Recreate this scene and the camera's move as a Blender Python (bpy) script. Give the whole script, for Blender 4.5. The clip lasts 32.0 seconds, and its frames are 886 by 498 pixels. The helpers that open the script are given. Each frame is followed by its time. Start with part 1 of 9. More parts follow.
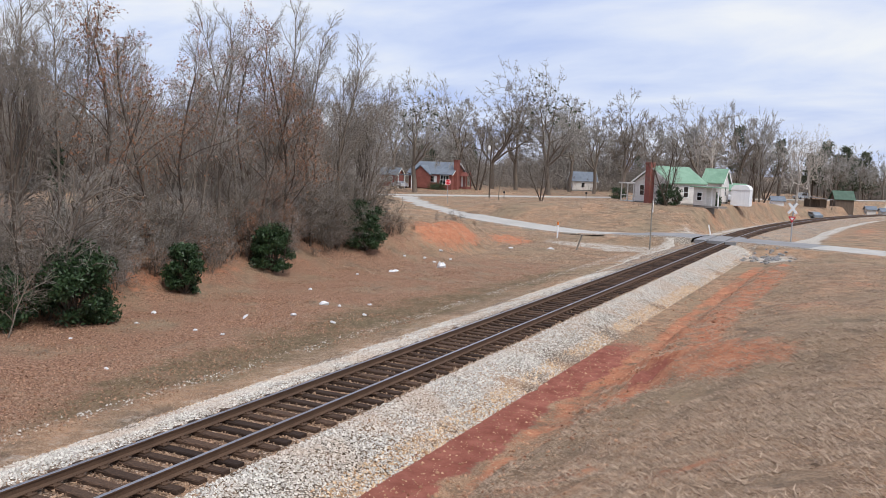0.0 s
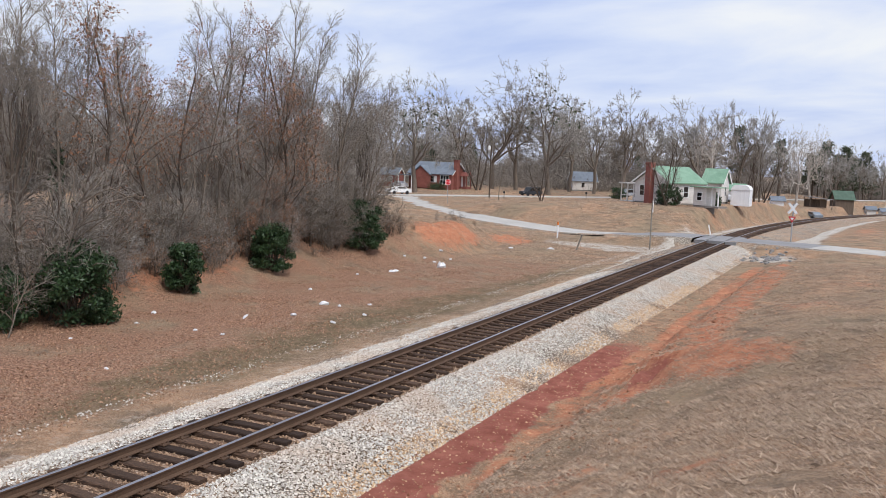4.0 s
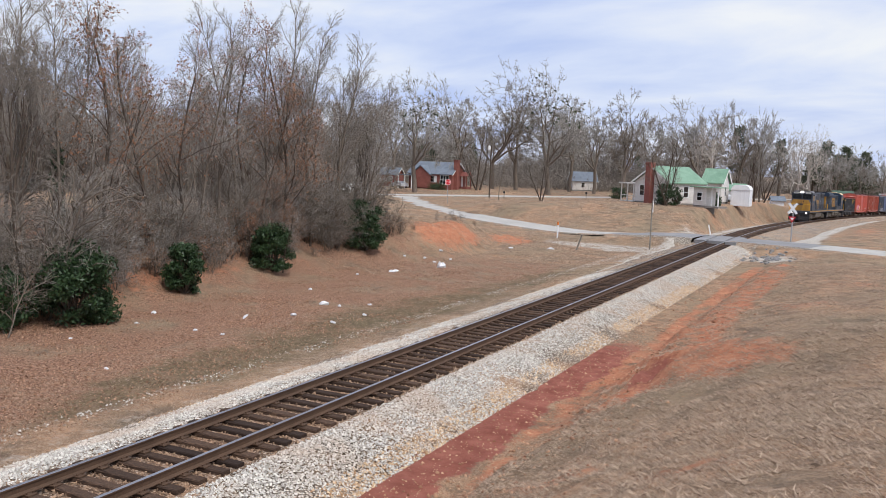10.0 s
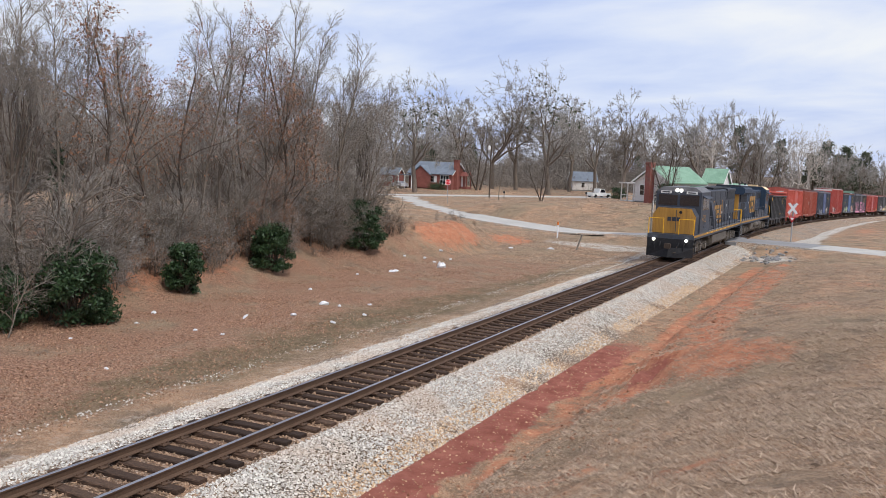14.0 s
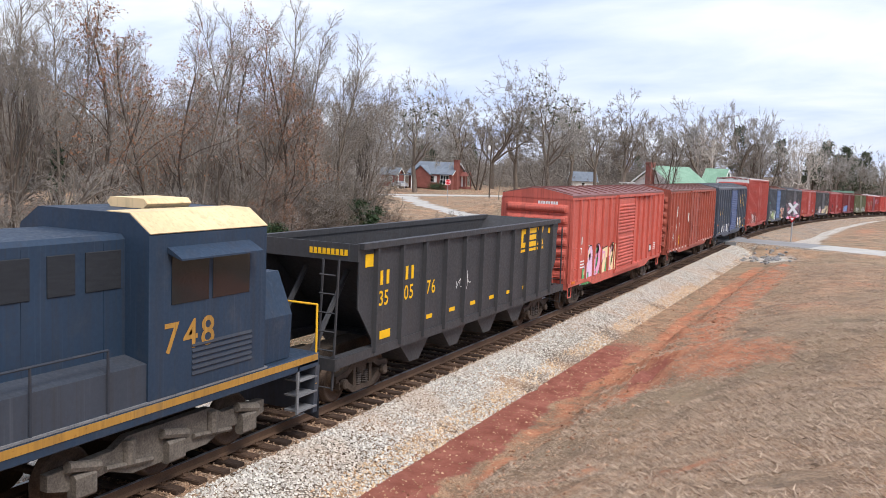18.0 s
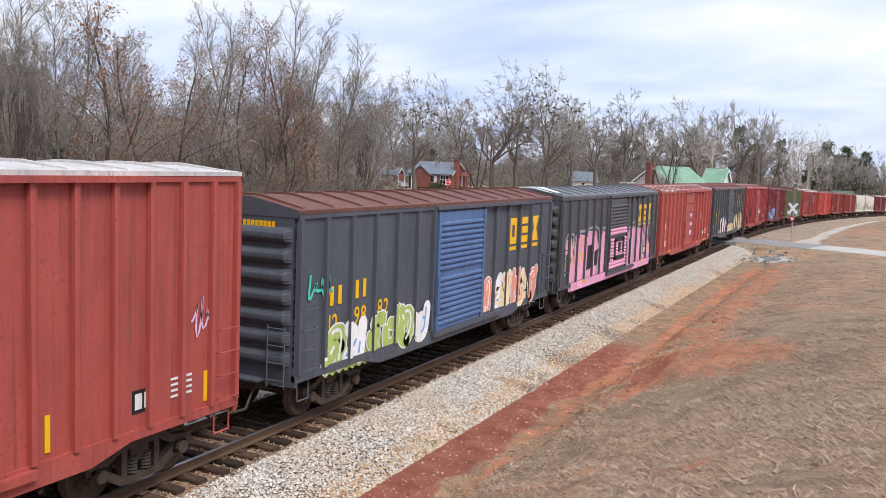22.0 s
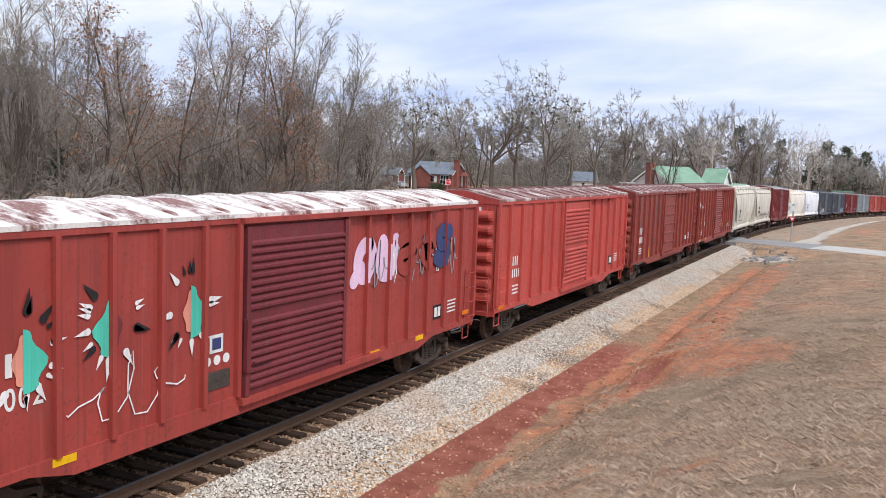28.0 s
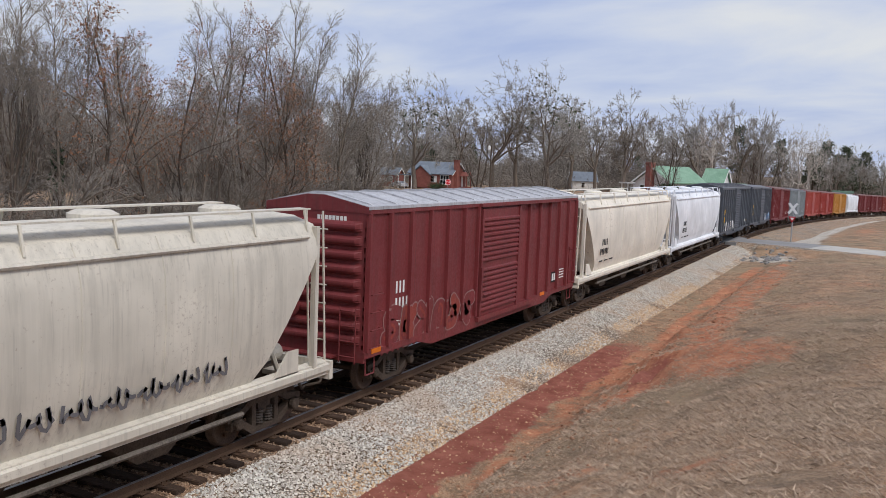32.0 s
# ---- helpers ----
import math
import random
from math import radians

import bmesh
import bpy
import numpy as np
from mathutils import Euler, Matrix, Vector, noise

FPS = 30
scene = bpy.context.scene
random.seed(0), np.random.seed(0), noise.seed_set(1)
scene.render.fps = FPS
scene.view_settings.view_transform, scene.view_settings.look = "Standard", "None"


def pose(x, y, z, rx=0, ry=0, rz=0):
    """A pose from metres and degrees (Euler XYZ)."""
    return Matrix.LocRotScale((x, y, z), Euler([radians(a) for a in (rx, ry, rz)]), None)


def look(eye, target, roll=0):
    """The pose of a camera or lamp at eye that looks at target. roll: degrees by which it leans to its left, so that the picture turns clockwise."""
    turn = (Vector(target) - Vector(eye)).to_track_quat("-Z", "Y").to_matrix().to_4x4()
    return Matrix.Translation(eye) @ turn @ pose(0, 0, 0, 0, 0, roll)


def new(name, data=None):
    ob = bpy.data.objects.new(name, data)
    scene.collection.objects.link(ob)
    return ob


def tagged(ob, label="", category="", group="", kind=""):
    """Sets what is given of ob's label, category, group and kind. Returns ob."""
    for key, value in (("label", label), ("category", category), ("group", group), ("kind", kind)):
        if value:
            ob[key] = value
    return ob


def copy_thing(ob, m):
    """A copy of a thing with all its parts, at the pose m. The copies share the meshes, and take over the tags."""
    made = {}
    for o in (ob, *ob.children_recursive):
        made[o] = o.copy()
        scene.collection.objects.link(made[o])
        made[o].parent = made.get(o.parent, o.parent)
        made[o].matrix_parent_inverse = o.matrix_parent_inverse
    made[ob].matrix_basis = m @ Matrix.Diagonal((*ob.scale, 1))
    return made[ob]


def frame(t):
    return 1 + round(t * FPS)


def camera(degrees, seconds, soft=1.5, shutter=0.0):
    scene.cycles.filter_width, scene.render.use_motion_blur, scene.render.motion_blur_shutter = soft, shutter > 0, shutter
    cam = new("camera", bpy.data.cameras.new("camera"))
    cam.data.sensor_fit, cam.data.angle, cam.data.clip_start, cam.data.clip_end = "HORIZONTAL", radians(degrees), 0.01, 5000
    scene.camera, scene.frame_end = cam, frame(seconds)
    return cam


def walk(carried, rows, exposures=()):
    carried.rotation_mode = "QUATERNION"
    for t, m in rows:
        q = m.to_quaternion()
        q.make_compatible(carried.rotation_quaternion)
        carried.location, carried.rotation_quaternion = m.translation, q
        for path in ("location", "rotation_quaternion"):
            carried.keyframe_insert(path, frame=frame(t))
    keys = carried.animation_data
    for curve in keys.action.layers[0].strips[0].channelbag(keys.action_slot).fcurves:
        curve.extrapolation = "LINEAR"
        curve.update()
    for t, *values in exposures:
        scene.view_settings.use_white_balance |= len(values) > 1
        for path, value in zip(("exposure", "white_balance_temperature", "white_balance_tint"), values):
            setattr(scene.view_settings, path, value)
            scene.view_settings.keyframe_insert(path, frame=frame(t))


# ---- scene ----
# ---- camera: it stands still on the bank beside the line ----
EYE = (11.779, 0.0, 5.684)
YAW, PITCH, ROLL = 0.4560, 0.0992, 2.30
cam = camera(53.75, 32.0, soft=0.8)
AIM = (EYE[0] - 50 * math.sin(YAW) * math.cos(PITCH), EYE[1] + 50 * math.cos(YAW) * math.cos(PITCH), EYE[2] - 50 * math.sin(PITCH))
walk(cam, [(0.0, look(EYE, AIM, ROLL)), (32.0, look(EYE, AIM, ROLL))], exposures=[(0.0, 0.0), (14.5, 0.0), (16.0, 0.32), (18.0, 0.32), (20.0, 0.22), (23.0, 0.24), (29.0, 0.16), (30.6, 0.08), (31.2, 0.0), (32.0, -0.28)])

# ---- sky, sun ----
SUN_ELEV, SUN_AZ = radians(54), radians(118)     # azimuth from +y towards +x
world = bpy.data.worlds.new("sky")
scene.world = world
world.use_nodes = True
wn, wl = world.node_tree.nodes, world.node_tree.links
wn.clear()
w_out, w_bg = wn.new("ShaderNodeOutputWorld"), wn.new("ShaderNodeBackground")
w_sky = wn.new("ShaderNodeTexSky")
w_sky.sky_type, w_sky.sun_disc, w_sky.sun_elevation, w_sky.sun_rotation = "NISHITA", False, SUN_ELEV, SUN_AZ
w_sky.air_density, w_sky.dust_density = 1.0, 1.5
w_dim = wn.new("ShaderNodeVectorMath"); w_dim.operation = "SCALE"; w_dim.inputs[3].default_value = 0.10
w_co = wn.new("ShaderNodeTexCoord")
w_sep = wn.new("ShaderNodeSeparateXYZ")
w_add = wn.new("ShaderNodeMath"); w_add.operation = "ADD"; w_add.inputs[1].default_value = 0.22
w_dx, w_dy = wn.new("ShaderNodeMath"), wn.new("ShaderNodeMath")
w_dx.operation = w_dy.operation = "DIVIDE"
w_comb = wn.new("ShaderNodeCombineXYZ")
w_map = wn.new("ShaderNodeMapping")
w_map.inputs["Rotation"].default_value = (0, 0, 0.42)
w_map.inputs["Scale"].default_value = (0.8, 1.25, 1)
w_noise = wn.new("ShaderNodeTexNoise")
w_noise.inputs["Scale"].default_value, w_noise.inputs["Detail"].default_value, w_noise.inputs["Roughness"].default_value = 1.15, 7, 0.52
w_noise.inputs["Distortion"].default_value = 0.35
w_ramp = wn.new("ShaderNodeValToRGB")
w_ramp.color_ramp.elements[0].position, w_ramp.color_ramp.elements[1].position = 0.36, 0.66
w_ramp.color_ramp.elements[0].color, w_ramp.color_ramp.elements[1].color = (0.50, 0.61, 0.95, 1), (0.96, 0.98, 1.02, 1)
w_mid = w_ramp.color_ramp.elements.new(0.5); w_mid.color = (0.72, 0.80, 1.02, 1)
w_mix = wn.new("ShaderNodeMixRGB"); w_mix.inputs[0].default_value = 0.86
wl.new(w_co.outputs["Generated"], w_sep.inputs[0])
wl.new(w_sep.outputs[2], w_add.inputs[0])
wl.new(w_sep.outputs[0], w_dx.inputs[0]); wl.new(w_add.outputs[0], w_dx.inputs[1])
wl.new(w_sep.outputs[1], w_dy.inputs[0]); wl.new(w_add.outputs[0], w_dy.inputs[1])
wl.new(w_dx.outputs[0], w_comb.inputs[0]); wl.new(w_dy.outputs[0], w_comb.inputs[1])
wl.new(w_comb.outputs[0], w_map.inputs[0]); wl.new(w_map.outputs[0], w_noise.inputs["Vector"])
wl.new(w_noise.outputs["Fac"], w_ramp.inputs[0])
wl.new(w_sky.outputs[0], w_dim.inputs[0])
wl.new(w_dim.outputs[0], w_mix.inputs[1]); wl.new(w_ramp.outputs[0], w_mix.inputs[2])
wl.new(w_mix.outputs[0], w_bg.inputs[0]); wl.new(w_bg.outputs[0], w_out.inputs[0])
w_bg.inputs[1].default_value = 1.0
sun = new("sun", bpy.data.lights.new("sun", "SUN"))
sun.data.energy, sun.data.angle, sun.data.color = 2.7, radians(22), (1.0, 0.965, 0.92)
sun_way = Vector((math.sin(SUN_AZ) * math.cos(SUN_ELEV), math.cos(SUN_AZ) * math.cos(SUN_ELEV), math.sin(SUN_ELEV)))
sun.matrix_world = look(sun_way * 100, (0, 0, 0))

# ---- materials ----
def C(r, g, b, k=1.0):
    def lin(v):
        v /= 255
        return (v / 12.92 if v < 0.04045 else ((v + 0.055) / 1.055) ** 2.4) * k
    return (lin(r), lin(g), lin(b), 1.0)

def shade(c, k):
    return (min(1, c[0] * k), min(1, c[1] * k), min(1, c[2] * k), 1.0)

class Nodes:
    """A node material and short ways to add nodes to it."""
    def __init__(self, name):
        self.m = bpy.data.materials.new(name)
        self.m.use_nodes = True
        self.n, self.l = self.m.node_tree.nodes, self.m.node_tree.links
        self.bsdf = self.n["Principled BSDF"]
        self.co = self.n.new("ShaderNodeTexCoord").outputs["Object"]
        self.geo = self.n.new("ShaderNodeNewGeometry")
    def put(self, socket, value):
        if hasattr(value, "links"):
            self.l.new(value, socket)
        else:
            socket.default_value = value
    def noise(self, scale, detail=4, rough=0.55, vec=None, stretch=None):
        nd = self.n.new("ShaderNodeTexNoise")
        nd.inputs["Scale"].default_value, nd.inputs["Detail"].default_value, nd.inputs["Roughness"].default_value = scale, detail, rough
        v = vec or self.co
        if stretch:
            mp = self.n.new("ShaderNodeMapping"); mp.inputs["Scale"].default_value = stretch
            self.l.new(v, mp.inputs[0]); v = mp.outputs[0]
        self.l.new(v, nd.inputs["Vector"])
        return nd.outputs["Fac"]
    def voronoi(self, scale, vec=None):
        nd = self.n.new("ShaderNodeTexVoronoi"); nd.inputs["Scale"].default_value = scale
        self.l.new(vec or self.co, nd.inputs["Vector"])
        return nd.outputs["Distance"], nd.outputs["Color"]
    def ramp(self, fac, a, b, ca=(0, 0, 0, 1), cb=(1, 1, 1, 1)):
        if a > b:
            a, b, ca, cb = b, a, cb, ca
        nd = self.n.new("ShaderNodeValToRGB"); e = nd.color_ramp.elements
        e[0].position, e[1].position, e[0].color, e[1].color = a, b, ca, cb
        self.l.new(fac, nd.inputs[0])
        return nd.outputs[0]
    def mix(self, fac, a, b, how="MIX"):
        nd = self.n.new("ShaderNodeMixRGB"); nd.blend_type = how
        self.put(nd.inputs[0], fac); self.put(nd.inputs[1], a); self.put(nd.inputs[2], b)
        return nd.outputs[0]
    def math(self, how, a, b=0.0):
        nd = self.n.new("ShaderNodeMath"); nd.operation = how
        self.put(nd.inputs[0], a); self.put(nd.inputs[1], b)
        return nd.outputs[0]
    def attr(self, name):
        nd = self.n.new("ShaderNodeAttribute"); nd.attribute_name = name
        return nd.outputs["Fac"]
    def island(self):
        return self.geo.outputs["Random Per Island"]
    def each(self):
        return self.n.new("ShaderNodeObjectInfo").outputs["Random"]
    def done(self, color, rough=0.8, bump=None, dist=0.01, strength=0.6, metal=0.0, spec=0.3):
        self.put(self.bsdf.inputs["Base Color"], color)
        self.put(self.bsdf.inputs["Roughness"], rough)
        self.put(self.bsdf.inputs["Metallic"], metal)
        self.put(self.bsdf.inputs["Specular IOR Level"], spec)
        if bump is not None:
            b = self.n.new("ShaderNodeBump")
            b.inputs["Distance"].default_value, b.inputs["Strength"].default_value = dist, strength
            self.l.new(bump, b.inputs["Height"]); self.l.new(b.outputs[0], self.bsdf.inputs["Normal"])
        return self.m

def rough_stuff(name, a, b, scale=3.0, fine=40.0, rough=0.9, dist=0.01, metal=0.0, stretch=None, spec=0.25):
    """Two colours in patches, with finer grain and relief."""
    q = Nodes(name)
    big, small = q.noise(scale, 4, 0.6, stretch=stretch), q.noise(fine, 3, 0.6, stretch=stretch)
    c = q.mix(q.ramp(big, 0.35, 0.65), a, b)
    c = q.mix(0.45, c, q.mix(q.ramp(small, 0.3, 0.7), shade(a, 0.6), shade(b, 1.25)))
    return q.done(c, rough, small, dist, 0.5, metal, spec)

def paint(name, col, rust=0.45, grime=0.42, rough=0.55):
    """Weathered paint on steel: faded patches, streaks that run down, rust spots."""
    q = Nodes(name)
    big = q.noise(0.55, 3, 0.6)
    streak = q.noise(1.0, 4, 0.6, stretch=(5.0, 5.0, 0.35))
    fine = q.noise(14, 4, 0.65)
    c = q.mix(q.ramp(big, 0.3, 0.7), shade(col, 0.84), shade(col, 1.14))
    thin = q.noise(1.0, 3, 0.6, stretch=(14.0, 14.0, 0.22))
    stain = q.noise(1.6, 5, 0.7)
    dirt = (col[0] * 0.45 + 0.02, col[1] * 0.45 + 0.015, col[2] * 0.45 + 0.012, 1.0)
    c = q.mix(q.math("MULTIPLY", q.ramp(streak, 0.48, 0.74), min(1.0, grime * 1.5)), c, dirt)
    c = q.mix(q.math("MULTIPLY", q.ramp(thin, 0.56, 0.68), min(1.0, grime * 1.3)), c, dirt)
    c = q.mix(q.math("MULTIPLY", q.ramp(stain, 0.56, 0.70), grime), c, shade((col[0] * 0.6 + 0.05, col[1] * 0.6 + 0.045, col[2] * 0.6 + 0.04), 1.0))
    c = q.mix(q.math("MULTIPLY", q.ramp(thin, 0.40, 0.28), grime * 0.55), c, shade((col[0] + 0.06, col[1] + 0.06, col[2] + 0.06), 1.15))
    c = q.mix(q.math("MULTIPLY", q.ramp(q.math("ADD", q.math("MULTIPLY", fine, 0.7), q.math("MULTIPLY", big, 0.3)), 0.58, 0.66), rust), c, C(96, 58, 42))
    r = q.ramp(fine, 0.3, 0.7, (rough - 0.1,) * 3 + (1,), (rough + 0.2,) * 3 + (1,))
    return q.done(c, r, fine, 0.003, 0.4, 0.0, 0.35)

def glow(name, col, power):
    q = Nodes(name)
    q.bsdf.inputs["Emission Color"].default_value = col
    q.bsdf.inputs["Emission Strength"].default_value = power
    return q.done(col, 0.4)

def plain(name, col, rough=0.6, metal=0.0, spec=0.3, var=0.12):
    q = Nodes(name)
    n1 = q.noise(6, 4, 0.6)
    return q.done(q.mix(n1, shade(col, 1 - var * 2), shade(col, 1 + var)), rough, None, metal=metal, spec=spec)

def ground_material():
    q = Nodes("ground_soil")
    co = q.co
    n1, n2, n3, n4 = q.noise(0.35, 4), q.noise(1.7, 5, 0.65), q.noise(9, 5, 0.7), q.noise(38, 4, 0.75)
    straw, n5 = q.noise(30, 5, 0.8), q.noise(75, 3, 0.7)
    g = q.mix(q.ramp(n2, 0.36, 0.66), C(136, 111, 93), C(202, 170, 145))
    g = q.mix(q.ramp(n1, 0.42, 0.6), g, q.mix(q.ramp(n3, 0.35, 0.7), C(108, 96, 84), C(176, 156, 138)))
    g = q.mix(0.95, g, q.mix(q.ramp(straw, 0.32, 0.68), C(60, 50, 42), C(228, 210, 188)), "OVERLAY")
    g = q.mix(q.ramp(n5, 0.50, 0.66), g, C(204, 184, 160))
    g = q.mix(q.ramp(n5, 0.47, 0.30), g, C(66, 55, 46))
    li = q.mix(q.ramp(n3, 0.35, 0.62), C(84, 60, 47), C(152, 110, 86))
    n7, n8 = q.noise(0.13, 4, 0.6), q.noise(0.8, 5, 0.7)
    g = q.mix(q.math("MULTIPLY", q.ramp(n7, 0.48, 0.62), 0.7), g, q.mix(n8, C(110, 97, 78), C(164, 145, 119)))
    g = q.mix(q.math("MULTIPLY", q.ramp(n8, 0.5, 0.36), 0.55), g, C(86, 76, 66))
    n6 = q.noise(17, 4, 0.75)
    li = q.mix(q.ramp(n6, 0.46, 0.64), li, C(184, 152, 128))
    li = q.mix(q.ramp(n6, 0.47, 0.32), li, C(50, 37, 30))
    li = q.mix(q.ramp(n1, 0.5, 0.68), li, g)
    cl = q.mix(q.ramp(n2, 0.3, 0.7), C(170, 104, 76), C(202, 146, 112))
    cl = q.mix(q.ramp(n3, 0.42, 0.75), cl, C(150, 84, 60))
    cl = q.mix(q.ramp(n4, 0.55, 0.7), cl, C(206, 172, 140))
    cl = q.mix(q.ramp(n4, 0.44, 0.28), cl, C(104, 70, 54))
    rd = q.mix(q.ramp(n2, 0.3, 0.7), C(124, 70, 58), C(164, 104, 88))
    gv = q.mix(q.ramp(n4, 0.35, 0.62), C(120, 110, 98), C(214, 206, 194))
    def mask(name, soft=0.30):
        a = q.math("ADD", q.attr(name), q.math("MULTIPLY", q.math("SUBTRACT", n2, 0.5), 1.1))
        a = q.math("ADD", a, q.math("MULTIPLY", q.math("SUBTRACT", n3, 0.5), 1.0))
        return q.ramp(a, 0.5 - soft / 2, 0.5 + soft / 2)
    c = q.mix(mask("litter"), g, li)
    c = q.mix(q.math("MULTIPLY", mask("mud"), 0.8), c, q.mix(q.ramp(n3, 0.35, 0.65), C(74, 62, 48), C(122, 110, 82)))
    c = q.mix(mask("clay"), c, cl)
    c = q.mix(mask("red"), c, rd)
    c = q.mix(mask("gravel"), c, gv)
    h = q.math("ADD", q.math("MULTIPLY", n3, 0.6), q.math("MULTIPLY", n4, 0.5))
    return q.done(c, 0.95, h, 0.07, 0.8, 0.0, 0.15)

M_GROUND = ground_material()

def stone_material():
    q = Nodes("ballast_stone")
    rnd = q.island()
    c = q.ramp(rnd, 0.0, 1.0, C(128, 118, 106), C(246, 240, 228))
    c = q.mix(q.ramp(q.noise(0.6, 4), 0.45, 0.62), c, q.mix(0.45, c, C(196, 156, 120)))
    n = q.noise(60, 3)
    return q.done(q.mix(0.35, c, q.ramp(n, 0.3, 0.7, C(110, 104, 96), C(235, 230, 222))), 0.9, n, 0.004, 0.5, 0, 0.2)

M_STONE = stone_material()
def bed_material():
    q = Nodes("ballast_bed")
    d, col = q.voronoi(18)
    d2, col2 = q.voronoi(31)
    bw = q.n.new("ShaderNodeRGBToBW"); q.l.new(col, bw.inputs[0])
    c = q.ramp(bw.outputs[0], 0.15, 0.85, C(146, 134, 118), C(236, 226, 210))
    c = q.mix(q.ramp(d, 0.60, 0.34), C(92, 82, 72), c)
    c = q.mix(q.ramp(q.noise(0.5, 4), 0.42, 0.64), c, q.mix(0.5, c, C(190, 148, 112)))
    brown = q.attr("brown")
    c = q.mix(q.math("MULTIPLY", brown, 0.75), c, q.mix(q.ramp(bw.outputs[0], 0.1, 0.9), C(84, 62, 48), C(168, 128, 98)))
    return q.done(c, 0.95, q.math("SUBTRACT", 1.0, d), 0.04, 0.9, 0, 0.15)

def brown_stone():
    q = Nodes("fouled_ballast_stone")
    return q.done(q.ramp(q.island(), 0.0, 1.0, C(84, 66, 54), C(176, 146, 120)), 0.95, q.noise(60, 3), 0.004, 0.5, 0, 0.15)

M_STONE_BROWN = brown_stone()
def tan_stone():
    q = Nodes("mud_stained_stone")
    return q.done(q.ramp(q.island(), 0.0, 1.0, C(150, 112, 78), C(228, 200, 164)), 0.95, q.noise(60, 3), 0.004, 0.5, 0, 0.15)

M_STONE_TAN = tan_stone()
def patchy(name, a, b, cover=0.5):
    """A roof whose pale coating has flaked off in patches."""
    q = Nodes(name)
    n = q.math("ADD", q.math("MULTIPLY", q.noise(0.9, 5, 0.7, stretch=(0.6, 1.6, 1)), 0.75), q.math("MULTIPLY", q.noise(6, 4, 0.7), 0.25))
    f = q.noise(20, 3)
    c = q.mix(q.ramp(n, cover - 0.04, cover + 0.05), a, b)
    return q.done(q.mix(0.2, c, q.ramp(f, 0.3, 0.7, shade(a, 0.6), shade(b, 1.1))), 0.75, f, 0.004, 0.4)

M_BED = bed_material()
M_RAIL = rough_stuff("rail_rust", C(84, 66, 54), C(104, 82, 66), 2, 50, 0.75, 0.002, 0.2)
M_RAILTOP = plain("rail_head_steel", C(168, 168, 174), 0.3, 0.85, 0.5, 0.05)
def tie_material():
    q = Nodes("tie_wood")
    grain = q.noise(9, 5, 0.65, stretch=(0.6, 9, 9))
    rnd = q.each()
    c = q.mix(rnd, C(62, 50, 44), C(116, 92, 76))
    c = q.mix(q.ramp(grain, 0.35, 0.65), shade(C(58, 48, 42), 0.7), c)
    return q.done(c, 0.95, grain, 0.012, 0.8, 0, 0.15)

M_TIE = tie_material()
M_ROAD = rough_stuff("worn_asphalt", C(158, 154, 148), C(192, 188, 180), 0.8, 30, 0.9, 0.006)
M_ROADD = rough_stuff("dark_asphalt", C(122, 121, 122), C(150, 148, 147), 0.6, 30, 0.9, 0.006)
M_BARK = rough_stuff("grey_bark", C(96, 86, 76), C(134, 122, 110), 4, 30, 0.95, 0.01, stretch=(3, 3, 0.6))
M_BARKD = rough_stuff("dark_bark", C(70, 60, 52), C(98, 86, 76), 4, 30, 0.95, 0.01, stretch=(3, 3, 0.6))
M_TWIG = rough_stuff("bare_twigs", C(136, 131, 124), C(174, 168, 160), 0.5, 6, 0.95, 0.002)
M_TWIGD = rough_stuff("brown_twigs", C(114, 107, 99), C(148, 139, 129), 0.5, 6, 0.95, 0.002)
M_PALEBARK = rough_stuff("pale_bark", C(160, 150, 140), C(200, 192, 182), 2, 20, 0.95, 0.006)

def leaf_material(name, a, b, sheen=0.5):
    q = Nodes(name)
    c = q.mix(q.island(), a, b)
    return q.done(q.mix(0.3, c, q.mix(q.noise(1.2, 3), shade(a, 0.6), shade(b, 1.2))), sheen, None, spec=0.3)

M_LEAF_EVER = leaf_material("evergreen_leaf", C(26, 42, 26), C(66, 88, 54), 0.45)
M_LEAF_RUST = leaf_material("dead_oak_leaf", C(122, 82, 60), C(172, 124, 94), 0.8)
M_LEAF_PINE = leaf_material("pine_needles", C(52, 62, 48), C(92, 100, 78), 0.8)
M_LEAF_LITTER = leaf_material("fallen_leaf", C(98, 66, 50), C(204, 164, 134), 0.85)
M_STRAW = leaf_material("dead_grass", C(112, 93, 79), C(212, 187, 162), 0.9)

M_STEEL = rough_stuff("dirty_steel", C(64, 58, 54), C(92, 84, 78), 3, 30, 0.75, 0.004, 0.3)
M_TRUCK = rough_stuff("truck_grime", C(58, 50, 44), C(88, 76, 66), 3, 26, 0.85, 0.005, 0.1)
M_WHEEL = rough_stuff("wheel_steel", C(70, 58, 50), C(98, 82, 70), 3, 26, 0.7, 0.003, 0.4)
M_BLACK = rough_stuff("black_metal", C(30, 30, 32), C(46, 46, 48), 3, 26, 0.7, 0.003, 0.1)
M_WHITE = paint("white_paint", C(226, 226, 222), 0.1, 0.2)
M_YELLOW = paint("yellow_paint", C(232, 178, 40), 0.15, 0.25)
M_REFLECT = plain("reflective_yellow", C(240, 186, 30), 0.4)
M_ORANGE = plain("orange_reflector", C(226, 120, 30), 0.45)
M_GLASS = plain("dark_glass", C(26, 30, 34), 0.08, 0.0, 0.8, 0.05)

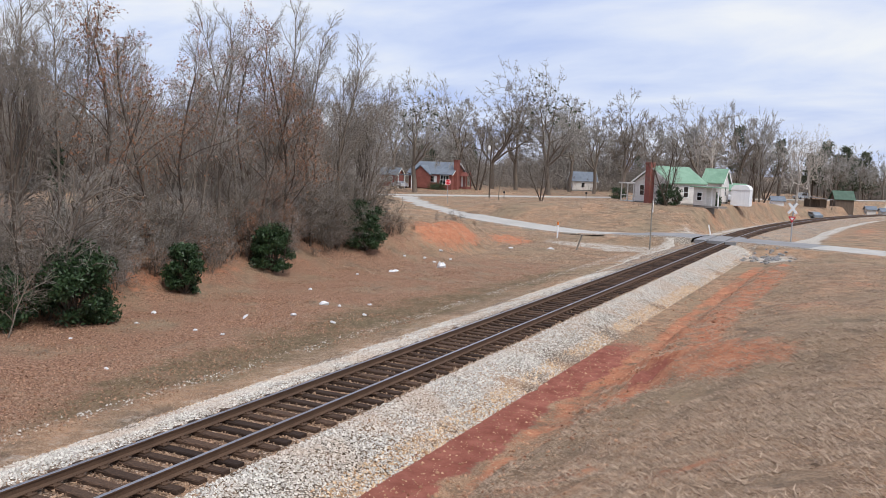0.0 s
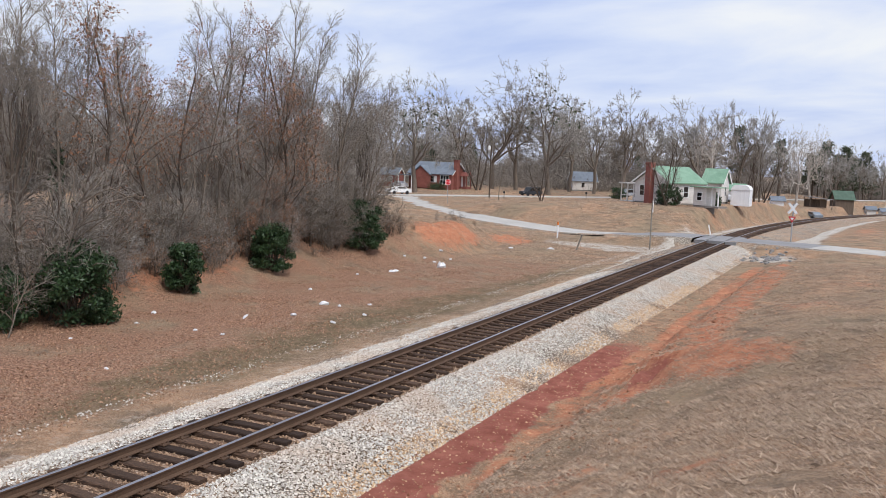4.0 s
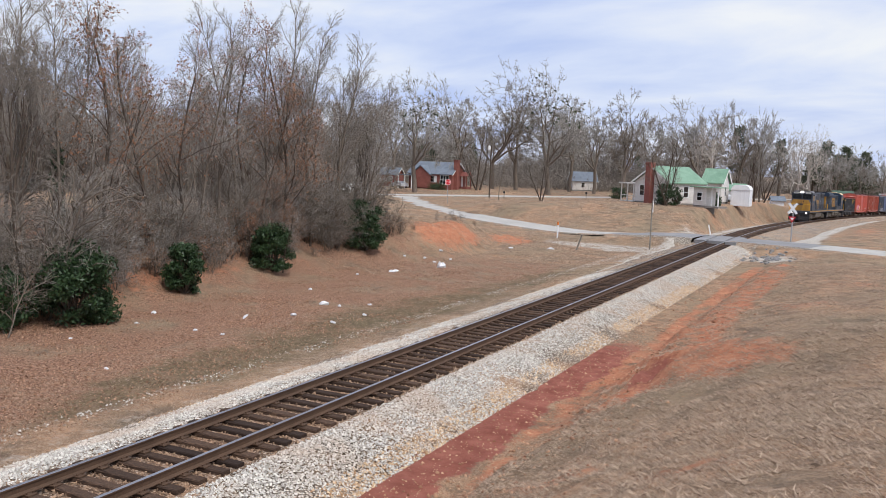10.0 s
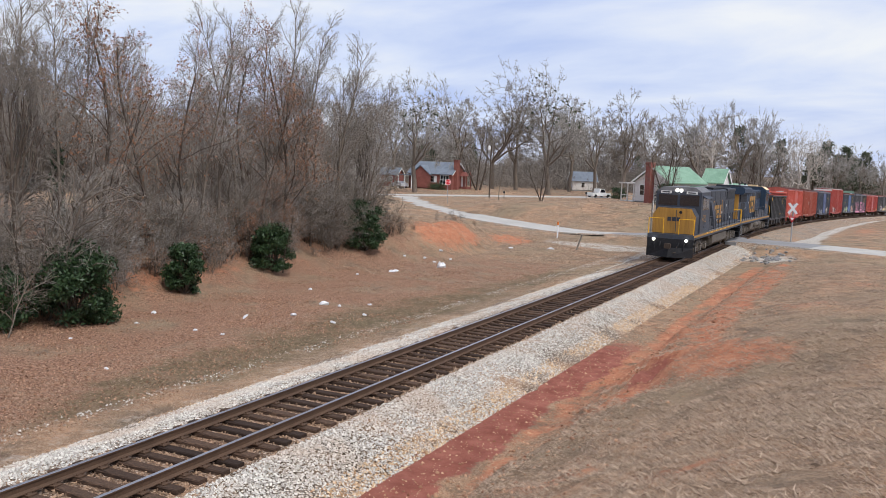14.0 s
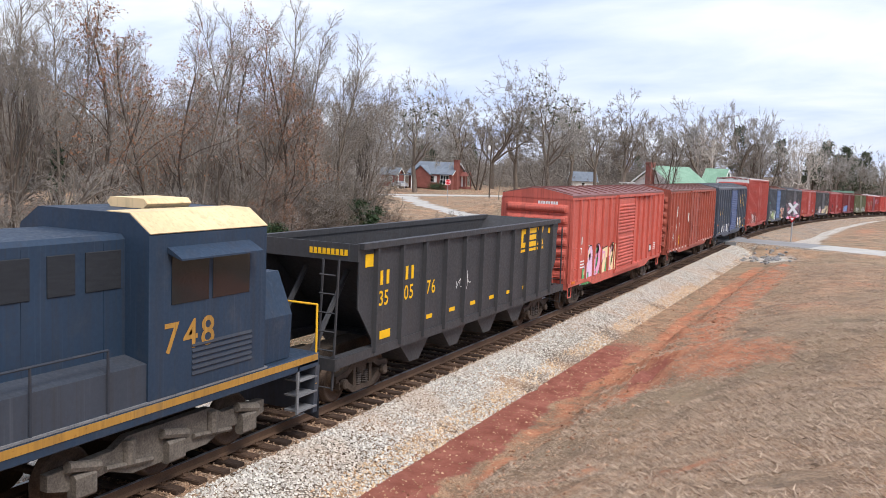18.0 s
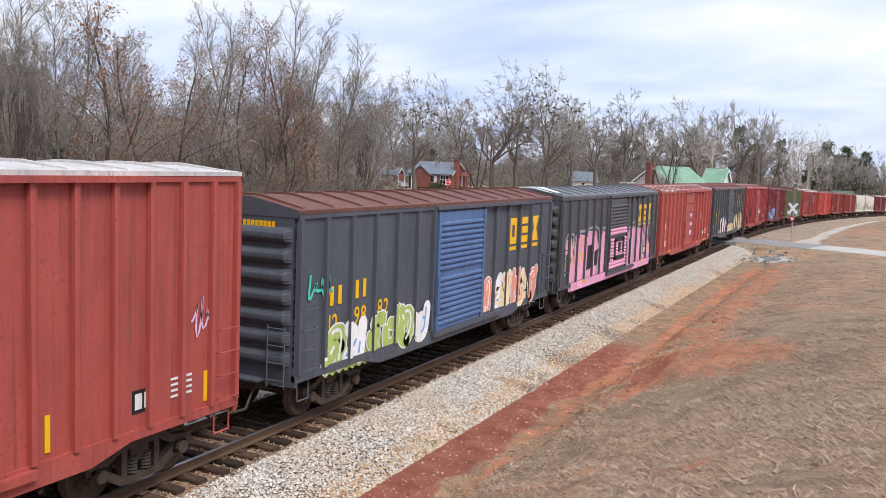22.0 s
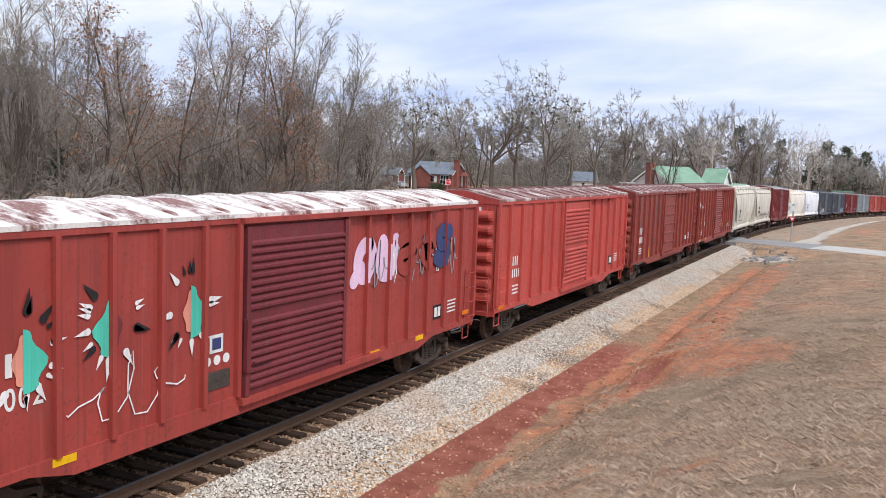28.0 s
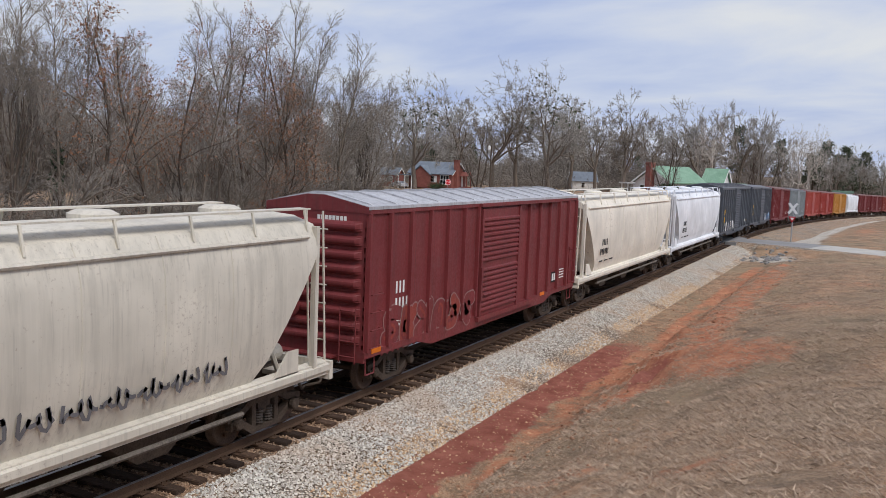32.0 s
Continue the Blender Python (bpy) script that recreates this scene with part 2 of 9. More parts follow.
# ---- mesh building ----
class Mesh:
    """Collects corners and faces of one part; mat is the slot of the faces to come."""
    def __init__(self):
        self.v, self.f, self.mi, self.mat = [], [], [], 0
    def face(self, idx):
        self.f.append(tuple(idx)); self.mi.append(self.mat)
    def add(self, pts):
        k = len(self.v); self.v.extend(tuple(p) for p in pts); return k
    def quad(self, a, b, c, d):
        k = self.add((a, b, c, d)); self.face((k, k + 1, k + 2, k + 3)); return self
    def box(self, x0, x1, y0, y1, z0, z1):
        k = self.add([(x, y, z) for z in (z0, z1) for y in (y0, y1) for x in (x0, x1)])
        for q in ((0, 2, 3, 1), (4, 5, 7, 6), (0, 1, 5, 4), (2, 6, 7, 3), (0, 4, 6, 2), (1, 3, 7, 5)):
            self.face([k + i for i in q])
        return self
    def cbox(self, x0, x1, y0, y1, z0, z1, c=0.02):
        """A box with chamfered edges along y and z."""
        pr = [(x0 + c, z0), (x1 - c, z0), (x1, z0 + c), (x1, z1 - c), (x1 - c, z1), (x0 + c, z1), (x0, z1 - c), (x0, z0 + c)]
        return self.prism(pr, y0, y1)
    def prism(self, prof, y0, y1, axis="y"):
        """A profile drawn in the plane across the axis, pushed from y0 to y1."""
        n = len(prof)
        def at(p, t):
            return (p[0], t, p[1]) if axis == "y" else ((t, p[0], p[1]) if axis == "x" else (p[0], p[1], t))
        k = self.add([at(p, y0) for p in prof] + [at(p, y1) for p in prof])
        for i in range(n):
            j = (i + 1) % n
            self.face((k + i, k + j, k + n + j, k + n + i))
        self.face(range(k + n - 1, k - 1, -1)); self.face(range(k + n, k + 2 * n))
        return self
    def tube(self, p0, p1, r0, r1=None, n=6, cap=True):
        r1 = r0 if r1 is None else r1
        a, b = Vector(p0), Vector(p1)
        d = (b - a)
        if d.length < 1e-6:
            return self
        d.normalize()
        u = d.cross(Vector((0, 0, 1)) if abs(d.z) < 0.9 else Vector((1, 0, 0))).normalized()
        w = d.cross(u)
        ring = [(math.cos(2 * math.pi * i / n), math.sin(2 * math.pi * i / n)) for i in range(n)]
        k = self.add([a + (u * c + w * s) * r0 for c, s in ring] + [b + (u * c + w * s) * r1 for c, s in ring])
        for i in range(n):
            j = (i + 1) % n
            self.face((k + i, k + j, k + n + j, k + n + i))
        if cap:
            self.face(range(k + n - 1, k - 1, -1)); self.face(range(k + n, k + 2 * n))
        return self
    def path(self, pts, r, n=5):
        for a, b in zip(pts, pts[1:]):
            self.tube(a, b, r, r, n)
        return self
    def lathe(self, prof, centre, axis="x", n=20):
        """A profile of (along, radius) turned round an axis."""
        k = len(self.v)
        for h, r in prof:
            for i in range(n):
                c, s = math.cos(2 * math.pi * i / n) * r, math.sin(2 * math.pi * i / n) * r
                o = (h, c, s) if axis == "x" else ((c, h, s) if axis == "y" else (c, s, h))
                self.v.append((centre[0] + o[0], centre[1] + o[1], centre[2] + o[2]))
        m = len(prof)
        for q in range(m - 1):
            for i in range(n):
                j = (i + 1) % n
                self.face((k + q * n + i, k + q * n + j, k + (q + 1) * n + j, k + (q + 1) * n + i))
        self.face(range(k, k + n)); self.face(range(k + (m - 1) * n, k + m * n))
        return self
    def data(self, name, mats, smooth=False):
        me = bpy.data.meshes.new(name)
        me.from_pydata(self.v, [], self.f)
        for m in (mats if isinstance(mats, (list, tuple)) else [mats]):
            me.materials.append(m)
        if max(self.mi, default=0) > 0:
            me.polygons.foreach_set("material_index", self.mi)
        bm = bmesh.new(); bm.from_mesh(me)
        if len(bm.faces) < 6000:
            bmesh.ops.recalc_face_normals(bm, faces=bm.faces)
        bm.to_mesh(me); bm.free()
        if smooth:
            me.polygons.foreach_set("use_smooth", [True] * len(me.polygons))
        return me

def part(name, ms, mats, parent=None, label="", smooth=False):
    """Links a built mesh as one object, under a thing or a part if given."""
    ob = new(name, ms if isinstance(ms, bpy.types.Mesh) else ms.data(name, mats, smooth))
    ob.parent = parent
    return tagged(ob, label)

def thing(name, m=None, label="", category="", group="", kind=""):
    ob = new(name)
    ob.empty_display_size = 0.3
    if m is not None:
        ob.matrix_basis = m
    return tagged(ob, label, category, group, kind)

def fast_mesh(name, verts, faces, mat):
    """A mesh of triangles or of quads from number arrays."""
    me = bpy.data.meshes.new(name)
    verts, faces = np.asarray(verts, np.float32), np.asarray(faces, np.int32)
    k = faces.shape[1]
    me.vertices.add(len(verts)); me.vertices.foreach_set("co", verts.ravel())
    me.loops.add(faces.size); me.loops.foreach_set("vertex_index", faces.ravel())
    me.polygons.add(len(faces))
    me.polygons.foreach_set("loop_start", np.arange(0, faces.size, k, dtype=np.int32))
    me.update(calc_edges=True)
    me.materials.append(mat)
    return me

# ---- letter shapes of the built-in font ----
def glyph_shapes(chars):
    out = {}
    for ch in chars:
        cu = bpy.data.curves.new("glyph", "FONT")
        cu.body, cu.offset = ch, 0.012
        ob = new("glyph", cu)
        bpy.context.view_layer.update()
        me = bpy.data.meshes.new_from_object(ob.evaluated_get(bpy.context.evaluated_depsgraph_get()))
        pts = [(v.co.x, v.co.y) for v in me.vertices]
        out[ch] = (pts, [tuple(p.vertices) for p in me.polygons])
        bpy.data.objects.remove(ob); bpy.data.curves.remove(cu); bpy.data.meshes.remove(me)
    return out

GLYPHS = glyph_shapes("0123456789")
def lettering(car, text, y, z, h, mat, x=1.412, wide=1.0):
    """A row of painted digits on the near side, read along the train."""
    ms = Mesh()
    for ch in text:
        pts, faces = GLYPHS[ch]
        lo, hi = min(p[0] for p in pts), max(p[0] for p in pts)
        k = h / 0.72
        n = ms.add([(x, y + (a - lo) * k * wide, z + b * k) for a, b in pts])
        for f in faces:
            ms.face([n + i for i in f])
        y += ((hi - lo) * k + 0.18 * h) * wide
    return part("marking", ms, mat, car)

# ---- the line of the track: straight, then a wide curve away on a falling grade ----
CURVE_Y, CURVE_R, CURVE_END = 88.0, 2000.0, 330.0
def track_x(y):
    if y <= CURVE_Y:
        return 0.0
    if y <= CURVE_END:
        return (y - CURVE_Y) ** 2 / CURVE_R
    return (CURVE_END - CURVE_Y) ** 2 / CURVE_R + (y - CURVE_END) * 2 * (CURVE_END - CURVE_Y) / CURVE_R

def track_z(y):
    y = min(y, 330.0)
    a = (y - 88.0) / 8.0
    return -0.16 * math.log1p(math.exp(max(-40, min(40, a))))

LINE_Y = [-420 + 0.5 * i for i in range(3000)]
LINE_P = [Vector((track_x(y), y, track_z(y))) for y in LINE_Y]
LINE_S = [LINE_Y[0]]
for p, q in zip(LINE_P, LINE_P[1:]):
    LINE_S.append(LINE_S[-1] + (q - p).length)
SHIFT = LINE_S[840] - 0.0          # distance is 0 where y is 0
LINE_S = np.array([s - SHIFT for s in LINE_S])
LINE_A = np.array([tuple(p) for p in LINE_P])
def on_line(s):
    return Vector([float(np.interp(s, LINE_S, LINE_A[:, i])) for i in range(3)])

# ---- the lie of the land ----
def sstep(a, b, v):
    t = max(0.0, min(1.0, (v - a) / (b - a)))
    return t * t * (3 - 2 * t)

def lumps(x, y, k):
    return noise.noise((x * k, y * k, 3.7))

def spot(x, y, cx, cy, rx, ry):
    return math.exp(-((x - cx) / rx) ** 2 - ((y - cy) / ry) ** 2)

def land(x, y):
    tx, tz = track_x(y), track_z(y)
    d = x - tx
    bed = tz - 0.72
    rise = 0.0
    if d < 0:
        e = -d
        z = bed - 0.15 * sstep(3.2, 6.0, e) + 0.10 * sstep(7, 11, e)
        toe = 14.4 + 1.0 * lumps(0, y, 0.15) - 0.8 * sstep(44, 56, y)
        high = 2.2 - 0.35 * sstep(40, 54, y) - 1.85 * sstep(60, 78, y)
        width = 6.5 - 3.6 * spot(0, y, 0, 58, 1, 8)
        z += high * sstep(toe, toe + width, e)
        # beyond the crossing a yard stands above the line
        far = sstep(10, 40, e)
        flat = -0.55 - 0.25 * sstep(100, 170, y)
        keep = high * sstep(toe, toe + width, e)
        z = z * (1 - far) + (flat + keep) * far
        up_ = sstep(90, 104, y) * (1 - sstep(225, 300, y)) * sstep(4.2, 7.2 + 1.0 * lumps(0, y, 0.2), e)
        level = 1.42 - 2.6 * sstep(140, 205, y)
        level = level * (1 - sstep(20, 44, e)) + (flat + 0.25) * sstep(20, 44, e)
        z = z * (1 - up_) + max(level, z) * up_
        z += 0.9 * math.exp(-((x + 74) / 22.0) ** 2 - ((y - 176) / 14.0) ** 2)
    else:
        z = bed
        ridge = 0.62 * sstep(6.4, 6.66, d + 0.22 * lumps(x, y, 1.1)) * spot(0, y, 0, 22.6, 1, 2.6) + 0.55 * sstep(4.9, 6.4, d + 0.35 * lumps(x, y, 0.5)) * sstep(-40, 4, y) + 0.2 * sstep(5.6, 6.2, d + 0.5 * lumps(x, y, 0.9))
        up = max(0.0, min(1.35, (d - 6.0) / 5.8))
        ease = up * (1 - 0.12 * up)
        gain = 4.05 * math.exp(-max(y, -4.0) / 17.0) * 1.08
        bankk = 1 - sstep(52, 72, y)
        z += (ridge + ease * gain + 0.55 * sstep(6, 11, d)) * bankk
        z += sstep(4, 12, d) * 0.72 * sstep(60, 74, y) * (1 - 0.2 * sstep(80, 90, y))
        mound = sstep(7.5, 15, d) * sstep(110, 170, y) * (1 - sstep(260, 330, y))
        z += mound * 1.7
    if d > 4.2 and y < 66:
        rug = (1 - sstep(7.5, 10.5, d)) * sstep(4.2, 5.2, d)
        z += rug * (0.16 * noise.noise((x * 0.9, y * 0.55, 1.3)) + 0.09 * noise.noise((x * 2.6, y * 1.7, 7.1)))
    if 5.5 < d < 8.5 and 17 < y < 26:            # a gully washed into the bank
        z -= 0.55 * (1 - sstep(23.5, 24.0, y + 0.4 * lumps(x, y, 1.2))) * sstep(18.0, 22.0, y) * math.exp(-((d - 6.95 - 0.2 * lumps(0, y, 0.6)) / 0.5) ** 2)
    if d < -12 and 40 < y < 76:
        z += (0.22 * noise.noise((x * 0.7, y * 0.9, 4.3)) + 0.16 * noise.noise((x * 1.6, y * 1.4, 8.3))) * sstep(12.5, 15, -d)
    # the crossing road lies on a low fill
    ry = road_y(x)
    fill = (1 - sstep(3.0, 6.0, abs(y - ry))) if -66 < x < 40 else 0.0
    if fill > 0:
        z = z * (1 - fill) + (road_z(x) - 0.10) * fill
    near = math.hypot(x, y - 40) < 140
    z += (0.06 * lumps(x, y, 0.7) + (0.03 * lumps(x, y, 2.3) if near else 0)) * sstep(3.6, 5.5, abs(d))
    # and so does the through road
    mx = -65 + 19 * (y - 141) / 36
    mf = (1 - sstep(3.4, 8.0, abs(x - mx) * 0.88)) if 60 < y < 340 else 0.0
    z = z * (1 - mf) - 0.70 * mf
    return z

def road_y(x):
    """The lane over the crossing, by the middle of its roadway."""
    if x > 0:
        return 79.0 - 0.20 * x - 0.004 * x * x
    e = -x
    return 79.0 + (0.12 * e if e < 8 else 0.96 + 0.45 * (e - 8) + 0.0105 * (e - 8) ** 2)

def road_z(x):
    e = abs(x)
    return 0.02 - (0.1 * sstep(5, 20, e) if x > 0 else 0.70 * sstep(3, 16, e))

def grid_axis(stops):
    out = []
    for a, b, step in stops:
        n = max(1, round((b - a) / step))
        out += [a + (b - a) * i / n for i in range(n)]
    return out + [stops[-1][1]]

GX = grid_axis([(-2600, -400, 200), (-400, -110, 15), (-110, -32, 3), (-32, -3.2, 0.45), (-3.2, 3.2, 1.6), (3.2, 9, 0.24), (9, 19, 0.3), (19, 60, 3), (60, 300, 15), (300, 2600, 230)])
GY = grid_axis([(-2600, -460, 200), (-460, -30, 12), (-30, 3, 1.8), (3, 42, 0.3), (42, 100, 0.75), (100, 260, 3), (260, 420, 8), (420, 1100, 25), (1100, 3000, 200)])
def build_ground():
    nx, ny = len(GX), len(GY)
    verts, masks = [], {"litter": [], "clay": [], "red": [], "gravel": [], "mud": []}
    for y in GY:
        tx = track_x(y)
        for gx in GX:
            x = gx + (tx if y > CURVE_Y and abs(gx) < 60 else 0) if abs(gx) < 60 else gx + (tx * max(0, 1 - (abs(gx) - 60) / 340) if y > CURVE_Y and abs(gx) < 400 else 0)
            d = x - tx
            z = land(x, y)
            if abs(d) < 3.3:
                z = track_z(y) - 0.80
            verts.append((x, y, z))
            left = d < 0
            e = -d
            masks["litter"].append((0.92 - 0.45 * lumps(x, y, 0.22) - 0.25 * lumps(x, y, 0.7)) * sstep(4.0, 6.8, e + 1.2 * lumps(x, y, 0.4)) * (1 - sstep(44, 62, y + 0.5 * (e - 14))) * (1 if e < 46 else 0) if left else 0.0)
            cl = 0.0
            if left:
                cl += (0.85 + 0.6 * lumps(x, y, 0.6)) * spot(x, y, -16.0, 57.5, 2.2, 4.6) + 0.95 * spot(x, y, -15.2, 68, 1.7, 3.6)
                cl += 0.5 * spot(x, y, -17.0, 25, 1.4, 18) + 0.42 * spot(x, y, -5, 108, 2.2, 6) + 0.6 * spot(x, y, -6.5, 150, 2.0, 12)
            else:
                wob = d + 0.35 * lumps(x, y, 0.35) + 0.2 * lumps(x, y, 1.3)
                cl += (0.60 + 0.45 * lumps(x * 2.2, y, 0.5) + 0.3 * lumps(x, y, 1.8)) * sstep(4.2, 4.7, d) * (1 - sstep(6.6, 7.4, wob)) * sstep(16, 21, y) * (1 - sstep(60, 70, y))
                cl += 0.8 * math.exp(-((wob - 7.25) / 0.45) ** 2) * sstep(17.5, 20.5, y) * (1 - sstep(50, 60, y)) + 0.8 * spot(x, y, 5.1, 16.2, 0.28, 1.2)
                cl += 0.78 * spot(x, y, 9.2, 20.8, 1.6, 1.5) + 0.8 * spot(x, y, 8.3, 24.5, 1.1, 2.4) + 0.55 * spot(x, y, 9.4, 27.5, 1.8, 1.2) + 0.6 * spot(x, y, 9.6, 36, 1.3, 1.6)
                cl += 0.52 * spot(x, y, 9.9, 11.2, 1.3, 0.7) + 0.66 * spot(x, y, 7.4, 13.1, 1.2, 0.7) + 0.5 * spot(x, y, 11.5, 44, 3.5, 1.6)
                cl += 0.5 * spot(d, y, 10.5, 120, 2.2, 20)
            masks["clay"].append(min(1.1, cl))
            dd = d + 0.3 * lumps(0, y, 0.16) + 0.4 * lumps(x, y, 0.55) + 0.25 * lumps(x, y, 1.6)
            masks["red"].append(0.0 if left else 1.05 * sstep(3.2, 3.4, dd) * (1 - sstep(4.45, 4.85, dd)) * (1 - sstep(27, 35, y)) + (0 if left else 0.9 * spot(x, y, 6.9, 22.6, 0.55, 1.8)))
            masks["mud"].append((0.95 * spot(d, y, -6.4, 31, 2.2, 9) + 0.8 * spot(d, y, -5.4, 46, 1.4, 10) + 0.6 * spot(d, y, -6.0, 18, 1.9, 7)) * (1 + 0.6 * lumps(x, y, 0.8)) if left else 0.0)
            gv = 0.0
            if left:
                gv = 1.5 * spot(x, y, -7.6, 71.5, 5.0, 2.4) + 0.8 * (1 - sstep(3.6, 5.0, e)) * (1 if y > 60 else 0.4) + 0.7 * spot(d, y, -5, 92, 3.0, 6)
            else:
                gv = 1.0 * spot(x, y, 5.4, 70, 1.8, 2.6) + 1.1 * (1 - sstep(6.0, 8.5, d)) * sstep(80, 84, y) + (0.5 * (1 - sstep(3.3, 3.9, d)) * sstep(56, 70, y) if y < 80 else 0)
            gv *= 1 + 0.5 * lumps(x, y, 0.6) + 0.3 * lumps(x, y, 1.9)
            masks["gravel"].append(min(1.1, gv))
    faces = [(j * nx + i, j * nx + i + 1, (j + 1) * nx + i + 1, (j + 1) * nx + i) for j in range(ny - 1) for i in range(nx - 1)]
    me = fast_mesh("ground", verts, faces, M_GROUND)
    for key, vals in masks.items():
        a = me.attributes.new(key, "FLOAT", "POINT")
        a.data.foreach_set("value", np.array(vals, np.float32))
    me.polygons.foreach_set("use_smooth", [True] * len(me.polygons))
    tagged(new("ground", me), "rolling winter ground of dead grass, leaf litter and bare red clay", "ground", kind="structure")

build_ground()

# ---- ballast bed, rails, ties ----
def build_bed():
    prof = [(-3.45, -0.80), (-3.1, -0.66), (-1.85, -0.31), (-1.5, -0.29), (-0.65, -0.30), (0, -0.285), (0.65, -0.30), (1.5, -0.29), (1.9, -0.31), (3.15, -0.68), (3.5, -0.82)]
    ys = grid_axis([(-400, 4, 8), (4, 90, 0.6), (90, 330, 4), (330, 900, 20)])
    verts, brown = [], []
    for y in ys:
        wide = 1 + 0.9 * sstep(84, 105, y)
        for i, (px_, pz) in enumerate(prof):
            jog = (0.42 * lumps(px_ * 3 + 9, y, 0.5) + 0.3 * lumps(px_, y, 1.7)) * (1 if abs(px_) > 3 else 0.15)
            x = px_ * (wide if px_ > 1.9 else 1.0)
            verts.append((track_x(y) + x + jog, y, track_z(y) + pz + 0.006 * lumps(px_, y, 1.7)))
            brown.append(max(0.0, 1 - abs(abs(px_) - 0.2) / 1.75) if abs(px_) < 1.9 else (0.75 if abs(px_) > 3.2 else (0.3 if abs(px_) > 3 else 0.0)))
    n = len(prof)
    faces = [(j * n + i, j * n + i + 1, (j + 1) * n + i + 1, (j + 1) * n + i) for j in range(len(ys) - 1) for i in range(n - 1)]
    me = fast_mesh("ballast_bed", verts, faces, M_BED)
    a = me.attributes.new("brown", "FLOAT", "POINT"); a.data.foreach_set("value", np.array(brown, np.float32))
    tagged(new("ballast_bed", me), "pale crushed granite ballast bed under the railway line", "ballast", kind="structure")

build_bed()

def build_stones(name, label, mat, fields, lift, seed):
    rng = np.random.default_rng(seed)
    base = np.array([(1, 0, 0), (-1, 0, 0), (0, 1, 0), (0, -1, 0), (0, 0, 1), (0, 0, -1)], float)
    tri = np.array([(0, 2, 4), (2, 1, 4), (1, 3, 4), (3, 0, 4)])
    prof = [(-3.6, -0.84), (-3.1, -0.66), (-1.85, -0.30), (-1.5, -0.28), (1.5, -0.28), (1.9, -0.30), (3.15, -0.68), (3.7, -0.86)]
    px_, pz = [p[0] for p in prof], [p[1] for p in prof]
    xs, ys = [], []
    for x0, x1, y0, y1, per in fields:
        k = int((x1 - x0) * (y1 - y0) * per)
        xs.append(rng.uniform(x0, x1, k)); ys.append(rng.uniform(y0, y1, k))
    xs, ys = np.concatenate(xs), np.concatenate(ys)
    k = len(xs)
    zs = np.interp(xs, px_, pz) + rng.uniform(-0.012, 0.03, k) + lift
    size = rng.uniform(0.020, 0.050, k)
    ang = rng.uniform(0, 6.28, k)
    squash = rng.uniform(0.5, 1.0, (k, 1, 3))
    v = base[None] * squash * size[:, None, None] + rng.normal(0, 0.18, (k, 6, 3)) * size[:, None, None]
    c, s = np.cos(ang)[:, None], np.sin(ang)[:, None]
    v = np.stack([v[:, :, 0] * c - v[:, :, 1] * s, v[:, :, 0] * s + v[:, :, 1] * c, v[:, :, 2]], 2)
    v += np.stack([xs, ys, zs], 1)[:, None, :]
    f = tri[None] + (np.arange(k) * 6)[:, None, None]
    tagged(new(name, fast_mesh(name, v.reshape(-1, 3), f.reshape(-1, 3), mat)), label, "ballast", kind="stuff")

build_stones("ballast_stones", "loose angular pale granite ballast stones", M_STONE, ((1.42, 3.55, 8, 26, 640), (1.42, 3.55, 26, 46, 340), (1.42, 3.5, 46, 78, 250), (-3.45, -1.4, 6, 26, 460), (-3.45, -1.4, 26, 50, 180), (-4.2, -3.3, 6, 60, 210), (-5.4, -3.6, 6, 66, 48)), 0.0, 4)
build_stones("ballast_edge", "tan mud-stained stones along the ballast's foot", M_STONE_TAN, ((2.75, 3.62, 8, 50, 230), (2.9, 3.6, 8, 50, 60), (3.0, 3.7, 50, 78, 90), (-3.9, -3.2, 6, 50, 60)), 0.012, 8)
build_stones("fouled_ballast", "brown dirty ballast stones between the ties", M_STONE_BROWN, ((-1.45, 1.45, 5, 32, 240), (-1.45, 1.45, 32, 50, 90)), -0.015, 5)

def rail_mesh(side, s0, s1, step):
    prof = [(-0.075, -0.185), (0.075, -0.185), (0.075, -0.170), (0.012, -0.140), (0.012, -0.045), (0.036, -0.035), (0.036, -0.008), (0.028, 0.0), (-0.028, 0.0), (-0.036, -0.008), (-0.036, -0.035), (-0.012, -0.045), (-0.012, -0.140), (-0.075, -0.170)]
    ms = Mesh()
    n = len(prof)
    y = s0
    rows = []
    while y <= s1 + 1e-6:
        h = math.atan2(track_x(y + 0.5) - track_x(y - 0.5), 1.0)
        cx, cz = track_x(y), track_z(y)
        k = ms.add([(cx + math.cos(h) * (side * 0.755 + a), y - math.sin(h) * (side * 0.755 + a), cz + b) for a, b in prof])
        rows.append(k); y += step
    for a, b in zip(rows, rows[1:]):
        for i in range(n):
            j = (i + 1) % n
            ms.mat = 1 if i in (6, 7, 8) else 0
            ms.face((a + i, a + j, b + j, b + i))
    return ms

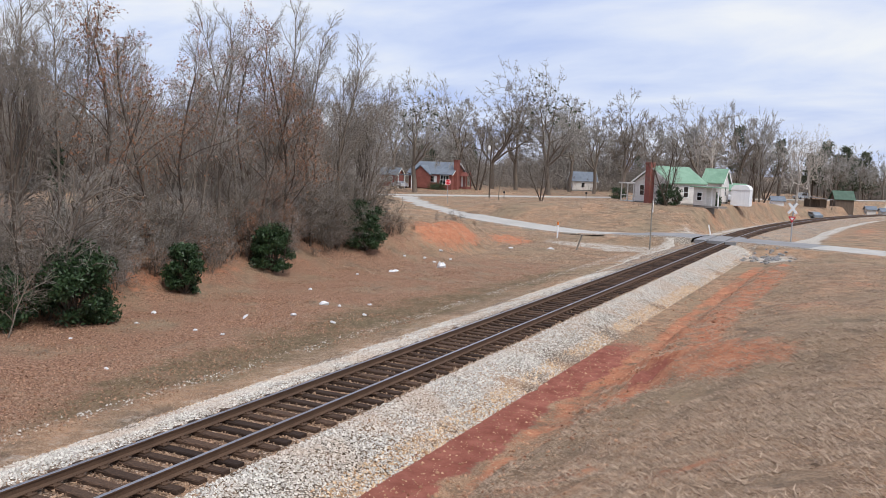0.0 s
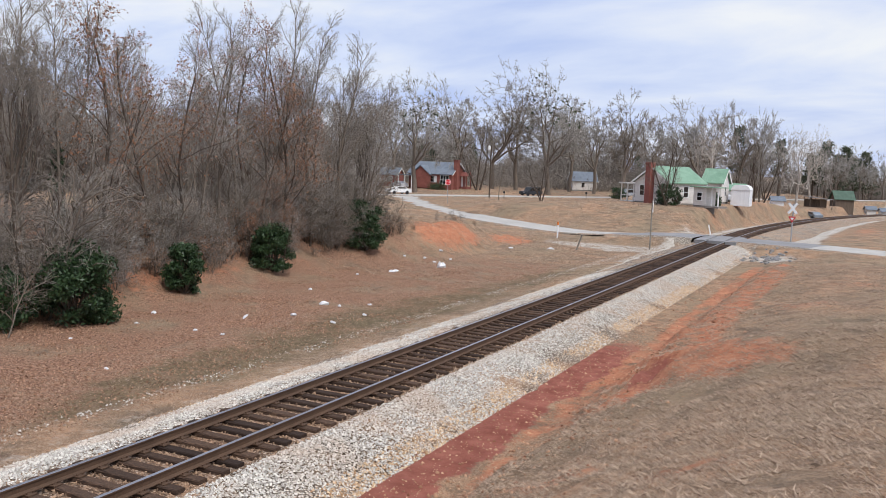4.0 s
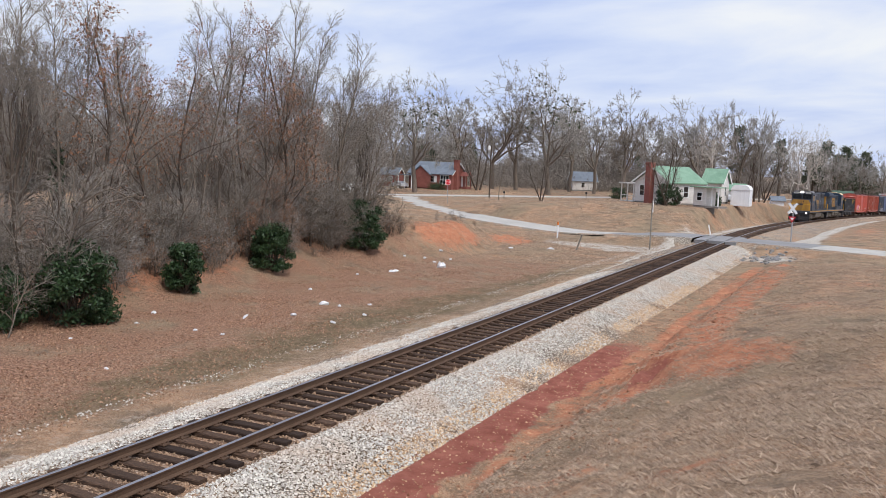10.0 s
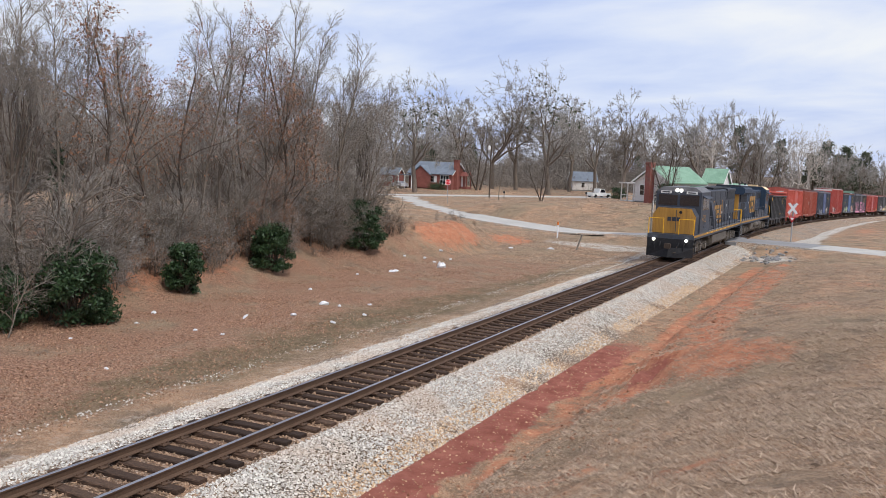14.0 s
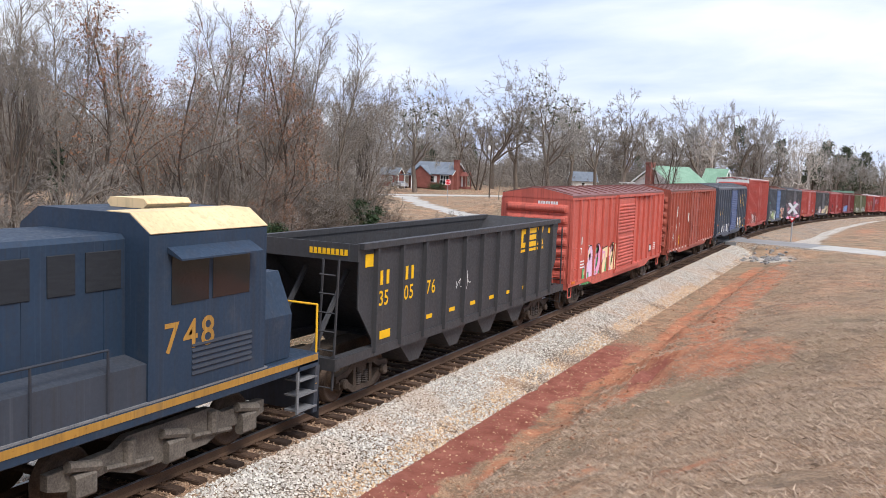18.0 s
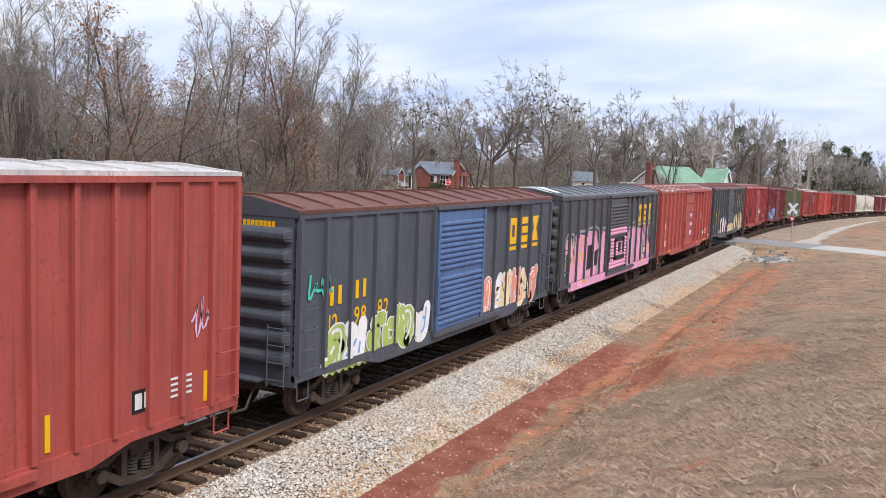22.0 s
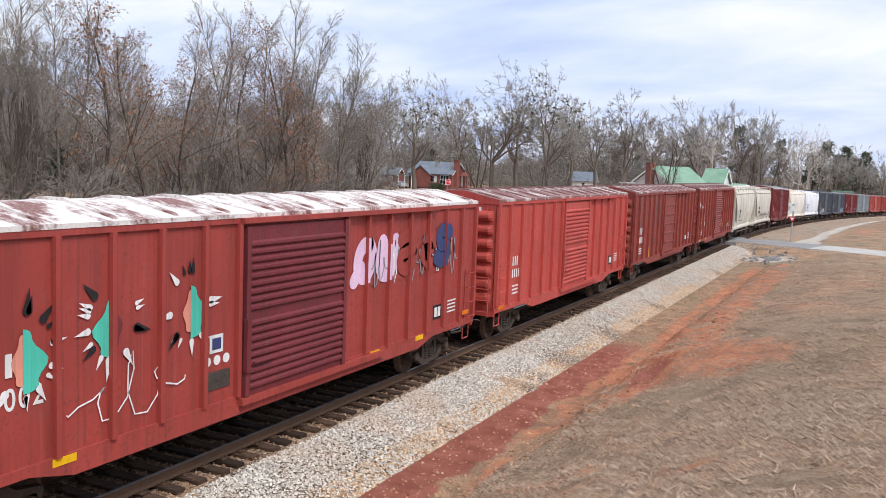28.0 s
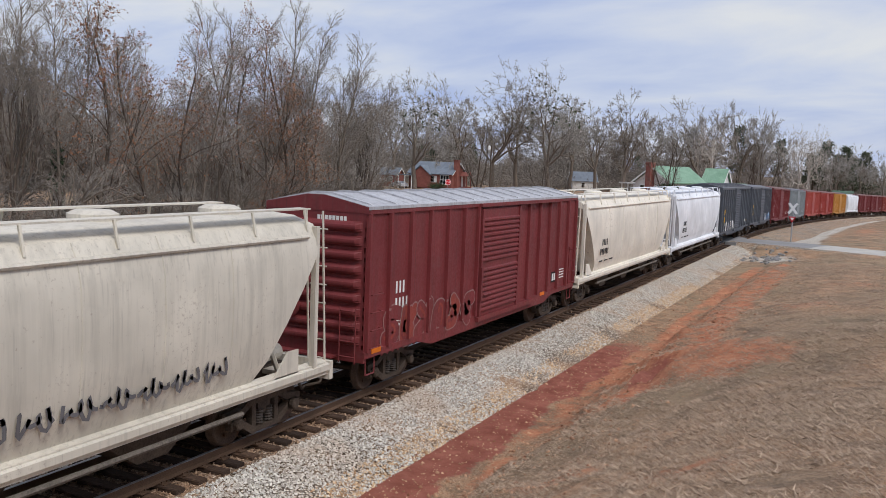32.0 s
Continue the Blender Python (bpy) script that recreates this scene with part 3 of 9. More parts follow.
def build_track():
    tr = thing("railway_track", pose(0, 0, 0), "single railway track of rusty rails on dark wooden ties", "railway track", kind="structure")
    for side in (-1, 1):
        for a, b, st in ((-400, 96, 16), (96, 900, 4)):
            part("rail", rail_mesh(side, a, b, st), [M_RAIL, M_RAILTOP], tr, "rusty steel rail with a bright worn head")
    rng = random.Random(8)
    shapes = []
    for q in range(6):
        ms = Mesh()
        l, w, h = 1.30 + rng.uniform(-0.03, 0.03), 0.112 + rng.uniform(-0.008, 0.01), 0.17
        prof = [(-w, -h), (w, -h), (w, -0.02), (w - 0.02, 0), (-w + 0.02, 0), (-w, -0.02)]
        ms.prism([(a, b) for a, b in prof], -l, l, "x")
        me = ms.data("tie", M_TIE)
        shapes.append(me)
    plate = Mesh()
    plate.box(-0.19, 0.19, -0.095, 0.095, 0.0, 0.022)
    for a in (-0.11, 0.11):
        for b in (-0.06, 0.06):
            plate.box(a - 0.014, a + 0.014, b - 0.014, b + 0.014, 0.022, 0.055)
    plate_me = plate.data("tie_plate", M_RAIL)
    y = 2.0
    rest = Mesh()
    count = 0
    while y < 900:
        tz = track_z(y)
        h = -math.degrees(math.atan2(track_x(y + 0.5) - track_x(y - 0.5), 1.0))
        if count < 300:
            ob = part("tie", shapes[rng.randrange(6)], None, tr)
            ob.matrix_basis = pose(track_x(y) + rng.uniform(-0.05, 0.05), y + rng.uniform(-0.03, 0.03), tz - 0.205 + rng.uniform(-0.012, 0.004), 0, rng.uniform(-0.5, 0.5), h + rng.uniform(-1.6, 1.6))
            if count < 130:
                for side in (-1, 1):
                    part("tie_plate", plate_me, None, tr).matrix_basis = pose(side * 0.755 + track_x(y), y, tz - 0.203, 0, 0, h)
        else:
            x = track_x(y)
            rest.box(x - 1.3, x + 1.3, y - 0.11, y + 0.11, tz - 0.37, tz - 0.205)
        count += 1
        y += 0.522
    y = 1.5
    while y > -400:
        rest.box(-1.3, 1.3, y - 0.11, y + 0.11, -0.37, -0.205); y -= 0.522
    tagged(part("tie", rest, M_TIE, tr), kind="stuff")

build_track()

# ---- the lane over the crossing, and the main road behind ----
def ribbon(name, pts, half, lift, mat, label, cat, thick=0.12, crown=0.04, splay=0.25):
    ms = Mesh()
    rows = []
    for i, p in enumerate(pts):
        a, b = Vector(pts[max(0, i - 1)]), Vector(pts[min(len(pts) - 1, i + 1)])
        d = (b - a); d.z = 0; d.normalize()
        nrm = Vector((d.y, -d.x, 0))
        hw = half(i) if callable(half) else half
        c = Vector(p)
        ring = []
        for t in (-1, -0.5, 0, 0.5, 1):
            q = c + nrm * hw * (t + (0.05 * lumps(i * 3, t * 5, 0.7) if abs(t) == 1 else 0))
            ring.append((q.x, q.y, q.z + lift + crown * (1 - t * t)))
        for t in (1, -1):
            q = c + nrm * (hw + splay) * t
            ring.append((q.x, q.y, q.z + lift - thick))
        rows.append(ms.add(ring))
    for a, b in zip(rows, rows[1:]):
        for i in (0, 1, 2, 3):
            ms.face((a + i, a + i + 1, b + i + 1, b + i))
        ms.mat = 1                              # the shoulders are gravel
        ms.face((a + 4, a + 5, b + 5, b + 4)); ms.face((a + 6, a, b, b + 6))
        ms.mat = 0
    return tagged(part(name, ms, [mat, M_BED]), label, cat, kind="structure")

def lane_part(stops, mat, label, thick, splay):
    pts = [(x, road_y(x), road_z(x)) for x in grid_axis(stops)]
    ribbon("road", pts, 2.45, 0.02, mat, label, "road", thick, 0.03, splay)

lane_part([(-63, -9, 1.5)], M_ROAD, "worn pale grey asphalt country lane", 0.12, 0.25)
lane_part([(-9, -1.72, 0.8)], M_ROADD, "dark asphalt approach to the crossing", 0.85, 1.3)
lane_part([(1.72, 8, 0.8)], M_ROADD, "dark asphalt approach to the crossing", 0.85, 1.3)
lane_part([(8, 46, 1.5), (46, 160, 10)], M_ROAD, "worn pale grey asphalt lane past the crossing", 0.12, 0.25)
ms = Mesh()
for a, b in ((-1.72, -0.83), (-0.66, 0.66), (0.83, 1.72)):
    y0, y1 = road_y(0) - 3.3, road_y(0) + 3.3
    ms.prism([(a, -0.3), (b, -0.3), (b, 0.005), (a, 0.005)], y0, y1)
cross = part("road", ms, M_ROADD)
tagged(cross, "dark asphalt grade crossing panels between the rails", "road", kind="structure")
def main_road_point(t):
    """The through road far behind, from its left end to its right."""
    return Vector((-65 + 19 * t, 141 + 36 * t, -0.62))
ribbon("road", [tuple(main_road_point(i / 4)) for i in range(-18, 22)], 2.9, 0.06, M_ROAD, "pale grey through road behind the yards", "road")

# ---- rolling stock; local y runs back along the train, +x is the side towards the camera ----
WHEEL_R = 0.48
def wheelset(parent, y, r=WHEEL_R):
    ms = Mesh()
    for sd in (-1, 1):
        ms.mat = 0
        ms.lathe([(sd * 0.685, r + 0.025), (sd * 0.715, r + 0.03), (sd * 0.72, r), (sd * 0.815, r - 0.004), (sd * 0.815, r - 0.07), (sd * 0.78, r - 0.10), (sd * 0.76, 0.16), (sd * 0.86, 0.13), (sd * 0.86, 0.08)], (0, 0, 0), "x", 24)
    ms.lathe([(-0.9, 0.075), (0.9, 0.075)], (0, 0, 0), "x", 10)
    for a in range(3):                      # cast marks on the plate, so that the turning shows
        c, s_ = math.cos(a * 2.1), math.sin(a * 2.1)
        ms.box(0.775, 0.80, c * 0.26 - 0.03, c * 0.26 + 0.03, s_ * 0.26 - 0.03, s_ * 0.26 + 0.03)
    ob = part("wheelset", ms, M_WHEEL, parent, "rusty steel wheels on one axle", True)
    ob.location = (0, y, r)
    SPIN.append((ob, parent, y, r))
    return ob

SPIN, TRAIN, POSTS = [], [], []
def truck(parent, y, r=WHEEL_R):
    """A two-axle freight truck: bolster, two side frames, two wheelsets."""
    for sd in (-1, 1):
        ms = Mesh()
        x0, x1 = sorted((sd * 0.90, sd * 1.06))
        upper = [(-1.16, r + 0.20), (-0.72, r + 0.26), (-0.45, r + 0.44), (0.45, r + 0.44), (0.72, r + 0.26), (1.16, r + 0.20), (1.16, r + 0.05), (0.76, r + 0.09), (0.42, r + 0.27), (-0.42, r + 0.27), (-0.76, r + 0.09), (-1.16, r + 0.05)]
        lower = [(-1.02, r + 0.06), (-0.44, r - 0.31), (0.44, r - 0.31), (1.02, r + 0.06), (0.80, r + 0.08), (0.36, r - 0.19), (-0.36, r - 0.19), (-0.80, r + 0.08)]
        for prof in (upper, lower):
            ms.prism([(y + a, b) for a, b in prof], x0, x1, "x")
        for a in (-0.36, 0.36):
            ms.box(x0 + 0.01, x1 - 0.01, y + a - 0.06, y + a + 0.06, r - 0.2, r + 0.3)
        for a in (-0.9, 0.9):               # bearing adapters and end caps
            ms.box(x0, x1, y + a - 0.15, y + a + 0.15, r - 0.12, r + 0.12)
            ms.lathe([(sd * 1.0, 0.12), (sd * 1.15, 0.12), (sd * 1.17, 0.09)], (0, y + a, r), "x", 10)
        part("side_frame", ms, M_TRUCK, parent, "cast steel truck side frame caked in grime")
        for a in (-0.15, 0.15):
            coil = []
            for q in range(6):
                coil += [(r - 0.18 + q * 0.055, 0.075), (r - 0.155 + q * 0.055, 0.105)]
            part("spring", Mesh().lathe(coil, (sd * 0.99, y + a, 0), "z", 9), M_STEEL, parent)
    part("bolster", Mesh().cbox(-1.02, 1.02, y - 0.2, y + 0.2, r - 0.02, r + 0.36, 0.04), M_TRUCK, parent)
    for a in (-0.88, 0.88):
        wheelset(parent, y + a, r)

def coupler(parent, y, sd):
    ms = Mesh()
    ms.box(-0.09, 0.09, min(y, y + sd * 0.75), max(y, y + sd * 0.75), 0.78, 0.98)
    ms.prism([(-0.20, 0.70), (0.16, 0.70), (0.20, 0.78), (0.20, 0.98), (0.12, 1.04), (-0.16, 1.04), (-0.2, 0.98)], y + sd * 0.70, y + sd * 0.86)
    ms.path([(0.45, y + sd * 0.1, 0.8), (0.5, y + sd * 0.4, 0.45), (0.32, y + sd * 0.72, 0.42)], 0.03)
    part("coupler", ms, M_TRUCK, parent)

def patch(name, parent, rects, mat, x=1.425, label=""):
    """Flat marks on the near side: rows of y0, y1, z0, z1."""
    ob = None
    for y0, y1, z0, z1 in rects:
        ob = part(name, Mesh().box(x - 0.004, x + 0.006, y0, y1, z0, z1), mat, parent, label)
    return ob

def end_patch(name, parent, rects, mat, y):
    x0, x1 = min(r[0] for r in rects), max(r[1] for r in rects)
    z0, z1 = min(r[2] for r in rects), max(r[3] for r in rects)
    prof = [(x0, z0)]
    for a, b, lo, hi in rects:                  # a row of marks on one thin ground line
        prof += [(a, z0 + 0.01), (a, hi), (b, hi), (b, z0 + 0.01)]
    prof += [(x1, z0)]
    return part(name, Mesh().prism(prof, y - 0.006, y + 0.004), mat, parent)

def char_bars(y, z, n, w, h, gap=0.35):
    """n upright bars where a row of letters stands."""
    out = []
    for i in range(n):
        a = y + i * w * (1 + gap)
        out.append((a, a + w * 0.56, z, z + h))
    return out

def sheet(ms, pts, xx, m, lo, hi):
    pts = [(a, max(lo, min(hi, b))) for a, b in pts]
    ms.mat = m
    k = ms.add([(xx, a, b) for a, b in pts])
    c = ms.add([(xx, sum(p[0] for p in pts) / len(pts), sum(p[1] for p in pts) / len(pts))])
    for i in range(len(pts)):
        ms.face((c, k + i, k + (i + 1) % len(pts)))

def bend(pts, rounds=2):
    """Rounds the corners of an open line."""
    for _ in range(rounds):
        out = [pts[0]]
        for (a, b), (c, d) in zip(pts, pts[1:]):
            out += [(a * 0.75 + c * 0.25, b * 0.75 + d * 0.25), (a * 0.25 + c * 0.75, b * 0.25 + d * 0.75)]
        pts = out + [pts[-1]]
    return pts

RING = [(0.5 + 0.42 * math.cos(t * 0.524 + 1.9), 0.5 + 0.46 * math.sin(t * 0.524 + 1.9)) for t in range(13)]
STROKES = dict(
    A=[[(0.05, 0.0), (0.42, 0.95), (0.58, 0.95), (0.95, 0.0)], [(0.2, 0.36), (0.8, 0.36)]], O=[RING], T=[[(0.02, 0.9), (0.98, 0.98)], [(0.52, 0.9), (0.46, 0.0)]],
    hook=[[(0.12, 0.95), (0.1, 0.2), (0.3, 0.02), (0.8, 0.05), (0.92, 0.45)], [(0.12, 0.55), (0.6, 0.62)]],
    wave=[[(0.9, 0.85), (0.5, 1.0), (0.1, 0.8), (0.3, 0.5), (0.75, 0.45), (0.9, 0.15), (0.5, 0.0), (0.08, 0.1)]],
    arch=[[(0.1, 0.0), (0.08, 0.7), (0.3, 1.0), (0.72, 1.0), (0.92, 0.7), (0.9, 0.0)], [(0.5, 0.9), (0.48, 0.3)]],
    ring=[RING, [(0.7, 0.3), (1.0, -0.02)]], bolt=[[(0.05, 0.95), (0.7, 0.9), (0.25, 0.45), (0.9, 0.5), (0.3, 0.0)]],
    fork=[[(0.1, 1.0), (0.12, 0.0)], [(0.9, 0.95), (0.2, 0.45), (0.95, 0.02)]], loop=[[(0.15, 0.0), (0.1, 0.9), (0.6, 1.0), (0.9, 0.75), (0.6, 0.5), (0.2, 0.5)], [(0.5, 0.5), (0.95, 0.0)]])

def stroke(ms, pts, r, x, m, lo, hi):
    """One thick painted line with round ends, a single sheet on the near side."""
    ms.mat = m
    q = [Vector(p) for p in pts]
    q = [q[0]] + [b for a, b in zip(q, q[1:]) if (b - a).length > 1e-3]
    rows = []
    for i, p in enumerate(q):
        a, b = p - q[max(0, i - 1)], q[min(len(q) - 1, i + 1)] - p
        t = ((a.normalized() if a.length else b.normalized()) + (b.normalized() if b.length else a.normalized())).normalized()
        turn = a.angle_signed(b) if a.length and b.length else 0.0
        room = 0.85 * 0.5 * (a.length + b.length) / max(1e-3, abs(turn))
        left, right = (r, min(r, room)) if turn > 0 else (min(r, room), r)     # no folds on the inside of a bend
        n = Vector((-t.y, t.x))
        rows.append((p + n * left, p - n * right, t))
    def at(v):
        return (x, v.x, max(lo, min(hi, v.y)))
    ks = [ms.add([at(l), at(w)]) for l, w, t in rows]
    for a, b in zip(ks, ks[1:]):
        ms.face((a, a + 1, b + 1, b))
    for k, p, t in ((ks[0], q[0], -rows[0][2]), (ks[-1], q[-1], rows[-1][2])):
        n = Vector((-t.y, t.x))
        cap = ms.add([at(p + (n * math.cos(c) + t * math.sin(c)) * r) for c in (0.0, 0.52, 1.05, 1.57, 2.09, 2.62, 3.14)])
        ms.face(range(cap, cap + 7))

def mural(parent, y0, y1, z0, z1, cols, seed, n=5, outline=True, holes=True, x=1.416, lean=0.12, letters=None, fills=None):
    """Spray paint: a ragged cloud with swollen overlapping strokes, each outlined and shaded."""
    rng = random.Random(seed)
    n = len(letters) if letters else n
    step = (y1 - y0) / n
    used = len(cols)
    lo, hi = z0 - 0.04, z1 + 0.12
    sp = Mesh()
    m = 10 * n
    ph = [rng.uniform(0, 6.28) for _ in range(4)]
    edge = []
    for i in range(m + 1):
        t = i / m
        edge.append((y0 + (y1 - y0) * t, z0 + (z1 - z0) * (0.42 + 0.14 * math.sin(9 * t + ph[0]) + 0.22 * abs(math.sin(n * 3.1 * t + ph[1])) + 0.08 * math.sin(41 * t + ph[2]))))
    k = sp.add([(x - 0.006, a, z0 + 0.04 * math.sin(23 * a + ph[3])) for a, b in edge] + [(x - 0.006, a, b) for a, b in edge])
    for i in range(m):
        sp.face((k + i, k + i + 1, k + m + 2 + i, k + m + 1 + i))
    sp = part("spray_paint", sp, cols[-1] if used > 2 else cols[0], parent, "spray-painted mural on the car's side")
    kinds = ["hook", "wave", "arch", "ring", "bolt", "fork", "loop"]
    for i in range(n):
        ms = Mesh()
        hh = (z1 - z0) * rng.uniform(0.82, 1.0)
        w = step * rng.uniform(0.92, 1.12)
        a0 = y0 + i * step + rng.uniform(-0.06, 0.06) * step
        r = min(w, hh) * rng.uniform(0.17, 0.22)
        base = z0 + rng.uniform(0.0, 0.08) * (z1 - z0)
        dx = x + 0.009 * (i % 7)
        fill = 1 + (i + rng.randrange(2)) % max(1, used - 1) if used > 1 else 0
        fill = fills[i] if fills else fill
        shape = STROKES[letters[i]] if letters else STROKES[rng.choice(kinds)]
        if not letters:                          # turned over, so that no letter is left in it
            way = (i + rng.randrange(2)) % 3
            shape = [[(1 - u if way < 2 else u, 1 - v if way > 0 else v) for u, v in q] for q in shape]
        lines = [[(a0 + r * 0.6 + u * (w - r * 1.2) + lean * (v - 0.5) * hh, base + r + v * (hh - 2 * r)) for u, v in bend(q)] for q in shape]
        run = {}
        def paint_line(pts, rad, depth, mat_):
            stroke(ms, pts, rad, dx + depth, mat_, lo, hi)
            for p in POSTS:                      # the paint runs over the posts as well
                zs = [b for a, b in pts if abs(a - p) < 0.06 + rad * 0.7]
                if x < 1.5 and zs:
                    run.setdefault(p, []).append((max(1.2, min(zs) - rad * 0.8), max(zs) + rad * 0.8, mat_, depth))
        for e, q in enumerate(lines):
            if outline:
                paint_line(q, r + 0.04, 0.0008 * e, 0)
            paint_line(q, r, 0.0024 + 0.0008 * e, fill)
            if holes:
                stroke(ms, [(a - r * 0.3, b + r * 0.25) for a, b in q[1:max(4, len(q) // 2)]], r * 0.24, dx + 0.0052 + 0.0008 * e, 1 + fill % max(1, used - 1) if used > 2 else 0, lo, hi)
        lt = part("sprayed_letter", ms, cols, sp)
        for p, bits in run.items():
            pm = Mesh()
            for b0, b1, mat_, depth in bits:
                if b1 > b0:
                    pm.mat = mat_
                    pm.box(1.500, 1.5022 + depth + 0.0004 * i, p - 0.052, p + 0.052, b0, min(b1, hi))
            if pm.f:
                part("sprayed_post", pm, cols, sp)
    return sp

def scrawl(parent, y, z, w, h, mat, seed, x=1.43, r=0.02):
    """A thin sprayed tag of loops."""
    rng = random.Random(seed)
    ms = Mesh()
    pts = []
    for i in range(26):
        t = i / 25
        pts.append((x, y + w * (t + 0.09 * math.sin(i * 0.95 + seed)), z + h * (0.5 + 0.45 * math.sin(i * 0.85 + seed) * (0.6 + 0.4 * math.sin(i * 0.31 + seed)) + rng.uniform(-0.03, 0.03))))
    k = None
    for i, a in enumerate(pts):
        d = Vector(pts[min(i + 1, 25)]) - Vector(pts[max(i - 1, 0)])
        nrm = Vector((0, -d.z, d.y)).normalized() * r
        j = ms.add([Vector(a) - nrm, Vector(a) + nrm])
        if k is not None:
            ms.face((k, j, j + 1, k + 1))
        k = j
    return part("sprayed_tag", ms, mat, parent)

def corrugated_end(ms, y, sd, w, z0, z1, ribs, depth=0.13):
    """A pressed end sheet with horizontal ribs that swell outwards."""
    prof = [(z0, 0)]
    pitch = (z1 - z0 - 0.35) / ribs
    for i in range(ribs):
        a = z0 + 0.15 + i * pitch
        prof += [(a + pitch * 0.10, 0), (a + pitch * 0.22, 0.62), (a + pitch * 0.38, 0.96), (a + pitch * 0.5, 1), (a + pitch * 0.62, 0.96), (a + pitch * 0.78, 0.62), (a + pitch * 0.90, 0)]
    prof.append((z1, 0))
    cols = [(-w, 0.0), (-w + 0.10, 0.0), (-w + 0.24, 1.0), (w - 0.24, 1.0), (w - 0.10, 0.0), (w, 0.0)]
    k = len(ms.v)
    for x, a in cols:
        for z, b in prof:
            ms.v.append((x, y + sd * depth * a * b, z))
    m = len(prof)
    for i in range(len(cols) - 1):
        for j in range(m - 1):
            ms.face((k + i * m + j, k + (i + 1) * m + j, k + (i + 1) * m + j + 1, k + i * m + j + 1))

def boxcar(u0, u1, body, roof, label, door=None, doorkind="ribbed", dw=3.05, dpos=0.0, eave=4.58, sill=1.04, posts=12, ribs=7, cap=None, near=True, belly=True, ends=None, rise=0.25):
    """A steel boxcar whose body spans u0 to u1 on the train's own line. Returns it and its half length."""
    L = (u1 - u0) / 2
    door, ends = door or body, ends or body
    car = thing("boxcar", None, label, "boxcar", "freight cars of the train")
    TRAIN.append((car, (u0 + u1) / 2, max(2.0, L - 2.1)))
    w = 1.40
    # underframe and floor
    ms = Mesh(); ms.cbox(-0.33, 0.33, -L + 0.1, L - 0.1, 0.72, sill + 0.08, 0.03)
    for i in range(-3, 4):
        ms.box(-1.25, 1.25, i * L / 4 - 0.06, i * L / 4 + 0.06, sill - 0.12, sill + 0.06)
    part("underframe", ms, M_TRUCK, car)
    part("brake_gear", Mesh().cbox(0.45, 0.95, -0.6, 0.5, 0.62, sill - 0.1, 0.04), M_TRUCK, car)
    part("air_reservoir", Mesh().lathe([(-0.5, 0.16), (-0.45, 0.2), (0.45, 0.2), (0.5, 0.16)], (-0.6, 0.9, 0.8), "y", 10), M_TRUCK, car)
    for sd in (1, -1):
        ms = Mesh()
        x0, x1 = sorted((sd * (w - 0.05), sd * w))
        ms.box(x0, x1, -L, L, sill + 0.10, eave - 0.02)
        part("side_sheet", ms, body, car)
        s0, s1 = sorted((sd * (w - 0.06), sd * (w + 0.05)))
        sl = Mesh()
        if belly:
            sl.prism([(-L, sill), (-L + 2.6, sill), (-L + 3.4, sill - 0.20), (L - 3.4, sill - 0.20), (L - 2.6, sill), (L, sill), (L, sill + 0.16), (-L, sill + 0.16)], s0, s1, "x")
        else:
            sl.box(s0, s1, -L, L, sill, sill + 0.16)
        part("side_sill", sl, body, car)
        ch = Mesh(); ch.cbox(min(s0, s1), max(s0, s1) + 0.0, -L, L, eave - 0.17, eave, 0.012)
        part("top_chord", ch, body, car)
        # posts on both sides of the door
        d0, d1 = dpos - dw / 2, dpos + dw / 2
        half = posts // 2
        post = Mesh()
        q0, q1 = w - 0.01, w + 0.10
        post.prism([(q0, -0.062), (q1, -0.05), (q1, 0.05), (q0, 0.062)], sill + 0.15, eave - 0.16, "z")
        pme = post.data("side_post", body)
        spots_ = [-L + 0.09] + [-L + (d0 + L) * i / half for i in range(1, half)] + [d0 - 0.12, d1 + 0.12] + [d1 + (L - d1) * i / half for i in range(1, half)] + [L - 0.09]
        POSTS[:] = spots_
        for yy in spots_:
            p = part("side_post", pme, None, car)
            p.matrix_basis = pose(0, yy, 0, 0, 0, 0 if sd > 0 else 180)
        # the door and its tracks
        ms = Mesh()
        o, bk = sd * (w + 0.10), sd * (w + 0.04)
        zb, zt = sill + 0.12, eave - 0.22
        prof = [(bk, zb), (o, zb)]
        if doorkind == "ribbed":
            rows = 20 if near else 10
            hgt = (zt - zb - 0.2) / rows
            for i in range(rows):
                z = zb + 0.1 + hgt * i
                if i % 10 == 9:
                    continue
                prof += [(o, z), (o + sd * 0.05, z + hgt * 0.3), (o + sd * 0.05, z + hgt * 0.62), (o, z + hgt * 0.9)]
        elif doorkind == "panel":
            for i in range(7):
                z = zb + 0.06 + (zt - zb - 0.12) * i / 6
                prof += [(o, z - 0.04), (o + sd * 0.045, z - 0.025), (o + sd * 0.045, z + 0.025), (o, z + 0.04)]
        else:
            for z in (sill + 0.35, sill + 1.2, sill + 2.2, eave - 0.5):
                prof += [(o, z - 0.05), (o + sd * 0.04, z - 0.03), (o + sd * 0.04, z + 0.03), (o, z + 0.05)]
        prof += [(o, zt), (bk, zt)]
        ms.prism(prof, d0 + 0.1, d1 - 0.1)
        dr = part("door", ms, door, car)
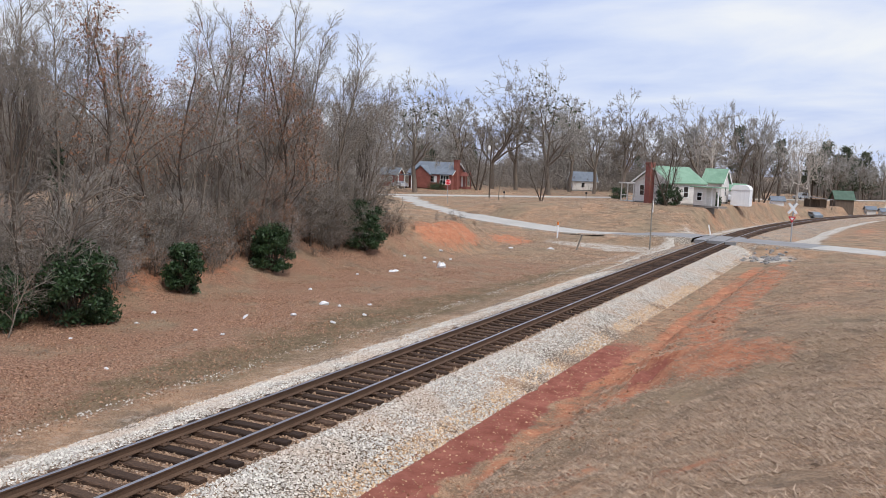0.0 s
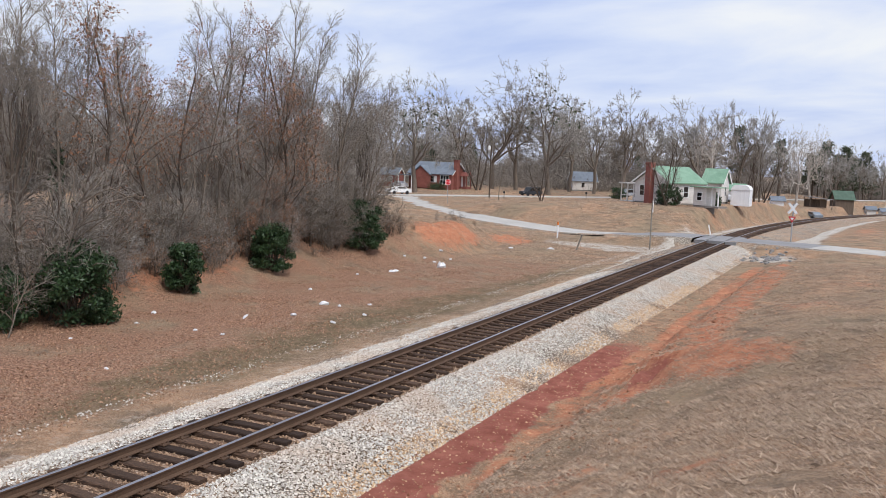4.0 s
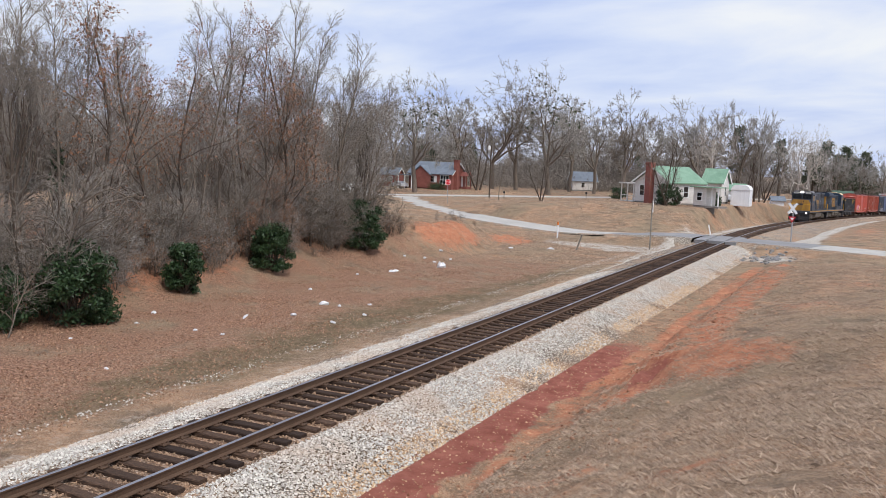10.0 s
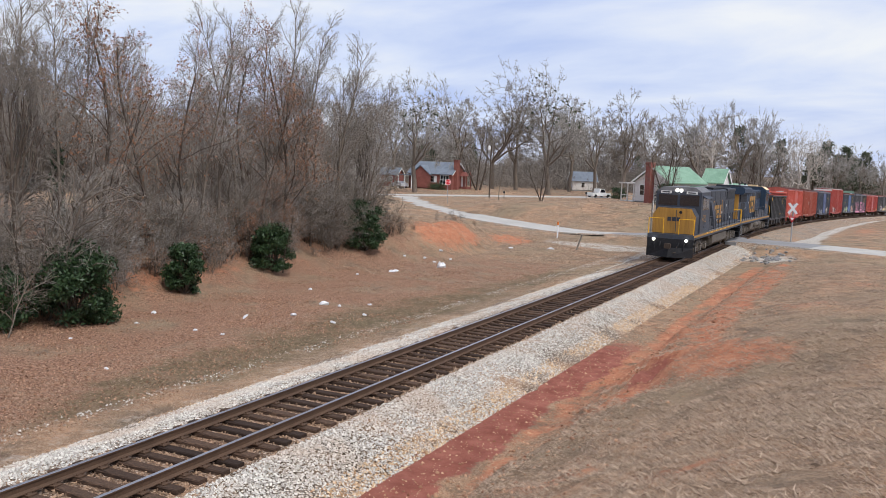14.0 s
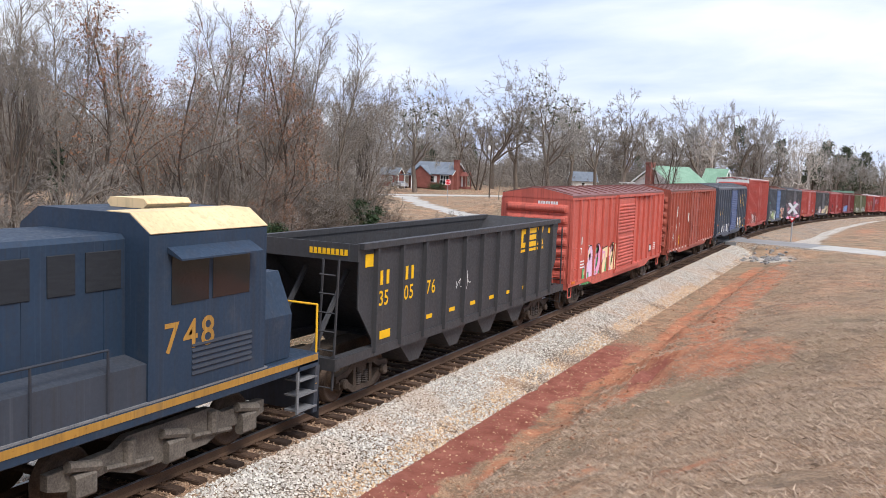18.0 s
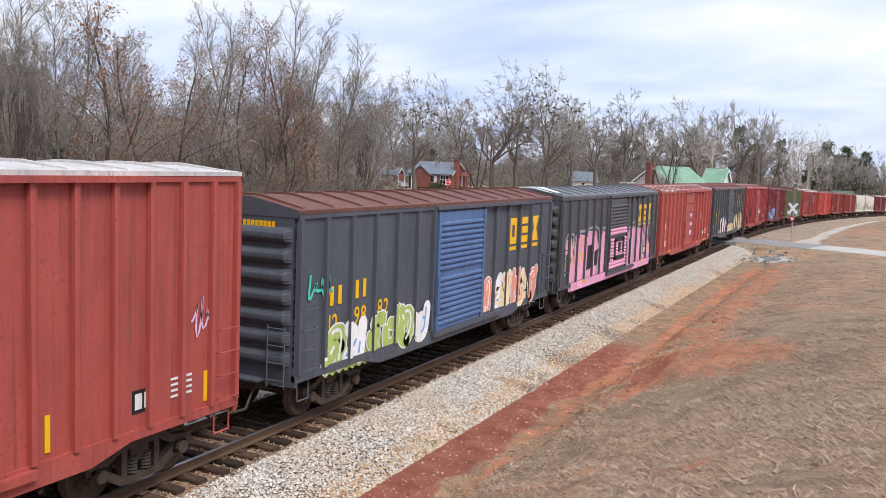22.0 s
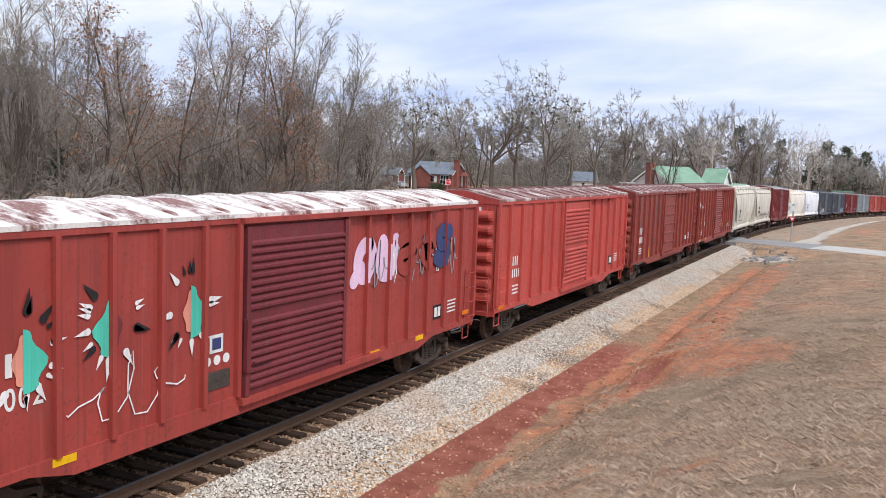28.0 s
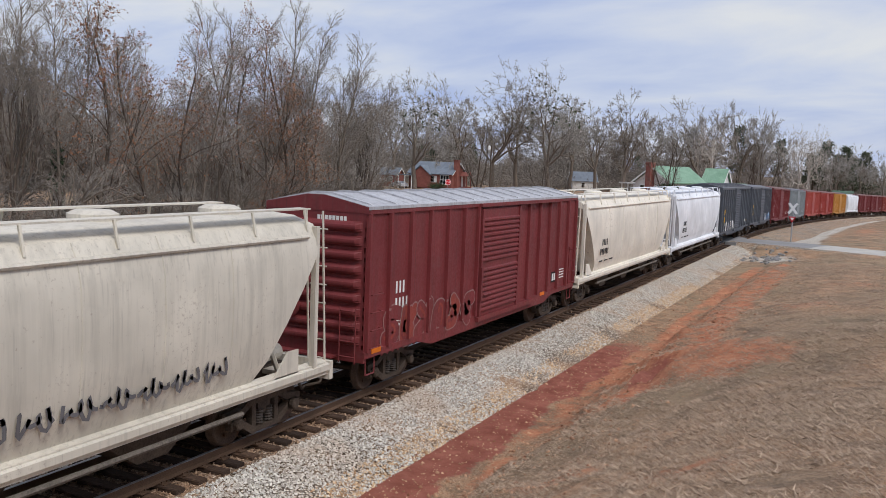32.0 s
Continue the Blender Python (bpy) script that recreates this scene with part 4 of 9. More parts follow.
        part("door_handle", Mesh().box(min(o, o + sd * 0.09), max(o, o + sd * 0.09), d0 - 0.03, d0 + 0.09, sill + 0.6, sill + 1.6).tube((o + sd * 0.08, d0 + 0.2, sill + 0.75), (o + sd * 0.08, d0 + 0.75, sill + 0.75), 0.025), door, dr)
        for yy in (d0 + 0.05, d1 - 0.05):
            part("door_stile", Mesh().box(min(bk, o + sd * 0.05), max(bk, o + sd * 0.05), yy - 0.06, yy + 0.06, zb, zt), door, dr)
        if doorkind == "plug":
            for yy in (d0 + dw * 0.22, d0 + dw * 0.5, d0 + dw * 0.82):
                part("door_rod", Mesh().tube((o + sd * 0.07, yy, sill + 0.1), (o + sd * 0.07, yy, eave - 0.1), 0.03), door, dr)
        a, b = sorted((sd * (w + 0.03), sd * (w + 0.16)))
        part("door_track", Mesh().box(a, b, d0 - 0.1, d1 + (L - d1) * 0.62, eave - 0.16, eave - 0.06), body, car)
        part("door_track", Mesh().box(a, b, d0 - 0.1, d1 + (L - d1) * 0.25, sill - 0.02, sill + 0.11), body, car)
        # ladders and steps at the corners
        for yy in (-L + 0.12, L - 0.62):
            lad = Mesh()
            for i in range(4):
                z = sill + 0.25 + i * 0.42
                lad.path([(sd * (w + 0.03), yy, z), (sd * (w + 0.15), yy, z), (sd * (w + 0.15), yy + 0.5, z), (sd * (w + 0.03), yy + 0.5, z)], 0.012, 4)
            lad.box(min(sd * (w - 0.01), sd * (w + 0.03)), max(sd * (w - 0.01), sd * (w + 0.03)), yy, yy + 0.03, sill + 0.1, sill + 1.6)
            part("ladder", lad, body, car)
            stirrup = Mesh()
            stirrup.path([(sd * (w - 0.02), yy + 0.04, sill), (sd * (w - 0.02), yy + 0.04, sill - 0.42), (sd * (w - 0.02), yy + 0.44, sill - 0.42), (sd * (w - 0.02), yy + 0.44, sill)], 0.02, 4)
            part("step", stirrup, body, car)
    for sd in (-1, 1):
        ms = Mesh()
        corrugated_end(ms, sd * L, sd, w, sill + 0.1, eave - 0.1, ribs)
        ms.box(-w - 0.02, w + 0.02, min(sd * L, sd * (L - 0.1)), max(sd * L, sd * (L - 0.1)), sill - 0.1, sill + 0.14)
        ye = sd * (L + 0.012)
        ms.prism([(-w - 0.05, eave - 0.14), (w + 0.05, eave - 0.14), (w + 0.05, eave + 0.005), (0.25, eave + rise - 0.015), (-0.25, eave + rise - 0.015), (-w - 0.05, eave + 0.005)], min(sd * (L - 0.02), ye), max(sd * (L - 0.02), ye))
        part("end_sheet", ms, ends, car)
        lad = Mesh()
        for x in (0.85, 1.28):
            lad.tube((x, sd * (L + 0.17), sill - 0.1), (x, sd * (L + 0.17), sill + 1.2), 0.018, n=4)
        for i in range(4):
            lad.tube((0.85, sd * (L + 0.17), sill + 0.05 + i * 0.36), (1.28, sd * (L + 0.17), sill + 0.05 + i * 0.36), 0.016, n=4)
        lad.box(-0.9, 0.7, min(sd * L, sd * (L + 0.3)), max(sd * L, sd * (L + 0.3)), sill - 0.02, sill + 0.02)
        part("end_ladder", lad, ends, car)
        lad = Mesh()
        lad.lathe([(sd * 0.02, 0.26), (sd * 0.06, 0.28), (sd * 0.08, 0.24)], (-0.55, sd * (L + 0.14), sill + 1.1), "y", 14)
        part("brake_wheel", lad, ends, car)
        coupler(car, sd * L, sd)
        if cap:
            a, b = sorted((sd * (L - 1.9), sd * (L + 0.012)))
            if sd < 0:
                part("end_cap", Mesh().box(-w - 0.06, w + 0.004, a, b, eave - 0.42, eave + 0.02).box(-w - 0.05, w - 0.3, b - 0.014 if sd > 0 else a, b if sd > 0 else a + 0.014, eave - 0.52, eave - 0.4), cap, car, "white-painted top of the car's end")
    # roof: low gable with cross ribs
    rf = Mesh()
    rf.prism([(-w - 0.06, eave - 0.06), (w + 0.06, eave - 0.06), (w + 0.06, eave + 0.015), (0.25, eave + rise), (-0.25, eave + rise), (-w - 0.06, eave + 0.015)], -L, L)
    part("roof", rf, roof, car)
    n = 14
    rb = Mesh()
    rb.prism([(-w - 0.03, eave + 0.0), (w + 0.03, eave + 0.0), (w - 0.08, eave + 0.2 * rise + 0.025), (0.25, eave + rise + 0.05), (-0.25, eave + rise + 0.05), (-w + 0.08, eave + 0.2 * rise + 0.025)], -0.05, 0.05)
    rme = rb.data("roof_rib", roof)
    if near:
        for i in range(n):
            part("roof_rib", rme, None, car).matrix_basis = pose(0, -L + 0.3 + (2 * L - 0.6) * i / (n - 1), 0)
    truck(car, -L + 2.0); truck(car, L - 2.0)
    return car, L

def standard_marks(car, L, mat, sill=1.04, y=None, small=True, digits=6, lead=4, z=None, k=1.0, num=()):
    """The owner's initials as plain bars, the car's number in digits, bay by bay."""
    big = mat is M_REFLECT
    k = 1.4 if big else k
    y = (POSTS[1] + 0.16 if big else -L + 1.45) if y is None else y
    z = (sill + 0.86 if big else sill + 0.98) if z is None else z
    if num:
        h = 0.29 * k
        for i, group in enumerate(num):
            lettering(car, group, POSTS[1 + i] + 0.20, z + 0.04 * i, h, mat, 1.412, 0.86)
        rows = []
        for i in range((lead + 1) // 2):
            rows += char_bars(POSTS[1 + i] + 0.22, z + 0.42 * k + 0.04 * i, min(2, lead - 2 * i), 0.17 * k, 0.30 * k)
    else:
        rows = char_bars(y, z + 0.40 * k, lead, 0.13 * k, 0.30 * k) + char_bars(y, z, digits, 0.13 * k, 0.28 * k)
    patch("marking", car, rows, mat, 1.412)
    if small:
        patch("marking", car, [(y + 0.05, y + 0.55, z - 0.30 - i * 0.12, z - 0.25 - i * 0.12) for i in range(0 if big else 3)] + [(L - 1.7, L - 1.2, sill + 0.5 + i * 0.1, sill + 0.54 + i * 0.1) for i in range(4)], mat, 1.411)
        part("data_panel", Mesh().box(1.405, 1.413, L - 2.55, L - 2.1, sill + 0.42, sill + 0.80), M_BLACK, car, "small black stencil panel with a white frame")
        patch("marking", car, [(L - 2.5, L - 2.35, sill + 0.48, sill + 0.74), (L - 2.3, L - 2.15, sill + 0.48, sill + 0.74)], M_WHITE, 1.414)
    end_patch("marking", car, [(0.05 + i * 0.105, 0.125 + i * 0.105, 4.22, 4.34) for i in range(8)], mat, -L - 0.012)

def reflectors(car, L, ys, z=1.12, mat=None, tall=False, x=1.457):
    for y in ys:
        part("reflector", Mesh().box(x - 0.01, x + 0.004, y, y + (0.09 if tall else 0.42), z, z + (0.55 if tall else 0.12)), mat or M_REFLECT, car, "yellow reflective strip")

def loco_truck(parent, y, r=0.53):
    for sd in (-1, 1):
        ms = Mesh()
        x0, x1 = sorted((sd * 1.0, sd * 1.16))
        prof = [(-2.55, r + 0.30), (-1.3, r + 0.34), (-1.0, r + 0.50), (1.0, r + 0.50), (1.3, r + 0.34), (2.55, r + 0.30), (2.55, r + 0.05), (2.2, r - 0.05), (1.4, r + 0.02), (0.9, r - 0.16), (-0.9, r - 0.16), (-1.4, r + 0.02), (-2.2, r - 0.05), (-2.55, r + 0.05)]
        ms.prism([(y + a, b) for a, b in prof], x0, x1, "x")
        for a in (-1.95, 0, 1.95):
            ms.cbox(min(sd * 1.1, sd * 1.3), max(sd * 1.1, sd * 1.3), y + a - 0.2, y + a + 0.2, r - 0.2, r + 0.2, 0.05)
            ms.tube((sd * 1.22, y + a - 0.3, r + 0.36), (sd * 1.22, y + a + 0.3, r + 0.22), 0.09, n=8)
        for a in (-1.0, 1.0):
            ms.lathe([(r + 0.05, 0.11), (r + 0.45, 0.11)], (sd * 1.18, y + a, 0), "z", 8)
            ms.tube((sd * 1.2, y + a - 0.5, r + 0.1), (sd * 1.2, y + a + 0.5, r - 0.02), 0.05)
        part("side_frame", ms, M_LTRUCK, parent, "grey-brown six-wheel truck side frame")
    part("bolster", Mesh().box(-1.0, 1.0, y - 0.3, y + 0.3, r, r + 0.4), M_TRUCK, parent)
    for a in (-1.95, 0, 1.95):
        wheelset(parent, y + a, r)

M_LTRUCK = rough_stuff("locomotive_truck_dust", C(82, 76, 70), C(114, 106, 97), 3, 24, 0.85, 0.005)
M_BLUE = paint("dark_blue_paint", C(49, 54, 63), 0.2, 0.4)
M_BLUE2 = paint("bright_dark_blue_paint", C(38, 55, 74), 0.15, 0.4)
M_GREYB = paint("faded_blue_grey_paint", C(60, 65, 74), 0.1, 0.45)
M_GOLD = paint("gold_yellow_paint", C(170, 126, 56), 0.5, 0.5)
M_GRILLE = rough_stuff("radiator_grille", C(34, 36, 40), C(52, 54, 58), 3, 60, 0.7, 0.01, stretch=(1, 1, 6))
M_TAN = paint("tan_cab_roof", C(226, 196, 150), 0.1, 0.3)
M_LAMP = glow("headlight_glow", (1.0, 0.95, 0.82, 1), 22.0)
M_LAMP2 = glow("ditch_light_glow", (1.0, 0.95, 0.84, 1), 9.0)
M_PLATFORM = rough_stuff("walkway_steel", C(96, 96, 98), C(128, 128, 130), 2, 30, 0.8, 0.004)

def handrail(car, ys, z0, z1, x, mat, drop=None):
    rail = Mesh()
    rail.tube((x, ys[0], z1), (x, ys[-1], z1), 0.022, n=6)
    part("handrail", rail, mat, car)
    for y in ys:
        part("stanchion", Mesh().tube((x, y, z0 - 0.12), (x, y, z1), 0.026, 0.022, 6), mat, car)

def block_logo(car, y, z, w, h, mat, x, bars=True):
    """A brand mark kept as three plain shapes, each in its bay between posts."""
    ms = Mesh()
    for i in range(3):
        a = y + i * w * 0.345
        b, t, m = a + w * 0.285, h * 0.27, z + h / 2
        if bars and car.name.startswith("boxcar"):
            mid = (POSTS[i - 5] + POSTS[i - 4]) / 2
            a, b = mid - 0.31, mid + 0.31
        if i == 0:                              # a hollow block
            ms.box(x, x + 0.012, a, a + t, z, z + h); ms.box(x, x + 0.012, b - t * 0.7, b, z, z + h)
            ms.box(x, x + 0.012, a + t, b - t * 0.7, z, z + t); ms.box(x, x + 0.012, a + t, b - t * 0.7, z + h - t, z + h)
        elif i == 1:                            # three stacked bars
            for q in (z, m - t * 0.5, z + h - t):
                ms.box(x, x + 0.012, a, b, q, q + t)
        else:                                   # two wedges, tip to tip
            c = (a + b) / 2
            ms.prism([(a, z), (b, z), (c + t * 0.5, m), (b, z + h), (a, z + h), (c - t * 0.5, m)], x, x + 0.012, "x")
        if bars:
            ms.box(x, x + 0.012, a, b, z - h * 0.24, z - h * 0.10)
    return part("logo", ms, mat, car, "brand mark kept as plain yellow blocks")

def locomotive(u0, u1, lead):
    L = (u1 - u0) / 2
    car = thing("locomotive", None, "dark blue and yellow diesel locomotive, headlights lit, wide nose" if lead else "dark blue diesel locomotive with gold end and winged radiator, running backwards", "locomotive", "locomotives of the train")
    TRAIN.append((car, (u0 + u1) / 2, 6.9))
    f = 1.0 if lead else -1.0          # the cab end lies at -y for the leading engine
    blue = M_GREYB if lead else M_BLUE2
    def Y(a, b):
        return (a, b) if f > 0 else (-b, -a)
    def bx(name, x0, x1, a, b, z0, z1, mat, c=0.05, label=""):
        y0, y1 = Y(a, b)
        return part(name, Mesh().cbox(x0, x1, y0, y1, z0, z1, c), mat, car, label)
    bx("frame", -1.5, 1.5, -L + 0.15, L - 0.15, 1.28, 1.58, blue, 0.02)
    for sd in (-1, 1):
        a, b = sorted((sd * 1.5, sd * 1.512))
        yy = Y(-L + 0.2, L - 0.2)
        part("sill_stripe", Mesh().box(a, b, yy[0], yy[1], 1.43, 1.56), M_GOLD, car, "yellow sill stripe")
        part("walkway", Mesh().box(min(sd * 0.95, sd * 1.5), max(sd * 0.95, sd * 1.5), *Y(-L + 1.9, L - 0.9), 1.584, 1.62), M_PLATFORM, car)
    part("fuel_tank", Mesh().prism([(-1.0, 0.32), (1.0, 0.32), (1.38, 0.62), (1.42, 1.2), (-1.42, 1.2), (-1.38, 0.62)], *Y(-3.0, 3.6)), M_LTRUCK, car, "long dusty fuel tank")
    if not lead:
        for a in (-1.6, 0.6):
            part("air_tank", Mesh().lathe([(-0.95, 0.1), (-0.85, 0.24), (0.85, 0.24), (0.95, 0.1)], (1.40, f * a, 1.02), "y", 14), M_LTRUCK, car, smooth=True)
    hw = 0.98
    if lead:
        bx("long_hood", -hw, hw, -5.4, L - 1.15, 1.6, 4.42, M_BLUE, 0.10)
        bx("intake", -1.08, 1.08, -4.3, -2.3, 3.72, 4.36, M_GRILLE, 0.03)
        bx("radiator", -1.03, 1.03, L - 5.6, L - 1.5, 3.62, 4.22, M_GRILLE, 0.01)
        bx("radiator_housing", -1.06, 1.06, L - 5.8, L - 1.3, 4.24, 4.48, M_BLUE, 0.06)
        bx("equipment_box", 0.98, 1.42, -5.4, -4.0, 1.62, 2.45, M_BLUE, 0.04)
        part("blower_duct", Mesh().prism([(0.96, 1.62), (1.42, 1.62), (1.40, 2.2), (1.12, 3.55), (0.96, 3.62)], *Y(-2.75, -1.75)), M_GREYB, car, "slanting blue-grey blower duct")
        bx("vent_screen", 0.98, 1.0, -5.2, -3.2, 2.95, 3.65, M_GRILLE, 0.01)
        for i in range(9):
            bx("battery_box", 0.98, 1.38, -4.0 + i * 1.5, -2.56 + i * 1.5, 1.62, 1.86, M_GREYB, 0.06)
        for i in range(8):
            bx("reflector", 1.512, 1.518, -6.2 + i * 2.0, -5.75 + i * 2.0, 1.44, 1.55, M_REFLECT, 0.004)
        part("tank_skirt", Mesh().cbox(-1.2, 1.2, *Y(-3.4, 4.4), 0.95, 1.3, 0.05), M_LTRUCK, car)
        for i in range(9):
            part("cab_louvre", Mesh().prism([(1.5, 1.85 + i * 0.09), (1.525, 1.87 + i * 0.09), (1.5, 1.91 + i * 0.09)], *Y(-7.6, -6.7)), M_BLUE, car)
        for i in range(6):
            part("hood_plate", Mesh().box(hw, hw + 0.012, *Y(-5.0 + i * 2.4, -4.93 + i * 2.4), 1.9, 4.3), M_BLUE, car)
        for a in (3.55, 3.95, 6.6, 7.0):
            part("marking", Mesh().lathe([(0, 0.13), (0.01, 0.13)], (hw + 0.026, -2.0 + a if a < 5 else -4.2 + a, 1.95), "x", 14), M_GOLD, car, "gold dot")
        bx("roof_hatch", -0.7, 0.7, 0.4, L - 1.8, 4.42, 4.58, M_BLACK, 0.05)
        for i in range(5):
            yy = Y(-0.6 + i * 2.0, -0.56 + i * 2.0)
            part("hood_door", Mesh().box(hw, hw + 0.025, yy[0] - 0.9, yy[0] + 0.9, 1.75, 3.5), M_BLUE, car)
    else:
        bx("long_hood", -hw, hw, -6.0, L - 1.55, 1.6, 4.32, M_BLUE2, 0.08)
        bx("hood_end", -hw, hw, L - 1.55, L - 1.3, 1.6, 4.0, M_GOLD, 0.08, "gold end of the long hood")
        bx("radiator_wing", -1.5, 1.5, L - 6.4, L - 1.15, 3.92, 4.55, M_BLUE2, 0.16, "overhanging blue radiator wing")
        bx("radiator_top", -1.1, 1.1, L - 6.0, L - 1.6, 4.55, 4.72, M_BLUE, 0.08)
        bx("radiator_screen", -1.05, 1.05, L - 6.2, L - 2.0, 3.2, 3.9, M_GRILLE, 0.02)
        for i in range(7):
            a = L - 3.0 - i * 0.62
            bx("hood_door", hw, hw + 0.03, a - 0.56, a, 1.75, 3.1, M_GRILLE if i < 4 else M_BLUE2, 0.02)
        bx("exhaust_housing", -0.8, 0.8, 0.4, 3.6, 4.32, 4.5, M_BLUE, 0.08)
        part("side_cabinet", Mesh().prism([(0.95, 1.62), (1.46, 1.62), (1.46, 2.25), (0.95, 2.35)], *Y(-6.0, -1.9)), M_GREYB, car, "grey walkway cabinet with louvres")
        for i in range(2):
            part("step", Mesh().box(1.1, 1.48, *Y(-1.9 + i * 0.35, -1.5 + i * 0.35), 1.62, 2.2 - i * 0.3), M_PLATFORM, car)
        for a, b in ((-5.9, -5.2), (-5.0, -4.5), (-4.2, -3.4), (-3.0, -2.2)):
            bx("hood_vent", hw, hw + 0.02, a, b, 3.45, 4.08, M_GRILLE, 0.01)
        bx("hood_screen", hw, hw + 0.02, -1.0, 0.4, 3.5, 4.05, M_GRILLE, 0.01)
        for i in range(6):
            part("cab_louvre", Mesh().prism([(1.5, 1.85 + i * 0.1), (1.525, 1.87 + i * 0.1), (1.5, 1.92 + i * 0.1)], *Y(-8.6, -7.0)), M_BLUE, car)
        bx("air_conditioner", -0.5, 0.45, -8.1, -7.0, 4.665, 4.84, M_TAN, 0.08)
        for i in range(9):
            part("hood_plate", Mesh().box(hw, hw + 0.010, *Y(-5.6 + i * 1.5, -5.56 + i * 1.5), 1.9, 4.2), M_BLUE2, car)
        part("tank_step", Mesh().box(1.1, 1.45, *Y(-2.8, 3.2), 0.62, 0.7), M_LTRUCK, car)
        hn = Mesh()
        for a, b in ((-0.25, 0.1), (0.0, 0.18), (0.25, 0.12)):
            hn.lathe([(0, 0.03), (0.28, 0.05), (0.36, 0.11)], (a, f * 1.2, 4.75 + b), "y", 10)
        part("horn", hn, M_BLACK, car)
        end = -(L - 1.3)
        block_logo_end = Mesh()
        for i in range(3):
            block_logo_end.box(-0.62 + i * 0.43, -0.25 + i * 0.43, end - 0.012, end, 2.5, 2.92)
        part("logo", block_logo_end, M_BLUE2, car, "brand mark in plain blue blocks")
        part("marker_light", Mesh().lathe([(0, 0.12), (-0.06, 0.12)], (0, end, 3.62), "y", 14), M_GLASS, car)
        part("number_board", Mesh().box(0.15, 0.6, end - 0.01, end, 3.32, 3.5), M_BLACK, car)
    # cab and nose
    cab_roof = M_BLUE if lead else M_TAN
    y0, y1 = Y(-8.9 if lead else -9.0, -5.4 if lead else -6.0)
    part("cab", Mesh().cbox(-1.5, 1.5, y0, y1, 1.6, 4.35, 0.03), blue, car)
    part("cab_roof", Mesh().prism([(-1.5, 4.35), (1.5, 4.35), (1.05, 4.66), (-1.05, 4.66)], y0, y1), M_PLATFORM if lead else M_BLUE2, car, "grey cab roof" if lead else "")
    if not lead:
        part("roof_panel", Mesh().prism([(1.505, 4.345), (1.515, 4.36), (1.06, 4.675), (0.55, 4.68), (0.55, 4.664), (1.05, 4.662)], y0 + 0.02, y1 + 0.012), M_TAN, car, "tan near slope of the cab roof")
    nf = -L + 0.95
    yy = Y(nf, -8.9 if lead else -9.0)
    face = [(-1.38, 1.6), (1.38, 1.6), (1.42, 2.75), (1.1, 3.3), (-1.1, 3.3), (-1.42, 2.75)] if lead else [(-1.32, 1.6), (1.32, 1.6), (1.36, 2.5), (1.0, 3.35), (-1.0, 3.35), (-1.36, 2.5)]
    part("nose", Mesh().prism(face, *yy), blue, car, "wide blue-grey nose" if lead else "")
    if lead:
        part("nose_front", Mesh().prism([(a * 0.99, 1.6 + (b - 1.6) * 0.985) for a, b in face], nf - 0.03, nf - 0.002), M_GOLD, car, "grimy yellow front of the nose")
        for x in (-1.40, 1.40):
            part("grab_rail", Mesh().path([(x * 0.9, nf - 0.1, 1.7), (x * 0.9, nf - 0.1, 2.5)], 0.02), M_GOLD, car)
        part("nose_lamp", Mesh().lathe([(0, 0.1), (-0.05, 0.1)], (0.42, nf - 0.03, 3.02), "y", 12), M_BLACK, car)
        for x, z in ((-1.0, 0.9), (-0.6, 0.85), (0.6, 0.85), (1.0, 0.9)):
            part("air_hose", Mesh().path([(x, -L + 0.05, z + 0.25), (x * 0.95, -L - 0.18, z), (x * 0.9, -L - 0.12, z - 0.35)], 0.03), M_BLACK, car)
    fr = yy[0] if f > 0 else yy[1]
    wy = y0 if f > 0 else y1
    sg = -1 if f > 0 else 1
    for x0, x1 in ((-1.34, -0.08), (0.08, 1.34)) if lead else ((-1.28, -0.72), (-0.62, -0.04), (0.04, 0.62), (0.72, 1.28)):
        part("windscreen", Mesh().box(x0, x1, min(wy, wy + sg * 0.015), max(wy, wy + sg * 0.015), 3.42, 4.12), M_GLASS, car)
    for sd in (-1, 1):
        for a, b in ((-8.3, -7.2), (-7.1, -6.0)) if lead else ((-8.5, -7.5), (-7.4, -6.5)):
            ya, yb = Y(a, b)
            part("cab_window", Mesh().box(min(sd * 1.5, sd * 1.512), max(sd * 1.5, sd * 1.512), ya, yb, 3.15, 3.95), M_GLASS, car)
        ya, yb = Y(-8.5, -6.0 if lead else -6.4)
        part("window_awning", Mesh().prism([(sd * 1.5, 4.02), (sd * 1.82, 3.92), (sd * 1.82, 3.95), (sd * 1.5, 4.12)], ya, yb), blue, car)
    if lead:
        lettering(car, "4782", -8.25, 2.35, 0.48, M_GOLD, 1.506, 0.95)
    else:
        lettering(car, "748", 6.35, 2.35, 0.52, M_GOLD, 1.506, 1.0)
    for xb in (-0.85, 0.85):
        part("number_board", Mesh().box(xb - 0.36, xb + 0.36, min(wy, wy + sg * 0.02), max(wy, wy + sg * 0.02), 4.20, 4.38), M_WHITE, car, "white number board")
        part("marking", Mesh().box(xb - 0.26, xb + 0.26, min(wy + sg * 0.02, wy + sg * 0.026), max(wy + sg * 0.02, wy + sg * 0.026), 4.25, 4.33), M_BLACK, car)
